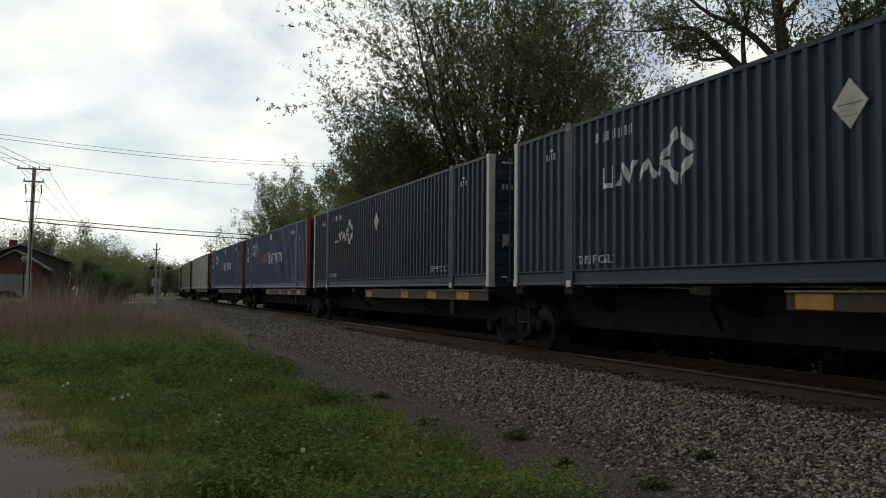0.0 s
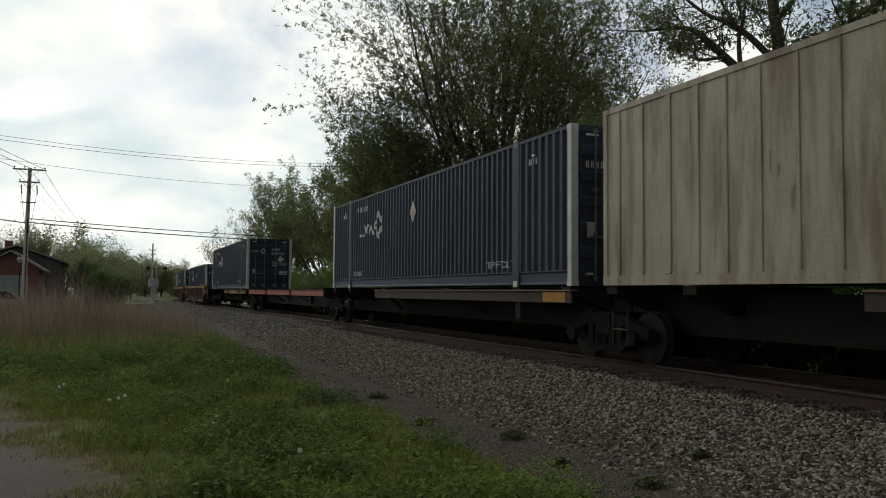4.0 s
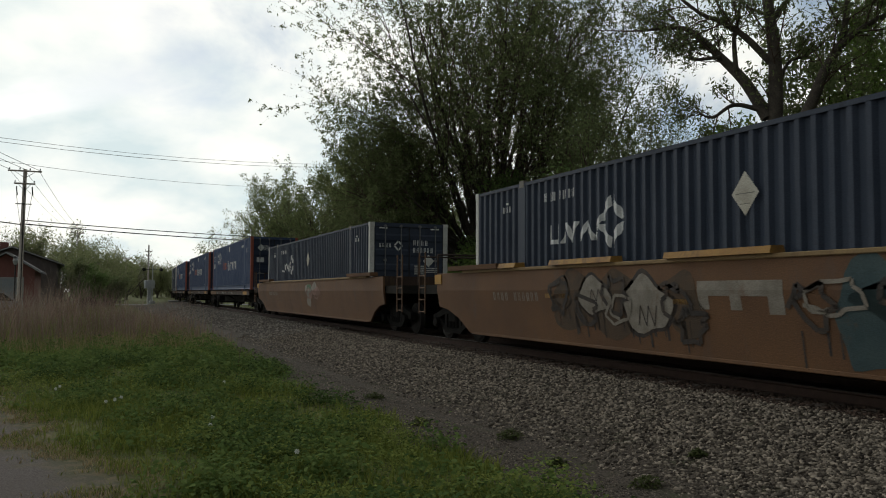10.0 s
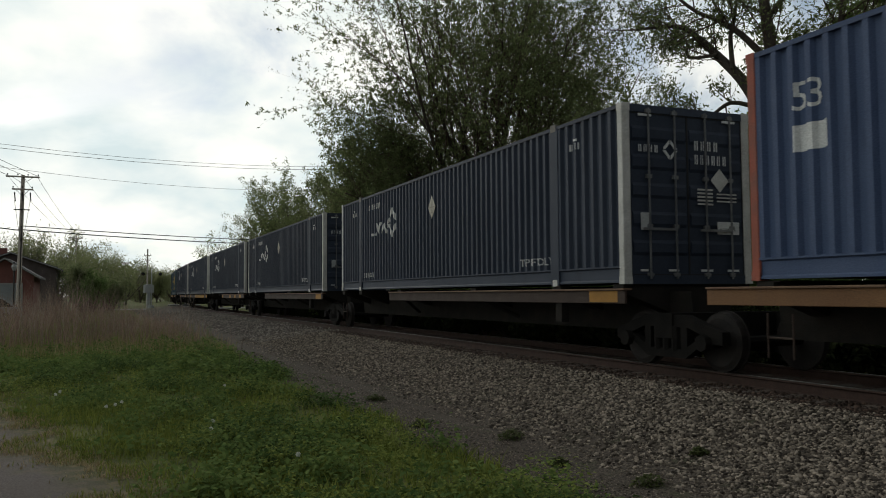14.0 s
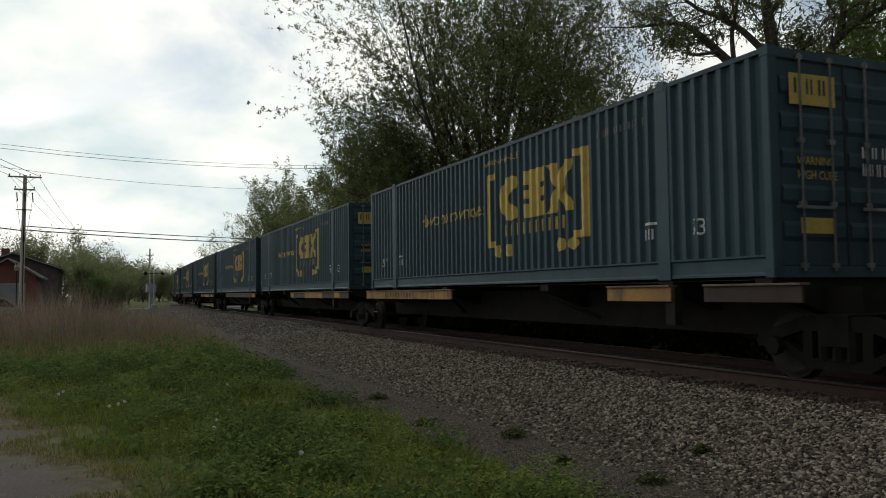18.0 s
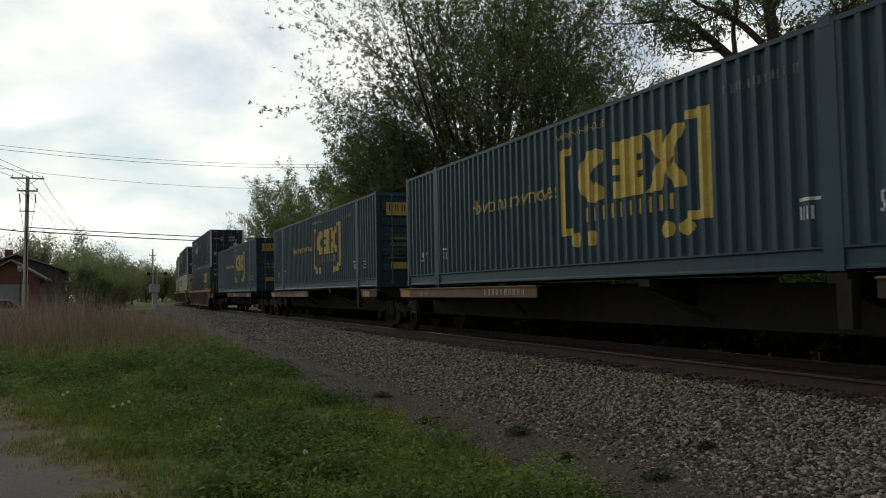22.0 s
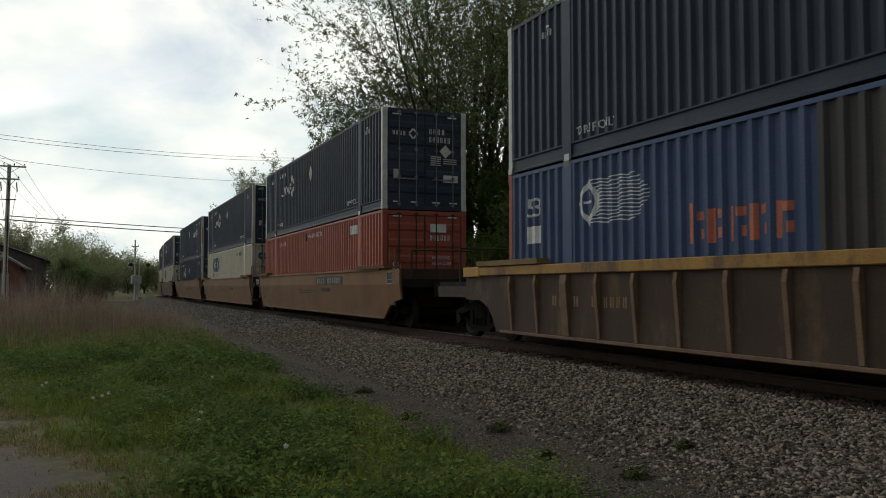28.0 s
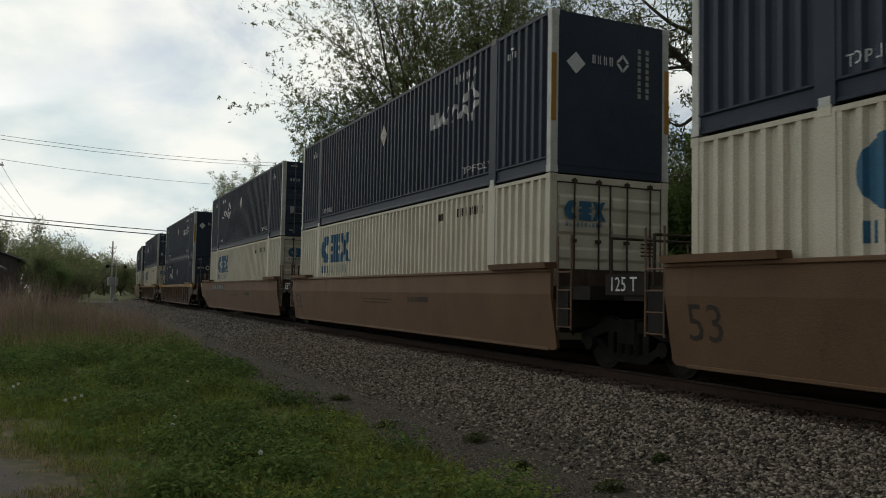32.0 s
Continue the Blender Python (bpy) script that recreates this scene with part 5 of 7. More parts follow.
def parked_car(at, turn):
    c = tagged(new("car"), "silver car parked beside the red building", "car")
    c.matrix_basis = pose(*at, 0, 0, turn)
    body = [(-2.25, 0.35), (-2.3, 0.75), (-2.1, 0.95), (-1.35, 1.02), (-0.75, 1.02), (2.1, 1.02), (2.28, 0.9), (2.3, 0.4), (2.1, 0.28), (-2.1, 0.28)]
    part("body", Shape().prism(body, "y", -0.88, 0.88), M["car_paint"], c)
    cabin = [(-1.0, 1.0), (-0.25, 1.55), (1.25, 1.58), (2.0, 1.02)]
    part("cabin", Shape().prism(cabin, "y", -0.74, 0.74), M["glass_dark"], c)
    part("roof_panel", Shape().prism([(-0.3, 1.52), (1.3, 1.55), (1.25, 1.62), (-0.2, 1.60)], "y", -0.76, 0.76), M["car_paint"], c)
    for s in (-1, 1):
        for a, b, r in (((-1.0, 0.75), (-0.25, 0.72), 0.04), ((0.5, 0.76), (0.5, 0.74), 0.04), ((2.0, 0.75), (1.25, 0.72), 0.05)):
            part("pillar", Shape().rod((a[0], s * a[1], 1.0), (b[0], s * b[1], 1.59), r), M["car_paint"], c)
        for x in (-1.4, 1.4):
            w = part("wheel", Shape().rod((x, s * 0.72, 0.32), (x, s * 0.90, 0.32), 0.32, n=16), M["black"], c)
            part("rim", Shape().rod((x, s * 0.90, 0.32), (x, s * 0.915, 0.32), 0.2, n=10), M["box_grey"], w)
        part("headlight", Shape().box(-2.33, -2.2, s * 0.62 - 0.2, s * 0.62 + 0.2, 0.66, 0.8), M["lamp_glass"], c)


parked_car((-7.2, 62, 0), 12)


def crossing_signal(at, turn):
    s = tagged(new("crossing_signal"), "level crossing signal mast with dark flasher heads", "crossing signal", "crossing signals")
    s.matrix_basis = pose(*at, 0, 0, turn)
    part("mast", Shape().rod((0, 0, 0), (0, 0, 5.1), 0.07, n=8), M["box_grey"], s)
    part("base", Shape().box(-0.3, 0.3, -0.3, 0.3, 0, 0.5, 0.03), M["box_grey"], s)
    for k in (-1, 1):
        head = part("flasher", Shape().rod((k * 1.05, -0.06, 4.5), (k * 1.05, -0.02, 4.5), 0.22, n=16).rod((k * 1.05, -0.35, 4.54), (k * 1.05, -0.06, 4.54), 0.16, 0.13, 10), M["black"], s)
        part("lens", Shape().rod((k * 1.05, -0.075, 4.5), (k * 1.05, -0.06, 4.5), 0.11, n=12), M["red"], head)
    part("arm", Shape().rod((-1.05, -0.03, 4.5), (1.05, -0.03, 4.5), 0.03), M["black"], s)


crossing_signal((6.35, 111, 0), 8)
cab = tagged(new("signal_cabinet"), "pale grey equipment cabinet on a stand beside the level crossing", "cabinet")
cab.matrix_basis = pose(6.1, 113, 0, 0, 0, 10)
part("body", Shape().box(-0.6, 0.6, -0.35, 0.35, 2.1, 3.1, 0.03), M["box_grey"], cab)
part("roof", Shape().prism([(-0.66, 3.1), (0.66, 3.1), (0, 3.23)], "y", -0.42, 0.42), M["box_grey"], cab)
part("base", Shape().box(-0.2, 0.2, -0.18, 0.18, 0, 2.1), M["box_grey"], cab)
part("door", Shape().box(-0.54, -0.02, -0.37, -0.35, 2.18, 3.02), M["box_grey"], cab)
part("door", Shape().box(0.02, 0.54, -0.37, -0.35, 2.18, 3.02), M["box_grey"], cab)
crossing = tagged(new("road"), "pale asphalt road across the track at the level crossing", "road", kind="structure")
part("surface", Shape().box(-60, 7.4, 106, 112, 0.02, 0.06).box(12.6, 60, 106, 112, 0.02, 0.06), M["asphalt"], crossing)
M_PANEL = Shape()
for s in (107.0, 109.0, 111.0):
    m = on_track(s)
    for a, b in ((-1.9, -0.86), (-0.66, 0.66), (0.86, 1.9)):
        vs = [(m @ Vector((x, y, z)))[:] for z in (0.40, RAIL_TOP - 0.01) for y in (-0.98, 0.98) for x in (a, b)]
        M_PANEL.add(vs, [(0, 2, 3, 1), (4, 5, 7, 6), (0, 1, 5, 4), (2, 6, 7, 3), (0, 4, 6, 2), (1, 3, 7, 5)])
part("crossing_panel", M_PANEL, M["asphalt"], crossing)

# ---- the train: containers ----
LEN, HIGH, HALF = 16.15, 2.896, 1.295


def ribs(pitch, lo, hi):
    """Corners (u, depth) of a pressed side sheet between two posts."""
    n = int(round((hi - lo) / pitch))
    p = (hi - lo) / n
    rows = []
    for i in range(n):
        a = lo + i * p
        rows += [(a, 0.0), (a + 0.30 * p, 0.0), (a + 0.46 * p, 0.056), (a + 0.84 * p, 0.056)]
    return rows + [(hi, 0.0)]


def side_profile(pitch):
    rows = []
    for a, b in ((0.14, 1.98), (2.26, LEN - 2.26), (LEN - 1.98, LEN - 0.14)):
        rows += ribs(pitch, a, b)
    return rows


def depth_at(prof, u):
    us, ds = [q[0] for q in prof], [q[1] for q in prof]
    return float(np.interp(u, us, ds))


def sheet(prof, side, z0, z1):
    """The pressed sheet as a thin mesh on one side of the box (side -1 is the near side)."""
    sh = Shape()
    for i in range(len(prof) - 1):
        (u0, d0), (u1, d1) = prof[i], prof[i + 1]
        x0, x1 = side * (HALF - 0.006 - d0), side * (HALF - 0.006 - d1)
        y0, y1 = LEN / 2 - u0, LEN / 2 - u1
        sh.add([(x0, y0, z0), (x1, y1, z0), (x1, y1, z1), (x0, y0, z1)], [(0, 1, 2, 3)])
    return sh


def flat_poly(polys):
    bm = bmesh.new()
    for q in polys:
        bm.faces.new([bm.verts.new((a, b, 0)) for a, b in q])
    return bm


def letters(words, height, u, z, squeeze=1.0):
    """Words in the built-in font as a flat mesh, u from the left, z from below."""
    cu = bpy.data.curves.new("words", "FONT")
    cu.body, cu.size = words, height / 0.72
    cu.resolution_u = 2
    ob = bpy.data.objects.new("words", cu)
    scene.collection.objects.link(ob)
    dg = bpy.context.evaluated_depsgraph_get()
    me = bpy.data.meshes.new_from_object(ob.evaluated_get(dg))
    bm = bmesh.new()
    bm.from_mesh(me)
    for q in bm.verts:
        q.co = (u + q.co.x * squeeze, z + q.co.y, 0)
    bpy.data.objects.remove(ob)
    bpy.data.meshes.remove(me)
    return bm


def decal(name, bm, material, parent, prof=None, place=None, label=""):
    """A painted mark. With prof it follows the near side's pressing; with place it lies on a flat face."""
    if prof:
        lo, hi = min(q.co.x for q in bm.verts), max(q.co.x for q in bm.verts)
        for u in [q[0] for q in prof if lo < q[0] < hi]:
            geom = bm.verts[:] + bm.edges[:] + bm.faces[:]
            bmesh.ops.bisect_plane(bm, geom=geom, plane_co=(u, 0, 0), plane_no=(1, 0, 0))
        for q in bm.verts:
            u, z = q.co.x, q.co.y
            q.co = (-(HALF - 0.006 - depth_at(prof, u)) - 0.005, LEN / 2 - u, z)
    elif place:
        for q in bm.verts:
            q.co = place(q.co.x, q.co.y)
    me = bpy.data.meshes.new(name)
    bm.to_mesh(me)
    bm.free()
    me.materials.append(material)
    ob = part(name, me, None, parent, label)
    if name.endswith(("lettering", "number", "logo_line", "data_panel", "data_lines", "clearance_sign", "small_sign", "reflector", "wave_logo")):
        tagged(ob, kind="stuff")
    return ob


def rect(a, b, c, d):
    return [(a, c), (b, c), (b, d), (a, d)]


def diamond(u, z, w, h):
    return [(u - w, z), (u, z - h), (u + w, z), (u, z + h)]


def bars(u0, u1, z0, z1, n, slant=0.0, fill=0.55):
    """A row of thin upright bars, two to a character, that stands for a line of writing."""
    p = (u1 - u0) / n
    k = slant * (z1 - z0)
    out = []
    for i in range(n):
        a, r = u0 + i * p, (i * 7 + 3) % 5 / 5
        w = (0.24 + 0.16 * r) * fill * p
        for q in (a, a + (0.85 + 0.2 * r) * fill * p - w):
            out.append([(q, z0), (q + w, z0), (q + w + k, z1), (q + k, z1)])
    return out


def zigzag(u0, u1, z0, z1, n, t):
    """Slanting strokes that lean one way and the other."""
    p = (u1 - u0 - t) / n
    out = []
    for i in range(n):
        a, b = (u0 + i * p, u0 + (i + 1) * p) if i % 2 == 0 else (u0 + (i + 1) * p, u0 + i * p)
        out.append([(a, z0), (a + t, z0), (b + t, z1), (b, z1)])
    return out


def lozenge_mark(u, z, s):
    """Four angled strokes round an open diamond."""
    out = []
    for k in range(4):
        a, b = math.pi / 2 * k, math.pi / 2 * (k + 1)
        p = [(math.cos(a) * s, math.sin(a) * s * 1.12), (math.cos(b) * s, math.sin(b) * s * 1.12)]
        q = [(0.60 * i, 0.60 * j) for i, j in p]
        f = 0.08
        mix = lambda m, n, t: (m[0] + (n[0] - m[0]) * t, m[1] + (n[1] - m[1]) * t)
        quad = [mix(p[0], p[1], f), mix(p[0], p[1], 1 - f), mix(q[0], q[1], 1 - f), mix(q[0], q[1], f)]
        out.append([(u + i, z + j) for i, j in quad])
    return out


def stripes(u0, u1, z0, z1, n):
    """Fine wavy lines one above the other, longest in the middle."""
    out, m = [], 10
    for i in range(n):
        z = z0 + (z1 - z0) * (i + 0.3) / n
        t = 0.32 * (z1 - z0) / n
        f = abs(i + 0.5 - n / 2) / (n / 2)
        a0, a1 = u0 - 0.22 * f * (u1 - u0), u1 - 0.30 * f * f * (u1 - u0)
        for k in range(m):
            a, b = a0 + (a1 - a0) * k / m, a0 + (a1 - a0) * (k + 1) / m
            za, zb = z + 0.016 * math.sin(k * 1.3), z + 0.016 * math.sin((k + 1) * 1.3)
            out.append([(a, za), (b, zb), (b, zb + t), (a, za + t)])
    return out


def disc(u, z, r, rz=None, n=14):
    rz = rz or r
    return [(u + r * math.cos(2 * math.pi * i / n), z + rz * math.sin(2 * math.pi * i / n)) for i in range(n)]


def hook(u, w, z0, z1, t, arm, turn):
    """A square bracket: an upright with a short arm at each end."""
    s = 1 if turn > 0 else -1
    return [rect(min(u, u + s * t), max(u, u + s * t), z0, z1), rect(min(u, u + s * w), max(u, u + s * w), z1, z1 + arm), rect(min(u, u + s * w), max(u, u + s * w), z0 - arm, z0)]


def chunks(u, z, w, h):
    """Three bold shapes side by side, each a list of quads: an open ring, a stepped stack, a slanted cross."""
    p, t = w / 3.0, h * 0.40
    ring = []
    cu, cz, ru, rz, n = u + 0.5 * p, z + h / 2, 0.50 * p, h / 2, 16
    for i in range(n):
        a, b = [2 * math.pi * (0.12 + 0.76 * q / n) for q in (i, i + 1)]
        ring.append([(cu + ru * math.cos(a), cz + rz * math.sin(a)), (cu + ru * math.cos(b), cz + rz * math.sin(b)), (cu + (ru - t) * math.cos(b), cz + (rz - t * 0.8) * math.sin(b)), (cu + (ru - t) * math.cos(a), cz + (rz - t * 0.8) * math.sin(a))])
    a = u + 1.04 * p
    bend = [rect(a, a + 0.92 * p, z + 0.70 * h, z + h), rect(a + 0.20 * p, a + 0.72 * p, z + 0.59 * h, z + 0.70 * h), rect(a, a + 0.92 * p, z + 0.41 * h, z + 0.59 * h), rect(a + 0.20 * p, a + 0.72 * p, z + 0.30 * h, z + 0.41 * h), rect(a, a + 0.92 * p, z, z + 0.30 * h)]
    a = u + 2.0 * p
    cross = [[(a, z), (a + 0.34 * p, z), (a + p, z + h), (a + 0.66 * p, z + h)], [(a, z + h), (a + 0.38 * p, z + h), (a + 0.54 * p, z + 0.62 * h), (a + 0.34 * p, z + 0.48 * h)], [(a + 0.66 * p, z + 0.52 * h), (a + 0.48 * p, z + 0.38 * h), (a + 0.66 * p, z), (a + 1.05 * p, z)]]
    return ring, bend, cross


def front_place(u, z):
    """On the leading end: u from the near corner."""
    return (-HALF + u, -LEN / 2 - 0.012, z)


def make_box(kind, label, paint, post, pitch, nose=False, bar_paint="steel"):
    """One container: sheets, rails, posts, roof, ends; the leading end has doors or a plain nose."""
    c = tagged(new(kind), label, "shipping container", "containers on the train")
    P = M[paint]
    prof = side_profile(pitch)
    L = LEN / 2
    for side in (-1, 1):
        part("side_panel", sheet(prof, side, 0.27, HIGH - 0.07), P, c)
        x0, x1 = sorted((side * HALF, side * (HALF - 0.07)))
        part("top_rail", Shape().box(x0, x1, -L + 0.13, L - 0.13, HIGH - 0.075, HIGH - 0.012), P, c)
        o = side * HALF
        sec = [(o - side * 0.06, 0.02), (o - side * 0.012, 0.02), (o - side * 0.012, 0.05), (o - side * 0.03, 0.07), (o - side * 0.03, 0.24), (o, 0.26), (o, 0.285), (o - side * 0.06, 0.285)]
        part("bottom_rail", Shape().prism(sec, "y", -L + 0.13, L - 0.13), P, c)
        for u in (1.98, LEN - 2.26):
            y1, y0 = L - u, L - u - 0.28
            xa, xb = sorted((side * (HALF + 0.004), side * (HALF - 0.06)))
            lift = part("lift_post", Shape().box(xa, xb, y0, y1, 0.0, HIGH - 0.02), P, c)
            if paint == "navy" and side < 0:
                part("lift_foot", Shape().box(xa - 0.006, xb, y0 + 0.06, y1 - 0.06, -0.02, 0.10, 0.006), M[post], lift, "white steel foot")
            part("lift_casting", Shape().box(xa - 0.005, xb + 0.005, y0 + 0.05, y1 - 0.05, HIGH - 0.10, HIGH + 0.03), M["mark_faint"] if paint in ("navy", "blue") else P, lift)
        for y in (-1, 1):
            ya, yb = sorted((y * L, y * (L - 0.14)))
            xa, xb = sorted((side * (HALF + 0.003), side * (HALF - 0.15)))
            pm = M[post]
            cp = part("corner_post", Shape().box(xa, xb, ya, yb, 0.0, HIGH, 0.012), pm, c)
            for z in (0.0, HIGH - 0.12):
                part("corner_casting", Shape().box(xa - 0.004 if side < 0 else xa, xb + 0.004 if side > 0 else xb, ya - (0.004 if y < 0 else 0), yb + (0.004 if y > 0 else 0), z, z + 0.12), pm, cp)
    part("roof", Shape().box(-HALF + 0.02, HALF - 0.02, -L + 0.05, L - 0.05, HIGH - 0.03, HIGH - 0.006), P, c)
    part("floor", Shape().box(-HALF + 0.05, HALF - 0.05, -L + 0.05, L - 0.05, 0.03, 0.16), M["under"], c)
    part("end_wall", Shape().box(-HALF + 0.14, HALF - 0.14, L - 0.10, L - 0.05, 0.1, HIGH - 0.05), P, c)
    part("end_header", Shape().box(-HALF + 0.15, HALF - 0.15, -L + 0.005, -L + 0.12, HIGH - 0.13, HIGH - 0.01), P, c)
    part("end_sill", Shape().box(-HALF + 0.15, HALF - 0.15, -L + 0.005, -L + 0.12, 0.0, 0.14), P, c)
    if nose:
        part("nose_wall", Shape().box(-HALF + 0.15, HALF - 0.15, -L + 0.0, -L + 0.05, 0.14, HIGH - 0.13), P, c)
        for x in (-HALF - 0.004, HALF - 0.10):
            part("wear_strip", Shape().box(x, x + 0.104, -L - 0.006, -L - 0.001, 0.9, 2.1), M["yellow"], c, "worn yellow strip")
    else:
        seal = Shape().box(-0.016, 0.016, -L + 0.02, -L + 0.035, 0.14, HIGH - 0.13).box(-HALF + 0.148, -HALF + 0.165, -L + 0.02, -L + 0.035, 0.14, HIGH - 0.13).box(HALF - 0.165, HALF - 0.148, -L + 0.02, -L + 0.035, 0.14, HIGH - 0.13)
        part("door_seal", seal, M["black"], c, "black rubber door seal")
        for z in (0.14, HIGH - 0.15):
            part("door_seal", Shape().box(-HALF + 0.165, HALF - 0.165, -L + 0.018, -L + 0.034, z, z + 0.016), M["black"], c)
        for k in (0, 1):
            x0 = -HALF + 0.155 + k * (HALF - 0.155 + 0.004)
            x1 = x0 + HALF - 0.163
            sh = Shape().box(x0, x1, -L + 0.03, -L + 0.07, 0.15, HIGH - 0.14)
            D = M["blue_door"] if paint == "blue" else P
            door = part("door", sh, D, c)
            for j in range(5):
                z = 0.45 + j * 0.46
                part("door_pressing", Shape().prism([(-L + 0.032, z), (-L + 0.004, z + 0.06), (-L + 0.004, z + 0.20), (-L + 0.032, z + 0.26)], "x", x0 + 0.04, x1 - 0.04), D, door)
            for j in (0.30, 0.76):
                x = x0 + (x1 - x0) * j
                bar = Shape().rod((x, -L - 0.02, 0.08), (x, -L - 0.02, HIGH - 0.06), 0.018, n=6)
                for z in (0.12, 0.9, 1.7, HIGH - 0.14):
                    bar.box(x - 0.05, x + 0.05, -L - 0.03, -L + 0.02, z, z + 0.06)
                part("lock_bar", bar, M[bar_paint], door, "steel locking bar")
            part("handle", Shape().box(x0 + 0.2, x0 + 0.85, -L - 0.045, -L - 0.03, 0.86, 0.90), M["steel"], door)
    return c, prof


def rail_signs(c, prof, ink="mark_white"):
    decal("lift_notice", letters("TOP LIFT ONLY", 0.15, 2.36, 0.38, 0.78), M[ink], c, prof)
    decal("lift_notice", letters("TOP LIFT ONLY", 0.15, LEN - 3.45, 0.38, 0.78), M[ink], c, prof)
    decal("clearance_sign", flat_poly(bars(LEN - 1.62, LEN - 1.28, 2.36, 2.48, 3) + [rect(LEN - 1.54, LEN - 1.36, 2.51, 2.55)]), M[ink], c, prof)
    decal("clearance_sign", flat_poly(bars(1.28, 1.62, 2.36, 2.48, 3) + [rect(1.36, 1.54, 2.51, 2.55)]), M[ink], c, prof)


def navy_marks(c, prof, nose, placard=2.02):
    mk = M["mark_white"]
    s = 7.85 if nose else 0.0
    z = 1.62
    word = [rect(s + 3.13, s + 3.21, z, z + 0.36), rect(s + 3.21, s + 3.40, z, z + 0.08), rect(s + 3.40, s + 3.48, z, z + 0.36)]
    word += zigzag(s + 3.56, s + 4.12, z, z + 0.36, 3, 0.09) + zigzag(s + 4.16, s + 4.86, z, z + 0.36, 3, 0.09)
    decal("logo", flat_poly(word), mk, c, prof, label="white slanting strokes")
    decal("logo_diamond", flat_poly(lozenge_mark(s + 5.12, 1.90, 0.42)), mk, c, prof, label="white open diamond")
    if placard:
        decal("placard", flat_poly([diamond(8.13 if not nose else LEN - 8.2, placard, 0.24, 0.29)]), M["placard"], c, place=lambda u, z: (-HALF - 0.001, LEN / 2 - u, z), label="dusty white diamond placard")
        pu = 8.13 if not nose else LEN - 8.2
        decal("placard_seam", flat_poly([rect(pu - 0.17, pu + 0.17, placard - 0.006, placard + 0.006), rect(pu - 0.10, pu + 0.10, placard - 0.14, placard - 0.13)]), M["mark_faint"], c, place=lambda u, z: (-HALF - 0.004, LEN / 2 - u, z))
    decal("number_lettering", flat_poly(bars(s + 3.0, s + 4.1, 2.42, 2.58, 8) if not nose else bars(12.2, 13.3, 2.42, 2.58, 8)), mk, c, prof)
    rail_signs(c, prof)
    f = front_place
    if nose:
        decal("logo", flat_poly(bars(0.85, 1.35, 2.02, 2.18, 4)), mk, c, place=f)
        decal("logo_diamond", flat_poly(lozenge_mark(1.52, 2.10, 0.16)), mk, c, place=f)
        decal("placard", flat_poly([diamond(0.50, 1.98, 0.2, 0.2)]), mk, c, place=f)
        decal("number_lettering", flat_poly([rect(1.86 + 0.18 * j, 1.93 + 0.18 * j, 1.50 + 0.12 * i, 1.585 + 0.12 * i) for i in range(8) for j in (0, 1)]), M["mark_worn"], c, place=f)
    else:
        decal("logo", flat_poly(bars(0.30, 0.72, 2.12, 2.24, 4)), mk, c, place=f)
        decal("logo_diamond", flat_poly(lozenge_mark(0.92, 2.18, 0.16)), mk, c, place=f)
        decal("number_lettering", flat_poly(bars(1.42, 1.95, 2.20, 2.36, 4) + bars(1.42, 2.12, 1.97, 2.13, 6)), mk, c, place=f)
        decal("placard", flat_poly([diamond(1.93, 1.72, 0.19, 0.20)]), M["post_white"], c, place=f)
        decal("weight_plate", flat_poly([rect(1.86, 2.32, 0.82, 1.03)]), mk, c, place=f)
        decal("weight_lettering", flat_poly(bars(1.92, 2.26, 0.86, 0.93, 7)), M["mark_dark"], c, place=lambda u, z: (-HALF + u, -LEN / 2 - 0.016, z))
        decal("data_panel", flat_poly([rect(1.46, 1.78, 1.30 + 0.06 * i, 1.33 + 0.06 * i) for i in range(5)] + [rect(1.86, 2.28, 1.36 + 0.06 * i, 1.385 + 0.06 * i) for i in range(3)]), M["post_white"], c, place=f)
        decal("patch", flat_poly([rect(0.32, 0.52, 0.86, 1.14)]), M["box_grey"], c, place=f)
        decal("reflector", flat_poly([rect(0.30, 0.56, 2.70, 2.74), rect(2.0, 2.28, 2.70, 2.74), rect(0.30, 0.45, 0.20, 0.235), rect(0.85, 1.05, 0.20, 0.235), rect(1.5, 1.75, 0.2, 0.235), rect(2.05, 2.3, 0.2, 0.235)]), mk, c, place=f)


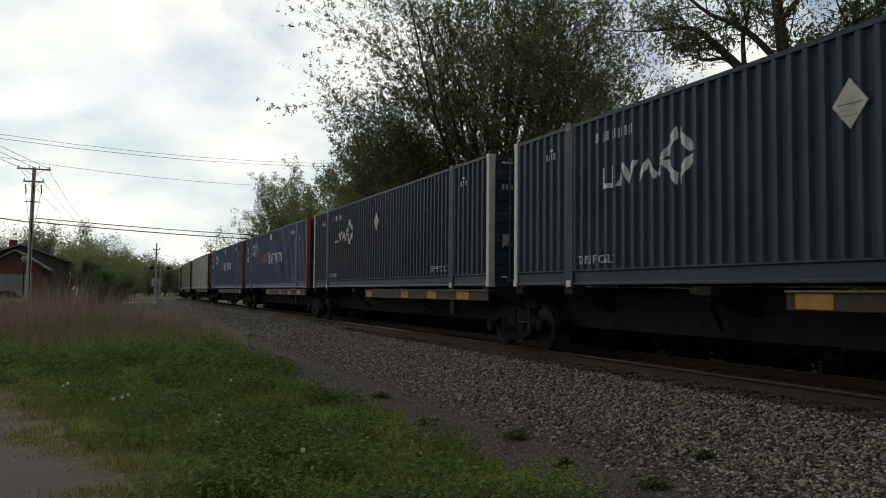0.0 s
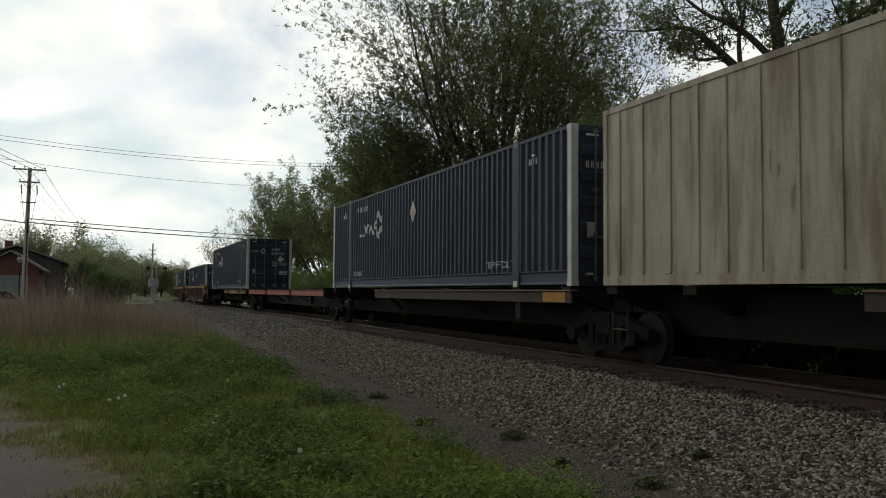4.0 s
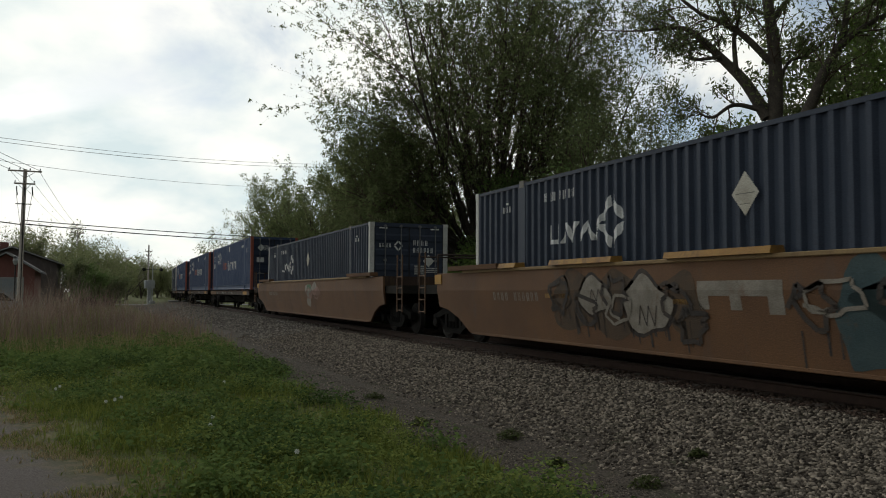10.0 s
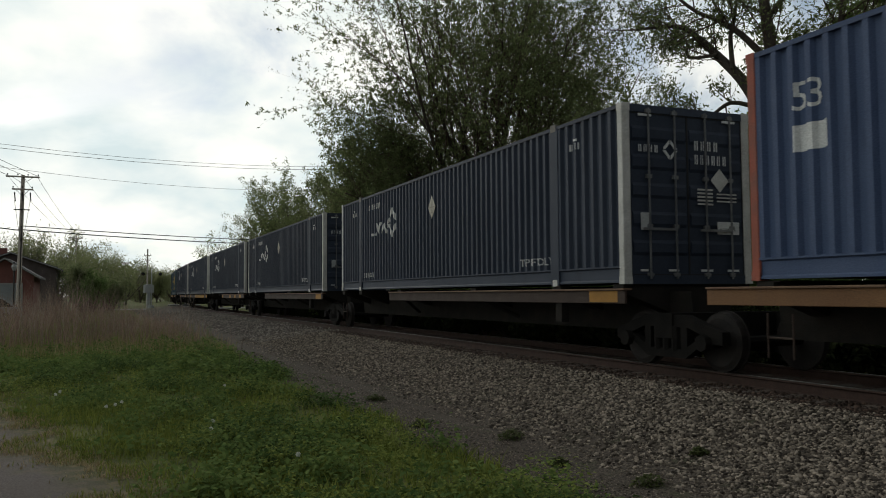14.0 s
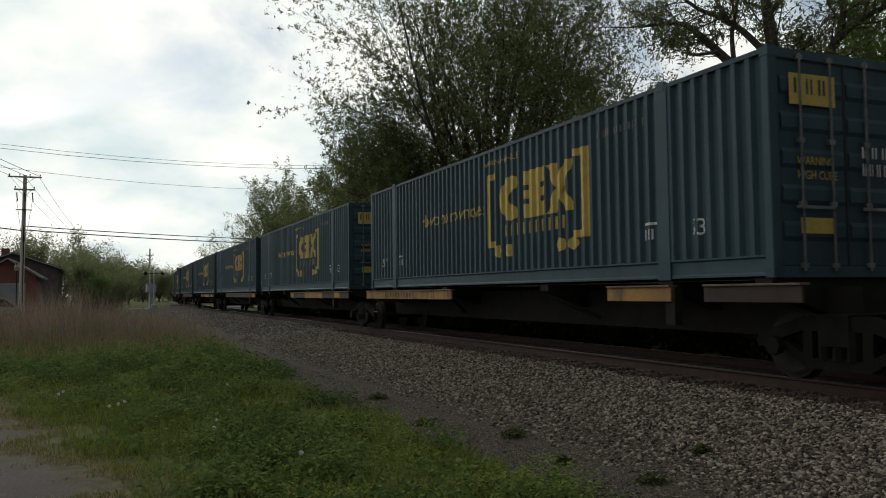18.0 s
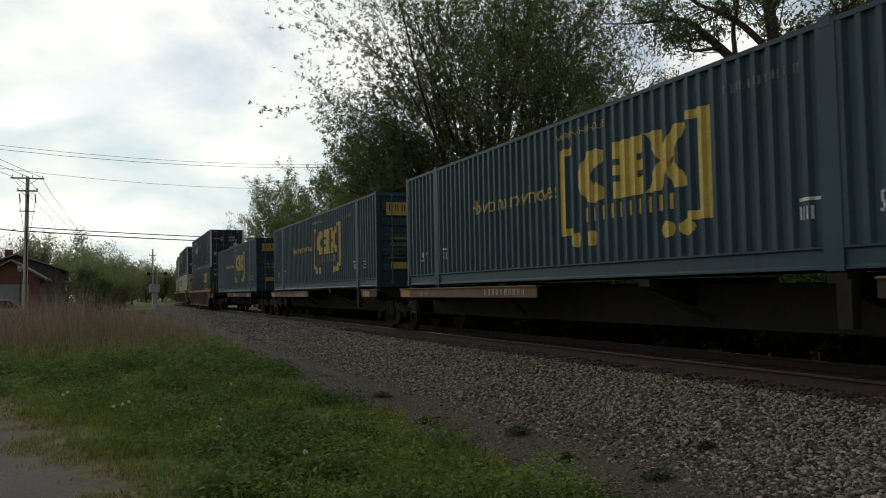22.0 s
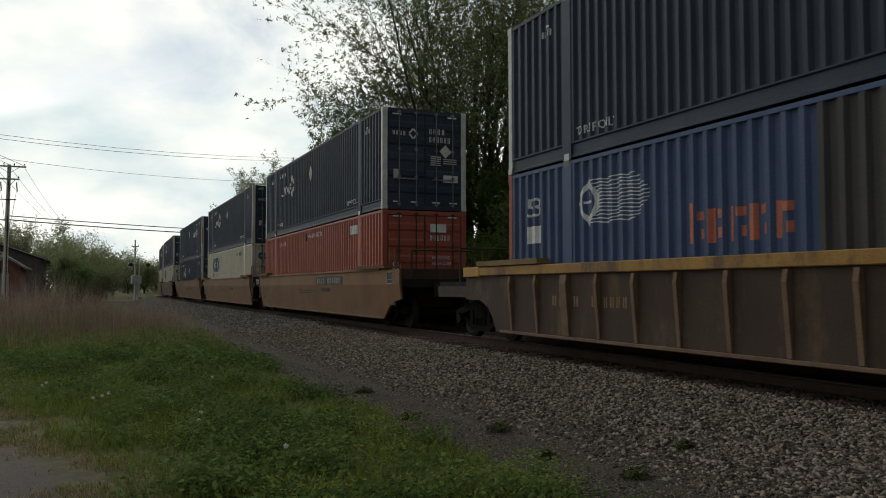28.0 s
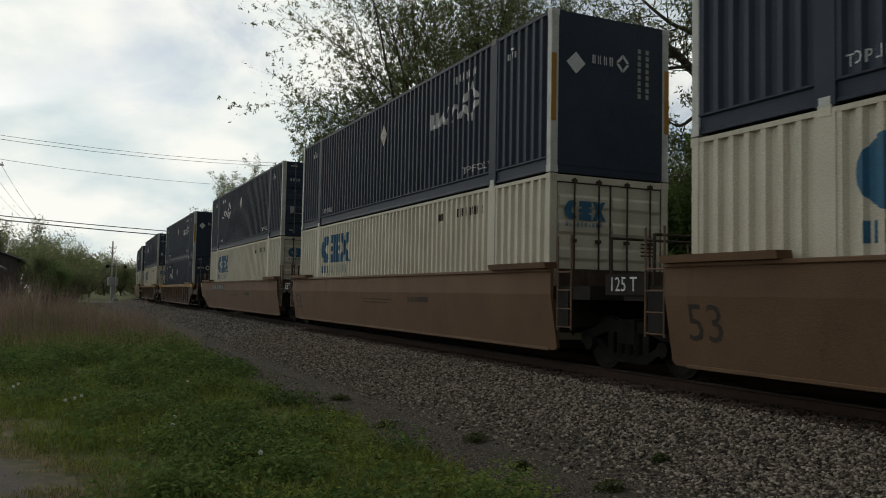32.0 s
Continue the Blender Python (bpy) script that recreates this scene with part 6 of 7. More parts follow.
def blue_marks(c, prof, painted_over=False):
    mk, f = M["mark_white"], front_place
    decal("length_mark", letters("53", 0.36, 0.70, 2.02, 0.9), mk, c, prof)
    decal("size_plate", flat_poly([rect(0.72, 1.22, 1.52, 1.84)]), mk, c, prof)
    decal("globe_mark", flat_poly([diamond(2.74, 2.12, 0.34, 0.43)]), mk, c, prof)
    decal("globe_core", flat_poly([disc(2.74, 2.12, 0.17, 0.24)]), M["blue"], c, [(u, d - 0.004) for u, d in prof])
    decal("globe_line", flat_poly([rect(2.72, 2.76, 1.92, 2.32), rect(2.62, 2.86, 2.10, 2.14)]), mk, c, [(u, d - 0.008) for u, d in prof])
    decal("wave_logo", flat_poly(stripes(3.06, 4.30, 1.74, 2.50, 13)), mk, c, prof)
    word = []
    for i in range(5):
        a = 5.2 + i * 0.38
        word += [rect(a, a + 0.10, 1.30, 1.30 + (0.46 if i else 0.56)), rect(a + 0.14, a + 0.27, 1.62, 1.74), rect(a + 0.20, a + 0.27, 1.36, 1.50)]
    decal("logo_word", flat_poly(word), M["mark_orange"], c, prof, "orange block lettering shapes")
    word = []
    for i in range(10):
        a = 7.3 + i * 0.375
        h = 0.60 if i == 0 else 0.48
        if i % 3 == 1:
            word += [rect(a + 0.08, a + 0.20, 1.24, 1.24 + h), rect(a, a + 0.30, 1.24 + h - 0.09, 1.24 + h + 0.004), rect(a + 0.03, a + 0.25, 1.23, 1.27)]
        elif i % 3 == 2:
            word += zigzag(a, a + 0.33, 1.24, 1.24 + h, 2, 0.09) + [rect(a + 0.08, a + 0.24, 1.38, 1.43)]
        else:
            word += [rect(a, a + 0.11, 1.24, 1.24 + h), rect(a + 0.13, a + 0.29, 1.24 + h - 0.08, 1.24 + h), rect(a + 0.19, a + 0.29, 1.24, 1.24 + h * 0.5), rect(a + 0.13, a + 0.29, 1.24 + h * 0.5, 1.24 + h * 0.62)]
    if painted_over:
        decal("dark_patch", flat_poly([rect(7.35, LEN - 2.3, 0.30, HIGH - 0.09)]), M["patch_dark"], c, prof, label="dull dark paint over half the side")
        return
    decal("logo_word", flat_poly(word), mk, c, prof, "white block lettering shapes")
    decal("sign_plate", flat_poly([rect(7.76, 8.22, 2.42, 2.72)]), mk, c, prof)
    decal("number_lettering", flat_poly(bars(12.9, 13.7, 2.42, 2.56, 9)), mk, c, prof)
    decal("length_mark", letters("53", 0.26, LEN - 1.5, 2.05, 0.9), mk, c, prof)
    decal("small_plate", flat_poly([rect(13.18, 13.40, 0.42, 0.48)]), mk, c, prof)
    for u in (0.42, 1.62):
        decal("door_logo", flat_poly([diamond(u + 0.12, 2.30, 0.18, 0.2)] + stripes(u + 0.22, u + 0.66, 2.16, 2.44, 5)), mk, c, place=f)
    decal("number_plate", flat_poly([rect(0.32, 0.72, 1.50, 1.76)]), mk, c, place=f)
    decal("number_lettering", flat_poly([rect(1.6, 1.98, 1.36 + 0.09 * i, 1.41 + 0.09 * i) for i in range(6)] + bars(2.05, 2.3, 1.9, 2.04, 3)), mk, c, place=f)
    decal("notice", flat_poly([rect(1.95, 2.28, 0.78, 0.96)]), M["mark_orange"], c, place=f)


def teal_marks(c, prof):
    mk, f = M["mark_yellow"], front_place
    decal("slogan", letters("How tomorrow moves", 0.34, 4.2, 1.52, 0.84), mk, c, prof, label="yellow slogan in slim letters")
    decal("logo_bracket", flat_poly(hook(8.05, 0.46, 0.92, 2.22, 0.22, 0.13, 1)), mk, c, prof, label="yellow bracket")
    decal("logo_bracket", flat_poly(hook(12.05, 0.52, 0.92, 2.22, 0.22, 0.13, -1)), mk, c, prof, label="yellow bracket")
    for piece in chunks(8.70, 1.29, 2.85, 0.92):
        decal("logo_shape", flat_poly(piece), mk, c, prof, label="bold yellow logo shape")
    decal("logo_line", flat_poly(bars(8.85, 11.4, 0.99, 1.23, 10, fill=0.6)), mk, c, prof)
    for u in (8.60, 9.06, 11.06, 11.52):
        decal("logo_dot", flat_poly([disc(u, 0.70, 0.16, 0.13)]), mk, c, prof)
    decal("number_lettering", flat_poly(bars(12.3, 13.65, 2.40, 2.52, 9)), M["mark_faint"], c, prof)
    decal("warning", letters("WARNING HIGH CUBE", 0.12, 8.0, 2.53, 0.9), M["mark_yellow"], c, prof)
    decal("length_mark", letters("53'", 0.24, LEN - 1.55, 0.62, 0.85), M["mark_white"], c, prof)
    decal("length_mark", letters("53'", 0.24, 1.0, 0.62, 0.85), M["mark_white"], c, prof)
    decal("small_sign", flat_poly(bars(2.42, 2.72, 0.62, 0.78, 2) + [rect(2.42, 2.74, 0.84, 0.88)]), M["mark_white"], c, prof)
    decal("small_sign", flat_poly(bars(13.52, 13.82, 0.62, 0.78, 2) + [rect(13.52, 13.84, 0.84, 0.88)]), M["mark_white"], c, prof)
    decal("door_plate", flat_poly([rect(0.32, 1.10, 2.18, 2.58)]), mk, c, place=f)
    decal("door_plate_lettering", flat_poly(bars(0.40, 1.02, 2.32, 2.52, 3, fill=0.6)), M["teal"], c, place=lambda u, z: (-HALF + u, -LEN / 2 - 0.016, z))
    decal("warning", letters("WARNING", 0.11, 0.42, 1.42, 0.85), mk, c, place=f)
    decal("warning", letters("HIGH CUBE", 0.11, 0.42, 1.24, 0.85), mk, c, place=f)
    decal("number_lettering", flat_poly(bars(1.55, 2.1, 1.55, 1.70, 3) + bars(1.55, 2.2, 1.32, 1.48, 5)), M["mark_white"], c, place=f)
    decal("notice", flat_poly([rect(0.45, 1.0, 0.55, 0.75)]), mk, c, place=f)


def cream_marks(c, prof):
    mk, f = M["mark_blue"], front_place
    for piece in chunks(2.50, 1.68, 2.8, 0.86):
        decal("logo_shape", flat_poly(piece), mk, c, prof, label="bold blue logo shape")
    decal("logo_line", flat_poly(bars(2.58, 5.15, 1.36, 1.60, 10, fill=0.6)), mk, c, prof)
    decal("number_lettering", flat_poly(bars(12.3, 13.7, 2.40, 2.58, 8)), M["mark_dark"], c, prof)
    decal("small_plate", flat_poly([rect(11.5, 11.75, 2.38, 2.54)]), M["mark_dark"], c, prof)
    for piece in chunks(0.30, 2.10, 0.86, 0.34):
        decal("door_logo", flat_poly(piece), mk, c, place=f)
    decal("door_logo_line", flat_poly(bars(0.32, 1.12, 1.98, 2.06, 10)), mk, c, place=f)
    decal("data_panel", flat_poly([rect(1.95, 2.25, 1.5 + 0.07 * i, 1.53 + 0.07 * i) for i in range(4)]), M["rust"], c, place=f)


def red_marks(c, prof):
    mk, f = M["mark_white"], front_place
    decal("warning", letters("WARNING HIGH CUBE", 0.17, 7.75, 2.52, 0.8), mk, c, prof)
    decal("dark_patch", flat_poly([rect(7.33, 7.68, 2.44, 2.72)]), M["mark_dark"], c, prof)
    decal("number_plate", flat_poly([rect(13.0, 13.9, 2.35, 2.62)]), mk, c, prof)
    decal("number_lettering", flat_poly(bars(3.0, 4.2, 2.42, 2.58, 8)), mk, c, prof)
    decal("number_plate", flat_poly([rect(1.45, 1.95, 2.28, 2.52)]), mk, c, place=f)
    decal("number_lettering", flat_poly(bars(1.45, 2.1, 2.04, 2.20, 6)), mk, c, place=f)
    decal("length_mark", letters("53", 0.2, 0.28, 1.22), mk, c, place=f)
    decal("warning", letters("WARNING", 0.10, 1.5, 1.50, 0.85), mk, c, place=f)
    decal("warning", letters("HIGH CUBE", 0.10, 1.5, 1.34, 0.85), mk, c, place=f)
    decal("reflector", flat_poly([rect(0.3, 0.56, 2.70, 2.74), rect(2.0, 2.28, 2.70, 2.74)]), mk, c, place=f)


def green_marks(c, prof):
    mk, f = M["mark_yellow"], front_place
    for piece in chunks(11.25, 1.70, 2.65, 0.78):
        decal("logo_shape", flat_poly(piece), mk, c, prof, label="bold yellow logo shape")
    decal("logo_line", flat_poly(bars(11.3, 13.9, 1.36, 1.60, 10, fill=0.6)), mk, c, prof)
    decal("length_mark", letters("53", 0.24, LEN - 1.2, 2.0, 0.85), M["mark_white"], c, prof)
    decal("number_lettering", flat_poly(bars(0.45, 0.8, 2.32, 2.50, 4) + bars(0.95, 1.6, 2.33, 2.47, 6) + bars(0.6, 1.2, 2.06, 2.15, 6) + bars(0.6, 1.2, 1.84, 1.93, 6)), M["mark_worn"], c, prof)
    decal("door_logo", flat_poly(bars(0.30, 1.0, 2.18, 2.38, 3, fill=0.62)), mk, c, place=f)
    decal("number_lettering", flat_poly(bars(1.45, 1.85, 2.3, 2.44, 4) + bars(1.45, 2.1, 2.08, 2.2, 6)), M["mark_white"], c, place=f)
    decal("notice", flat_poly([rect(0.28, 0.52, 2.66, 2.70), rect(1.0, 1.2, 2.66, 2.70), rect(2.0, 2.28, 2.66, 2.7)]), M["mark_white"], c, place=f)


def make_reefer(kind, label, paint="white"):
    """A smooth-sided white box with riveted upright battens."""
    c = tagged(new(kind), label, "shipping container", "containers on the train")
    P, L = M[paint], LEN / 2
    for side in (-1, 1):
        xa, xb = sorted((side * HALF, side * (HALF - 0.03)))
        wall = part("side_panel", Shape().box(xa, xb, -L + 0.1, L - 0.1, 0.14, HIGH - 0.08), P, c)
        n = 26
        for i in range(n):
            y = -L + 0.45 + (LEN - 0.9) * i / (n - 1)
            w = 0.07 if i in (2, 3, n - 3, n - 4) else 0.022
            xa, xb = sorted((side * (HALF + 0.018), side * HALF))
            part("batten", Shape().box(xa, xb, y - w, y + w, 0.16, HIGH - 0.09, 0.006), P, wall)
        xa, xb = sorted((side * (HALF + 0.02), side * (HALF - 0.08)))
        part("top_rail", Shape().box(xa, xb, -L, L, HIGH - 0.09, HIGH), P, c)
        part("bottom_rail", Shape().box(xa, xb, -L, L, 0.0, 0.15), P, c)
        for y in (-1, 1):
            ya, yb = sorted((y * L, y * (L - 0.12)))
            part("corner_post", Shape().box(xa, xb, ya, yb, 0.15, HIGH - 0.09, 0.012), M["mark_dark"] if (y < 0 and side < 0 and kind.endswith("van")) else P, c)
    part("roof", Shape().box(-HALF + 0.02, HALF - 0.02, -L + 0.02, L - 0.02, HIGH - 0.03, HIGH - 0.004), P, c)
    part("floor", Shape().box(-HALF + 0.05, HALF - 0.05, -L + 0.05, L - 0.05, 0.02, 0.14), M["under"], c)
    part("end_wall", Shape().box(-HALF + 0.08, HALF - 0.08, L - 0.08, L - 0.03, 0.1, HIGH - 0.05), P, c)
    for k in (0, 1):
        x0 = -HALF + 0.09 + k * (HALF - 0.085)
        door = part("door", Shape().box(x0, x0 + HALF - 0.10, -L + 0.01, -L + 0.05, 0.15, HIGH - 0.10), M["van_door"], c, "rust-stained tan door")
        for z in (0.4, 0.95, 1.5, 2.1, 2.6):
            part("hinge", Shape().box(x0 + 0.02 if k == 0 else x0 + HALF - 0.36, x0 + 0.24 if k == 0 else x0 + HALF - 0.12, -L - 0.012, -L + 0.012, z, z + 0.07), M["mark_dark"], door)
        x = x0 + (HALF - 0.1) * 0.6
        part("lock_bar", Shape().rod((x, -L - 0.02, 0.1), (x, -L - 0.02, HIGH - 0.1), 0.02), M["rust_tan"], door, "rusty locking bar")
    def flat(u, z):
        return (-HALF - 0.004, LEN / 2 - u, z)
    k = random.Random(len(paint))
    for i in range(14):
        u, z, d = k.uniform(1.3, 5.4), k.uniform(0.6, 2.4), k.uniform(0.10, 0.45)
        decal("scuff", flat_poly([[(u, z), (u + 0.012, z), (u + 0.03, z + d), (u + 0.008, z + d)]]), M["mark_faint"], c, place=flat, label="thin dark scrape")
    rivets = [rect(u, u + 0.02, 0.06, 0.08) for u in np.arange(0.3, LEN - 0.3, 0.22)]
    tagged(decal("rivet_row", flat_poly(rivets), M["mark_faint"], c, place=lambda u, z: (-HALF - 0.024, LEN / 2 - u, z)), kind="stuff")
    decal("number_lettering", flat_poly(bars(7.9, 8.6, 2.55, 2.66, 6) + bars(8.05, 8.55, 2.42, 2.48, 7)), M["mark_faint"], c, place=flat)
    decal("worn_logo", flat_poly([q for q in lozenge_mark(8.34, 1.57, 0.30)]), M["mark_faint"], c, place=flat, label="faded diamond mark")
    decal("notice", flat_poly([rect(8.2, 8.65, 0.42, 0.66)]), M["mark_yellow"], c, place=flat)
    decal("notice", flat_poly([rect(11.2, 11.7, 0.55, 0.85), rect(11.9, 12.5, 0.55, 0.9)]), M["post_white"], c, place=flat)
    return c


# ---- the train: wagons ----


def make_bogie(parent, y, z=0.0):
    """A two-axle truck: side frames, bolster, springs, four wheels. z is measured from the rail top."""
    b = new("bogie")
    b.parent = parent
    b.location = (0, y, z)
    for side in (-1, 1):
        o = side * 1.0
        upper = [(-1.22, 0.40), (-1.22, 0.58), (-0.9, 0.66), (-0.45, 0.80), (0.45, 0.80), (0.9, 0.66), (1.22, 0.58), (1.22, 0.40), (1.02, 0.40), (0.95, 0.48), (0.5, 0.62), (-0.5, 0.62), (-0.95, 0.48), (-1.02, 0.40)]
        lower = [(-1.0, 0.50), (-0.80, 0.50), (-0.40, 0.30), (0.40, 0.30), (0.80, 0.50), (1.0, 0.50), (0.44, 0.17), (-0.44, 0.17)]
        frame_shape = Shape().prism(upper, "x", o - 0.07, o + 0.07).prism(lower, "x", o - 0.065, o + 0.065)
        for k in (-0.42, 0.42):
            frame_shape.box(o - 0.068, o + 0.068, k - 0.07, k + 0.07, 0.24, 0.68)
        part("side_frame", frame_shape, M["bogie"], b)
        sp = Shape()
        for k in (-0.2, 0.0, 0.2):
            sp.rod((o + side * 0.01, k, 0.28), (o + side * 0.01, k, 0.64), 0.085, n=8)
        part("spring", sp, M["bogie"], b)
        for k in (-0.89, 0.89):
            cap = Shape().rod((o + side * 0.07, k, 0.42), (o + side * 0.17, k, 0.42), 0.12, n=8)
            part("bearing_cap", cap, M["bogie"], b)
    part("bolster", Shape().box(-1.1, 1.1, -0.2, 0.2, 0.45, 0.82), M["bogie"], b)
    for k in (-0.89, 0.89):
        part("axle", Shape().rod((-0.9, k, 0.42), (0.9, k, 0.42), 0.08, n=8), M["bogie"], b)
        for side in (-1, 1):
            part("wheel", Shape().rod((side * 0.68, k, 0.42), (side * 0.70, k, 0.42), 0.45, n=24).rod((side * 0.70, k, 0.42), (side * 0.80, k, 0.42), 0.42, n=24).rod((side * 0.80, k, 0.42), (side * 0.83, k, 0.42), 0.40, 0.34, n=24), M["wheel_tread"], b)
    return b


SPINE_SPANS = {
    "patched": ([(7.2, 16.2, "deck")], [(7.35, 7.9), (10.6, 11.2), (12.6, 13.2), (14.5, 15.2)]),
    "brown": ([(5.0, 16.2, "deck")], [(15.2, 16.0)]),
    "yellow": ([(-0.2, 7.35, "deck"), (7.35, 13.95, "yellow"), (14.5, 15.6, "deck"), (15.6, 16.1, "yellow")], [(0.1, 0.7), (2.6, 3.3)]),
    "cream": ([(-0.8, 1.94, "tan"), (2.25, 16.0, "rust")], [(13.9, 15.2)]),
    "block": ([(7.2, 9.9, "deck"), (9.9, 12.7, "ochre"), (12.7, 16.2, "deck")], [(7.4, 7.9), (14.4, 15.1)]),
    "ochre": ([(-0.4, 6.2, "ochre"), (12.6, 14.2, "ochre"), (14.9, 16.6, "deck")], []),
    "lettered": ([(-0.5, 7.2, "rust_tan"), (14.6, 16.2, "deck")], [(-0.4, 0.3), (14.8, 15.5)]),
    "long": ([(4.8, 14.6, "deck")], [(7.9, 8.4), (13.2, 14.0)]),
    "empty": ([(-0.4, 4.6, "red"), (5.0, 10.4, "red"), (10.8, 16.4, "red")], []),
}
SPINE_WORDS = {
    "patched": "rusty spine wagon platform with small yellow patches on dark bogies", "brown": "rusty brown spine wagon platform on dark bogies", "yellow": "spine wagon platform with bright yellow edge plates on dark bogies",
    "cream": "spine wagon platform with worn tan edge plates on dark bogies", "empty": "empty spine wagon platform with faded red edge rails", "block": "spine wagon platform with an ochre block on its edge plate",
    "ochre": "spine wagon platform with ochre edge plates on dark bogies", "lettered": "spine wagon platform with a worn lettered tan edge plate", "long": "spine wagon platform with a long brown lettered edge plate",
}


def make_spine(length, kind, tail=False):
    """A spine wagon platform under one container: centre sill, cross arms, edge plates, hitch posts."""
    c = tagged(new("spine_wagon"), SPINE_WORDS[kind], "rail wagon", "wagons of the train")
    h = DECK_Z - RAIL_TOP
    half, L = length / 2, LEN / 2
    part("centre_sill", Shape().prism([(-0.34, h - 0.78), (0.34, h - 0.78), (0.40, h - 0.12), (-0.40, h - 0.12)], "y", -half + 0.2, half - 0.2), M["under"], c)
    for y in (L - 0.2, L - 2.1, 2.4, -2.4, -L + 2.1, -L + 0.2):
        part("cross_arm", Shape().prism([(-1.28, h - 0.14), (-0.4, h - 0.45), (0.4, h - 0.45), (1.28, h - 0.14), (1.28, h - 0.02), (-1.28, h - 0.02)], "y", y - 0.14, y + 0.14), M["under"], c)
    spans, patches = SPINE_SPANS[kind]
    for side in (-1, 1):
        for u0, u1, paint in spans:
            xa, xb = sorted((side * 1.33, side * 1.29))
            part("edge_plate", Shape().box(xa, xb, L - u1, L - u0, h - 0.31, h - 0.10, 0.006), M[paint], c)
            xa, xb = sorted((side * 1.36, side * 1.20))
            part("edge_rail", Shape().box(xa, xb, L - u1, L - u0, h - 0.10, h - 0.07, 0.006), M["rib"], c)
        part("hitch_post", Shape().box(*sorted((side * 1.30, side * 1.16)), -L + 1.9, -L + 2.1, h - 0.65, h - 0.1), M["under"], c)
        part("air_hose", Shape().rod((side * 0.5, -half + 0.1, h - 0.55), (side * 0.62, -half - 0.15, h - 0.95), 0.025), M["steel"], c)
        part("grab_iron", Shape().rod((side * 1.3, L - 0.25, h - 0.4), (side * 1.3, L - 0.25, h - 0.95), 0.015).rod((side * 1.3, L - 0.65, h - 0.4), (side * 1.3, L - 0.65, h - 0.95), 0.015).rod((side * 1.3, L - 0.25, h - 0.7), (side * 1.3, L - 0.65, h - 0.7), 0.015), M["deck"], c)
        part("side_brace", Shape().rod((side * 0.45, 3.0, h - 0.65), (side * 1.2, 2.4, h - 0.2), 0.04).rod((side * 0.45, -3.0, h - 0.65), (side * 1.2, -2.4, h - 0.2), 0.04), M["under"], c)
    part("pedestal", Shape().box(-1.25, 1.25, L - 0.42, L - 0.02, h - 0.02, h + 0.0), M["under"], c)
    part("pedestal", Shape().box(-1.25, 1.25, -L + 0.02, -L + 0.42, h - 0.02, h + 0.0), M["under"], c)

    def flat(u, z):
        return (-1.335, L - u, h + 0.06 + z)
    if kind in ("cream", "lettered", "long"):
        a = {"cream": 2.6, "lettered": 2.3, "long": 5.6}[kind]
        decal("wagon_number", flat_poly(bars(a + 2.6 + (3.6 if tail and kind == "cream" else 0), a + 4.5 + (3.6 if tail and kind == "cream" else 0), -0.32, -0.19, 10)), M["mark_worn"], c, place=flat)
        if kind != "cream" or not tail:
            decal("loading_notice", letters("2-28'/1-57'", 0.14, a if kind == "cream" else a + 3.2 if kind == "long" else a - 1.4, -0.32, 0.85), M["mark_worn"], c, place=flat)
        if kind == "cream":
            decal("loading_notice", letters("TWIN 28'-ALL PURPOSE", 0.14, 2.5 if tail else 8.2, -0.32, 0.9), M["mark_worn"], c, place=flat)
    elif kind in ("yellow", "ochre"):
        decal("length_mark", letters("53", 0.18, 11.6 if kind == "yellow" else 4.9, -0.34, 1.0), M["mark_dark"], c, place=flat)
        decal("wagon_number", flat_poly(bars(8.3, 10.0, -0.33, -0.20, 9) if kind == "yellow" else bars(1.4, 3.6, -0.33, -0.20, 10)), M["mark_dark"], c, place=flat)
    elif kind == "block":
        decal("wagon_number", flat_poly(bars(8.6, 10.2, -0.31, -0.21, 10)), M["mark_faint"], c, place=flat)
    if patches:
        for p, q in patches:
            decal("reflector", flat_poly([rect(p, q, -0.35, -0.17)]), M["amber"], c, place=flat, label="dull yellow patch")
    make_bogie(c, -half)
    if tail:
        make_bogie(c, half)
    return c


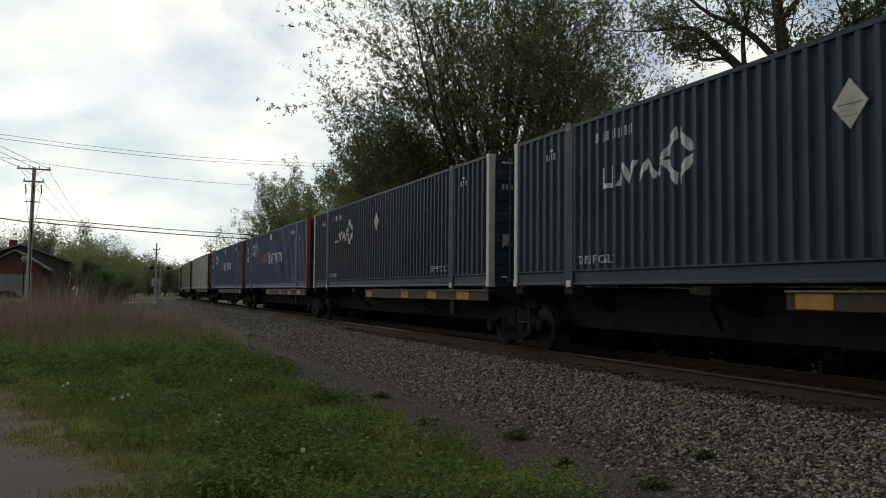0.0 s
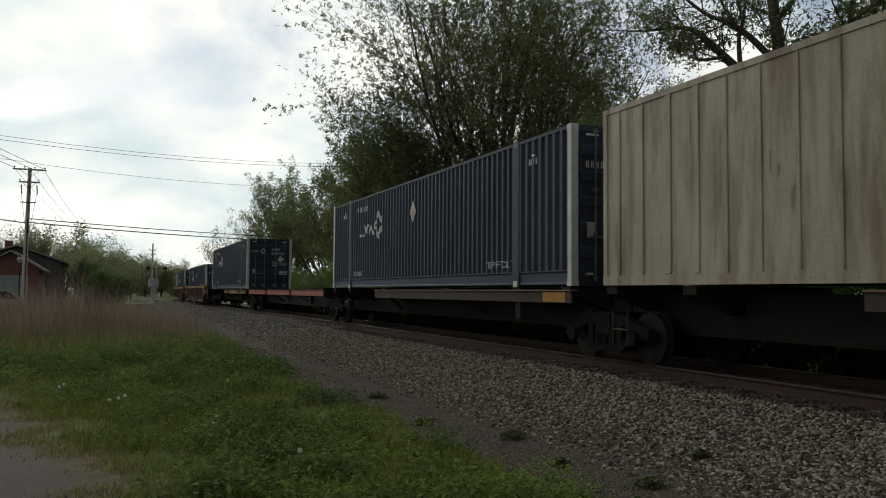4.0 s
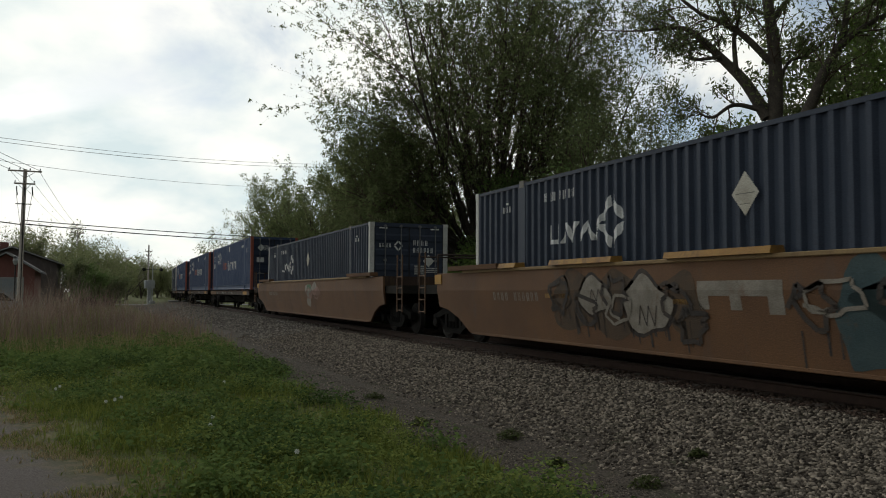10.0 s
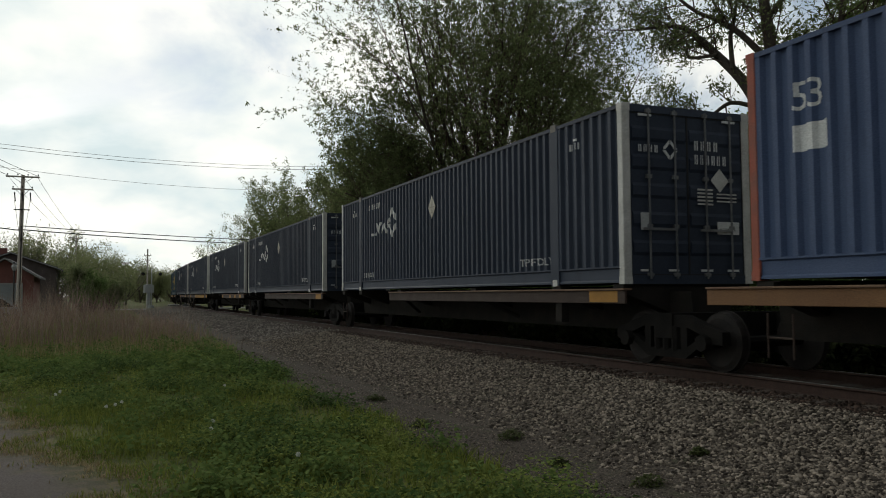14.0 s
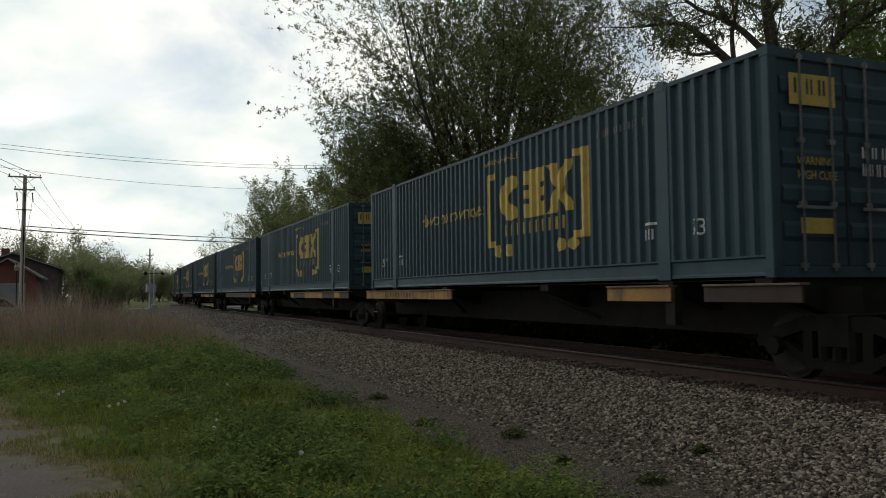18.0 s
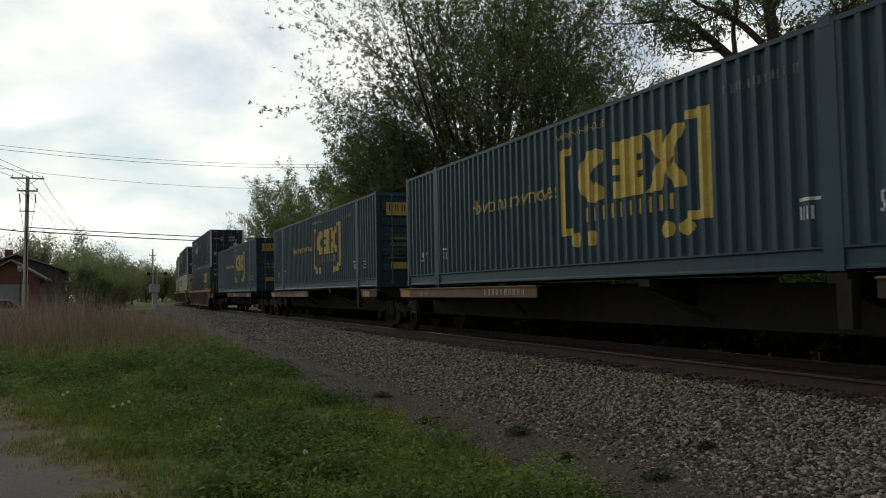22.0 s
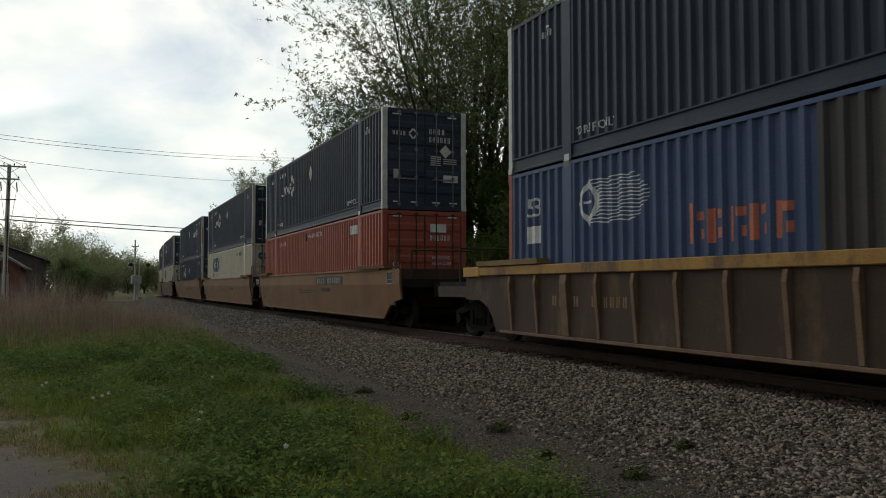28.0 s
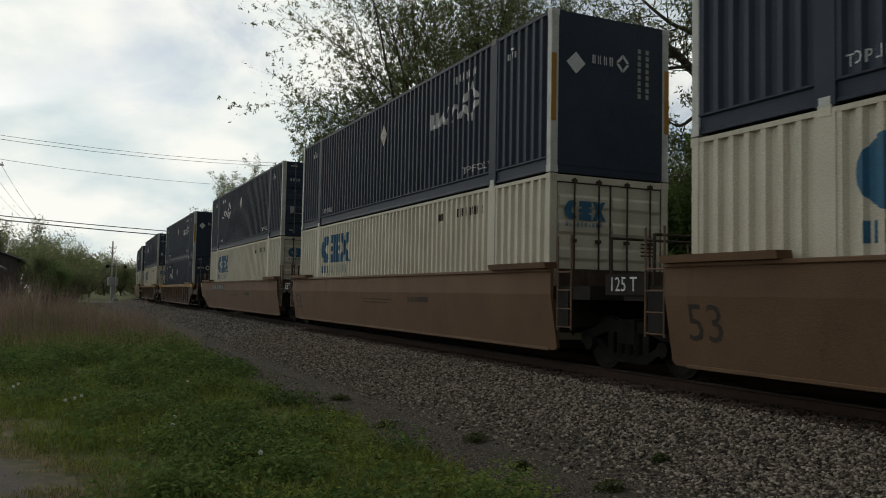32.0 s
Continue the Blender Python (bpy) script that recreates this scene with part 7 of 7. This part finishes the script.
def make_well(ribbed, paint, length, rear="open", front="open", label="", rail="yellow", graffiti=0, capacity=False):
    """A well wagon: side walls, floor, end platforms over the bogies, ladders and rails. An end is open (slanting up over its own bogie) or joined."""
    c = tagged(new("well_wagon"), label, "rail wagon", "wagons of the train")
    P, L, half = M[paint], LEN / 2, length / 2
    z0, z1 = 0.25, DECK_Z - RAIL_TOP + (0.25 if ribbed else 0.34)
    ends = {1: rear, -1: front}
    crease, tuck = z1 - 0.42, 0.15

    def inset(z):
        """How far the lower panel leans in at height z."""
        return 0.0 if ribbed else tuck * min(max((crease - z) / (crease - z0), 0.0), 1.0)
    for side in (-1, 1):
        o = side * 1.44
        low, ext = [], {}
        for y in (-1, 1):
            if ribbed:
                q = [(y * (L + 0.3), crease), (y * (L + 0.3), z0 + 0.1), (y * (L + 0.25), z0)]
            elif ends[y] == "open":
                q = [(y * (L + 1.80), crease), (y * (L + 1.78), z1 - 0.80), (y * (L + 1.30), z1 - 0.86), (y * (L + 0.75), z1 - 1.04), (y * (L + 0.35), z0 + 0.08), (y * (L + 0.2), z0)]
            else:
                q = [(y * (L + 0.32), crease), (y * (L + 0.32), z0 + 0.05), (y * (L + 0.25), z0)]
            ext[y] = q[0][0]
            low += q if y < 0 else q[::-1]
        wall = part("side_wall", Shape().box(o - 0.03, o + 0.03, ext[-1], ext[1], crease, z1 - 0.02), P, c)
        sh, n = Shape(), len(low)
        vs = [(o + w - side * inset(z), y, z) for w in (-0.03, 0.03) for y, z in low]
        sh.add(vs, [tuple(range(n))[::-1], tuple(range(n, 2 * n))] + [(i, (i + 1) % n, n + (i + 1) % n, n + i) for i in range(n)])
        part("lower_panel", sh, P, wall)
        xa, xb = sorted((o + side * 0.10, o - side * 0.06))
        if ribbed:
            part("top_chord", Shape().box(xa, xb, -L - 0.85, L + 0.85, z1 - 0.17, z1, 0.012), M[rail], wall)
        else:
            part("top_chord", Shape().box(o - 0.06, o + 0.06, -L - 0.3, L + 0.3, z1 - 0.04, z1 + 0.02, 0.01), M[rail], wall)
        part("bottom_chord", Shape().box(*(sorted((o + side * 0.055, o - side * 0.04)) if ribbed else sorted((o - side * tuck - 0.04, o - side * tuck + 0.04))), -L - 0.05, L + 0.05, z0 - 0.02, z0 + 0.035, 0.008), M["rib"] if ribbed else P, wall)
        if ribbed:
            n = 17
            for i in range(n):
                y = -L + 0.45 + (LEN - 0.9) * i / (n - 1)
                w = 0.10 if i in (2, n - 3) else 0.036
                sec = [(o + side * 0.03, z0 + 0.05), (o + side * 0.06, z0 + 0.05), (o + side * 0.13, z1 - 0.34), (o + side * 0.10, z1 - 0.19), (o + side * 0.03, z1 - 0.19)]
                part("rib", Shape().prism(sec, "y", y - w, y + w), M["rib"], wall)
        for y in (-1, 1):
            ya, yb = sorted((y * (L + 0.9), y * (L - 1.55)) if ends[y] == "open" or ribbed else (y * (L + 0.3), y * (L - 1.7)))
            part("guide_pad", Shape().prism([(o + side * 0.13, z1 + 0.02), (o + side * 0.15, z1 + 0.12), (o - side * 0.10, z1 + 0.125), (o - side * 0.12, z1 + 0.02)], "y", ya, yb), M["rail_tan"] if ribbed else P, c)
            if ribbed:
                arch = [(y * (L + 0.3), z1 - 0.19), (y * (L + 1.60), z1 - 0.19), (y * (L + 1.60), z1 - 0.66), (y * (L + 0.95), z1 - 0.67), (y * (L + 0.60), z1 - 0.80), (y * (L + 0.38), z1 - 1.02), (y * (L + 0.3), z0 + 0.1)]
                part("end_shoulder", Shape().prism(arch, "x", o - 0.03, o + 0.03), P, c)
                part("end_cap", Shape().box(xa, xb, *sorted((y * (L + 0.87), y * (L + 1.62))), z1 - 0.19, z1 + 0.01, 0.01), M["yellow"], c, "worn yellow cap plate")
                part("step_sill", Shape().box(*sorted((o, o - side * 0.14)), *sorted((y * (L + 1.62), y * (half - 0.35))), z1 - 0.62, z1 - 0.38), M["deck"], c)
            if (y < 0) == (side < 0) or not ribbed:
                lad = Shape()
                yl = y * (half - 0.55) if ends[y] == "open" else y * (L + 0.62)
                for q in (-0.2, 0.2):
                    lad.rod((o - side * 0.05, yl + q, z1 - 1.0), (o - side * 0.05, yl + q, z1 + 0.55), 0.018)
                for k in range(4):
                    lad.rod((o - side * 0.05, yl - 0.2, z1 - 0.95 + 0.3 * k), (o - side * 0.05, yl + 0.2, z1 - 0.95 + 0.3 * k), 0.014)
                part("ladder", lad, M["rib"], c)
    part("well_floor", Shape().box(-1.25, 1.25, -L - 0.1, L + 0.1, z0 + 0.02, WELL_Z - RAIL_TOP), M["under"], c)
    for y in (-1, 1):
        ya, yb = sorted((y * (L + 0.25), y * (half - 0.3)))
        part("end_platform", Shape().box(-1.38, 1.38, ya, yb, z1 - 0.5, z1 - 0.28), M["under"], c)
        part("end_sill", Shape().box(-0.3, 0.3, *sorted((y * (half - 0.3), y * (half + 0.05))), z1 - 0.75, z1 - 0.4), M["under"], c)
        part("end_plate", Shape().box(-1.3, 1.3, *sorted((y * (L + 0.3), y * (L + 0.36))), z0 + 0.3, z1 + 0.02), M["rust"], c)
        part("hand_rail", Shape().rod((-0.9, y * (half - 0.4), z1 - 0.3), (-0.9, y * (half - 0.4), z1 + 0.5), 0.028).rod((0.9, y * (half - 0.4), z1 - 0.3), (0.9, y * (half - 0.4), z1 + 0.5), 0.028).rod((-0.9, y * (half - 0.4), z1 + 0.5), (0.9, y * (half - 0.4), z1 + 0.5), 0.022), M["deck"], c)
    if ribbed:
        part("brake_wheel", Shape().rod((-0.55, -half + 0.5, z1 - 0.02), (-0.55, -half + 0.53, z1 - 0.02), 0.17, n=14), M["red"], c)
    def flat(u, z):
        return (-1.475 + inset(z1 + z), L - u, z1 + z)

    def over(u, z):
        return (-1.479 + inset(z1 + z), L - u, z1 + z)
    if ribbed:
        decal("wagon_number", flat_poly(bars(1.9, 2.8, -0.72, -0.55, 4) + bars(3.1, 4.1, -0.72, -0.55, 6)), M["rail_tan"], c, place=flat)
        decal("rail_lettering", flat_poly(bars(9.3, 10.9, -0.14, -0.06, 10)), M["rust"], c, place=lambda u, z: (-1.545, L - u, z1 + z))
    else:
        if not graffiti:
            if "open" in (rear, front):
                a = 2.1 if rear == "open" else 9.7 if paint == "tan" else 7.6
                decal("wagon_number_plate", flat_poly([rect(a, a + 3.2, -0.41, -0.14)]), M["mark_dark"], c, place=flat)
                decal("wagon_number", flat_poly(bars(a + 0.15, a + 1.15, -0.37, -0.18, 4) + bars(a + 1.45, a + 3.05, -0.37, -0.18, 6)), M["mark_worn"], c, place=over)
            decal("length_mark", letters("53", 0.50, 0.05, -1.0, 1.0), M["mark_dark"], c, place=flat)
            decal("worn_lettering", flat_poly([rect(7.0, 9.2, -0.62, -0.59), rect(7.0, 8.8, -0.70, -0.67), rect(10.2, 11.4, -0.64, -0.52)]), M["rust"], c, place=flat)
        else:
            decal("wagon_number", flat_poly(bars(1.2, 1.9, -0.62, -0.46, 4) + bars(2.1, 3.1, -0.62, -0.46, 6)), M["spray_white"], c, place=flat)
            for u0, u1 in ((1.6, 2.3), (3.6, 5.5), (6.8, 8.8), (10.4, 12.6)) if graffiti == 1 else ():
                part("guide_pad", Shape().prism([(-1.57, z1 + 0.02), (-1.54, z1 + 0.11), (-1.34, z1 + 0.12), (-1.32, z1 + 0.02)], "y", L - u1, L - u0), M["ochre"], c)
        for y in (-1, 1):
            if ends[y] == "joined":
                part("end_box", Shape().box(-1.40, 1.40, *sorted((y * (L + 0.4), y * (L + 0.75))), z1 - 0.95, z1 - 0.35), M["under"], c)
        if front == "open" and not graffiti:
            a, b = LEN + 0.85, LEN + 1.30
            lines = [rect(a, b, -0.40, -0.385), rect(a, b, -0.095, -0.08), rect(a, a + 0.015, -0.40, -0.08), rect(b - 0.015, b, -0.40, -0.08), rect(a, b, -0.30, -0.29), rect(a + 0.25, a + 0.262, -0.29, -0.09)]
            decal("data_plate", flat_poly([rect(a, b, -0.40, -0.08)]), M["mark_dark"], c, place=flat)
            decal("data_lines", flat_poly(lines), M["mark_worn"], c, place=over, label="white outlined boxes")
        if rear == "open":
            part("reflector_plate", Shape().box(-1.49, -1.47, L + 1.52, L + 1.90, z1 - 0.27, z1 - 0.05), M["yellow"], c, "yellow plate")
        if rear == "joined":
            board = part("capacity_board", Shape().box(-1.40, -1.36, L + 0.75, L + 1.75, z1 - 0.42, z1 - 0.10), M["under"], c)
            decal("capacity_mark", letters("125 T", 0.22, -1.65, -0.36, 0.9), M["mark_white"], board, place=lambda u, z: (-1.405, L - u, z1 + z))
    def blot(u, z, ru, rz, seed, n=26):
        k = random.Random(seed)
        w1, w2, w3 = k.uniform(0, 6), k.uniform(0, 6), k.uniform(0, 6)
        return [(u + ru * math.cos(a) * (1 + 0.18 * math.sin(2 * a + w1) + 0.10 * math.sin(5 * a + w2)), z + rz * math.sin(a) * (1 + 0.2 * math.sin(3 * a + w3))) for a in [2 * math.pi * i / n for i in range(n)]]

    def ring(poly, t=0.06):
        """An outline stroke round a blot."""
        cu, cz = sum(p[0] for p in poly) / len(poly), sum(p[1] for p in poly) / len(poly)
        out = [(cu + (p[0] - cu) * (1 + t / 0.4), cz + (p[1] - cz) * (1 + t / 0.4)) for p in poly]
        return [[poly[i], poly[(i + 1) % len(poly)], out[(i + 1) % len(poly)], out[i]] for i in range(len(poly))]

    def spray(polys, paint, place, label):
        bm = flat_poly(polys)
        geom = bm.verts[:] + bm.edges[:] + bm.faces[:]
        bmesh.ops.bisect_plane(bm, geom=geom, plane_co=(0, crease - z1, 0), plane_no=(0, 1, 0))
        decal("spray_paint", bm, M[paint], c, place=place, label=label)
    def scrawl(u, z, ru, rz, seed, t=0.035, n=16):
        """A wandering painted stroke, as a chain of short pieces."""
        k = random.Random(seed)
        pts, a = [], k.uniform(0, 6)
        for i in range(n):
            a += k.uniform(0.15, 0.85)
            r = 0.45 + 0.55 * k.random()
            pts.append((u + ru * r * math.cos(a), max(z + rz * r * math.sin(a), -1.15)))
        out = []
        for (ax, az), (bx, bz) in zip(pts, pts[1:]):
            d = math.hypot(bx - ax, bz - az) + 1e-6
            nx, nz = -(bz - az) / d * t, (bx - ax) / d * t
            out.append([(ax - nx, az - nz), (bx - nx, bz - nz), (bx + nx, bz + nz), (ax + nx, az + nz)])
        return out

    def runs(u0, u1, z, seed, n=9):
        """Drips below a painted shape."""
        k = random.Random(seed)
        out = []
        for i in range(n):
            u, w = k.uniform(u0, u1), k.uniform(0.012, 0.03)
            out.append(rect(u - w, u + w, z - k.uniform(0.12, 0.45), z))
        return out
    third = lambda u, z: (-1.487 + inset(z1 + z), L - u, z1 + z)
    if graffiti == 1:
        spray([q for i, (u, z) in enumerate(((3.8, -0.55), (4.6, -0.7), (5.5, -0.5), (6.9, -0.6), (7.2, -0.9), (9.3, -0.6), (10.6, -0.5))) for q in scrawl(u, z, 0.42, 0.34, 40 + i)], "spray_black", third, "black spray scribble")
        spray(runs(3.7, 5.2, -0.75, 51) + runs(5.6, 7.2, -0.85, 52, 12) + runs(9.0, 11.8, -0.9, 53), "spray_black", flat, "dark drips of spray paint")
        spray([q for i, (u, z) in enumerate(((5.6, -0.72), (9.6, -0.5), (12.6, -0.5))) for q in scrawl(u, z, 0.5, 0.3, 60 + i, 0.025)], "spray_white", third, "pale spray scribble")
        b1, b2 = blot(4.9, -0.52, 0.40, 0.30, 3), blot(6.25, -0.66, 0.50, 0.42, 4)
        b3 = blot(3.85, -0.45, 0.30, 0.24, 5)
        spray([blot(10.1, -0.75, 0.55, 0.62, 6), blot(10.9, -0.55, 0.9, 0.30, 8), blot(11.7, -0.80, 0.45, 0.60, 7), blot(12.9, -0.7, 0.5, 0.5, 9)], "spray_teal", flat, "faded blue-grey spray paint")
        spray([blot(4.3, -0.62, 0.75, 0.50, 31), blot(5.6, -0.66, 0.75, 0.52, 32), blot(7.0, -0.62, 0.5, 0.45, 33)], "spray_murk", flat, "murky dark spray ground")
        spray(ring(b1) + ring(b2) + ring(b3), "spray_black", flat, "black spray outline")
        spray([b1, b2], "spray_white", over, "pale spray-painted shape")
        spray([rect(7.4, 8.9, -0.50, -0.30), rect(7.4, 7.6, -0.68, -0.50), rect(8.0, 8.2, -0.68, -0.50), rect(8.65, 8.9, -0.72, -0.50)], "spray_white", flat, "pale spray-painted block")
        spray(zigzag(6.0, 6.5, -0.95, -0.65, 5, 0.025) + zigzag(4.75, 5.15, -0.6, -0.4, 4, 0.02), "spray_black", lambda u, z: (-1.483 + inset(z1 + z), L - u, z1 + z), "thin black scrawl")
        spray([rect(3.3, 4.1, -0.56, -0.48), rect(6.6, 7.2, -0.62, -0.55)], "ochre", flat, "yellow spray stroke")
    elif graffiti == 2:
        spray([q for i, (u, z) in enumerate(((9.0, -0.5), (10.2, -0.55))) for q in scrawl(u, z, 0.5, 0.22, 80 + i, 0.022)], "spray_pink", third, "faint pink scribble")
        spray([blot(8.75, -0.38, 0.28, 0.22, 11), blot(9.3, -0.42, 0.22, 0.2, 12), blot(9.9, -0.3, 0.35, 0.2, 13), blot(8.9, -0.8, 0.3, 0.25, 14)], "spray_white", flat, "pale washed-out spray paint")
        spray([rect(8.8, 9.4, -0.36, -0.18)], "spray_green", over, "green spray patch")
        spray([blot(9.8, -0.48, 0.45, 0.10, 15), blot(10.4, -0.45, 0.35, 0.16, 16), blot(9.25, -0.6, 0.2, 0.12, 17)], "spray_pink", over, "faded pink spray paint")
    make_bogie(c, half if rear == "joined" else half - 1.75)
    if front == "open":
        make_bogie(c, -half + 1.75)
    return c


M["patch_dark"] = surface("dull_dark_paint", (0.040, 0.036, 0.036), (0.055, 0.048, 0.045), 1.2, 0.7, bump=0.05, stain=(0.08, 0.07, 0.06), stain_amount=0.3, streak=0.3)
M["spray_murk"] = surface("spray_murk", (0.060, 0.042, 0.028), (0.085, 0.052, 0.030), 3, 0.8, stain=(0.13, 0.065, 0.03), stain_amount=0.5)
M["spray_teal"] = surface("spray_teal", (0.032, 0.056, 0.060), (0.050, 0.074, 0.074), 3, 0.8, stain=(0.13, 0.06, 0.03), stain_amount=0.4)

BOX = {}
for key, args, marks in (
        ("navy", ("container", "navy blue corrugated steel container with white corner posts", "navy", "post_white", 0.25), lambda c, p: navy_marks(c, p, False)),
        ("navy_low", ("container", "navy blue corrugated steel container with a low white placard", "navy", "post_white", 0.25), lambda c, p: navy_marks(c, p, False, 1.70)),
        ("navy_bare", ("container", "navy blue corrugated steel container with no placard", "navy", "post_white", 0.25), lambda c, p: navy_marks(c, p, False, 0)),
        ("nose", ("container", "navy blue corrugated container with a plain nose end and pale posts", "navy", "post_white", 0.25, True), lambda c, p: navy_marks(c, p, True)),
        ("blue", ("container", "bright blue corrugated container with orange corner posts", "blue", "post_orange", 0.27), blue_marks),
        ("blue_patched", ("container", "blue corrugated container with half its side painted dark", "blue", "post_orange", 0.27), lambda c, p: blue_marks(c, p, True)),
        ("teal", ("container", "dark blue-green corrugated container with yellow markings", "teal", "teal", 0.26), teal_marks),
        ("cream", ("container", "cream white corrugated container with rust streaks", "cream", "cream", 0.25, False, "rust"), cream_marks),
        ("red", ("container", "faded red corrugated steel container", "red", "red", 0.26, False, "rust"), red_marks),
        ("green", ("container", "dark green corrugated container with yellow markings", "green", "green", 0.26), green_marks)):
    ob, pr = make_box(*args)
    marks(ob, pr)
    BOX[key] = ob
BOX["white"] = make_reefer("container_van", "stained white smooth-sided container with riveted battens")
BOX["worn"] = make_reefer("container_van", "yellowed and streaked white smooth-sided container", "white_worn")

# what rides where: rear end of the container at the start, kind below, kind above, wagon
TRAIN = [
    (14.75, "navy", "", "patched_spine"), (32.08, "navy", "", "patched_spine"), (49.48, "blue", "", "patched_spine"), (66.9, "blue", "", "brown_spine"), (85.67, "white", "", "brown_spine"), (104.39, "worn", "", "brown_spine"),
    (121.56, "navy", "", "brown_spine"), (139.2, "", "", "empty_spine"), (156.78, "navy_bare", "", "block_tail_spine"), (177.94, "navy", "", "ribbed"), (201.52, "navy_low", "", "ribbed"), (225.11, "navy_low", "", "ribbed"),
    (248.73, "navy", "", "sprayed"), (272.51, "navy", "", "smooth_rust"), (293.75, "blue", "", "cream_spine"), (312.54, "blue", "", "cream_tail_spine"), (333.36, "blue", "", "cream_spine"), (352.22, "navy", "", "brown_spine"),
    (370.89, "navy", "", "brown_spine"), (388.35, "navy", "", "patched_spine"), (405.79, "navy", "", "yellow_spine"), (423.23, "navy", "", "patched_spine"), (441.87, "teal", "", "ochre_spine"), (460.46, "teal", "", "block_spine"),
    (478.05, "teal", "", "brown_spine"), (495.38, "teal", "", "block_spine"), (512.76, "teal", "", "brown_spine"), (531.41, "teal", "", "lettered_spine"), (550.24, "teal", "", "lettered_tail_spine"), (571.31, "teal", "", "long_tail_spine"),
    (592.46, "green", "navy", "ribbed"), (615.94, "cream", "navy", "ribbed_plain"), (639.49, "cream", "navy", "ribbed_plain"), (663.10, "blue_patched", "nose", "ribbed"), (686.71, "red", "navy", "smooth"), (706.18, "cream", "navy", "smooth_mid"),
    (725.72, "navy", "nose", "smooth_end"), (749.52, "cream", "navy", "brown"), (769.17, "cream", "nose", "brown_mid"), (788.26, "cream", "navy", "brown_end"), (811.18, "navy", "nose", "ribbed"), (834.6, "cream", "navy", "ribbed"),
    (858.1, "cream", "navy", "smooth"), (877.6, "navy", "navy", "smooth_mid"), (897.1, "cream", "navy", "smooth_end"),
]
WAGON = {w: make_spine(17.5, w.split("_")[0], "_tail" in w) for w in sorted({q[3] for q in TRAIN if q[3].endswith("_spine")})}
WAGON.update({
    "ribbed": make_well(True, "rust", 23.2, label="rust-brown ribbed well wagon with an ochre top rail", rail="ochre"),
    "ribbed_plain": make_well(True, "rust", 23.2, label="rust-brown ribbed well wagon with a dusty tan top rail", rail="rail_tan"),
    "sprayed": make_well(False, "orange_rust", 23.2, label="orange rusty well wagon covered in faded spray paint", rail="rail_tan", graffiti=1),
    "smooth_rust": make_well(False, "orange_rust", 23.2, label="orange rusty smooth-sided well wagon", rail="rail_tan", graffiti=2),
    "smooth": make_well(False, "tan", 19.4, "joined", "open", "faded tan smooth-sided well wagon of a joined set", "tan"),
    "smooth_mid": make_well(False, "tan", 19.4, "joined", "joined", "faded tan smooth-sided well wagon of a joined set", "tan"),
    "smooth_end": make_well(False, "tan", 19.4, "open", "joined", "faded tan smooth-sided well wagon of a joined set", "tan"),
    "brown": make_well(False, "rust_tan", 19.4, "joined", "open", "brown smooth-sided well wagon of a joined set", "rust_tan"),
    "brown_mid": make_well(False, "rust_tan", 19.4, "joined", "joined", "brown smooth-sided well wagon of a joined set", "rust_tan"),
    "brown_end": make_well(False, "rust_tan", 19.4, "open", "joined", "brown smooth-sided well wagon of a joined set", "rust_tan"),
})
RIDERS, used = [], set()


def take(table, key):
    """The model itself the first time, then copies of it."""
    if key in used:
        return copy_thing(table[key], Matrix())
    used.add(key)
    return table[key]


for rear, low, high, wagon in TRAIN:
    mid = rear - LEN / 2
    RIDERS.append((take(WAGON, wagon), mid, RAIL_TOP))
    spine = wagon.endswith("_spine")
    z = DECK_Z if spine else WELL_Z
    if low:
        RIDERS.append((take(BOX, low), mid, z))
    if high:
        RIDERS.append((take(BOX, high), mid, z + HIGH + 0.02))


def run(t):
    """Metres that the train has gone after t seconds."""
    u = t / 10
    return 23.234 * t + 10 * (0.04911 * u ** 2 - 0.03901 * u ** 3 + 0.00507 * u ** 4)


def motions():
    for ob, s, z in RIDERS:
        walk(ob, [(t, on_track(s - run(t), z)) for t in range(0, 33)])


motions()
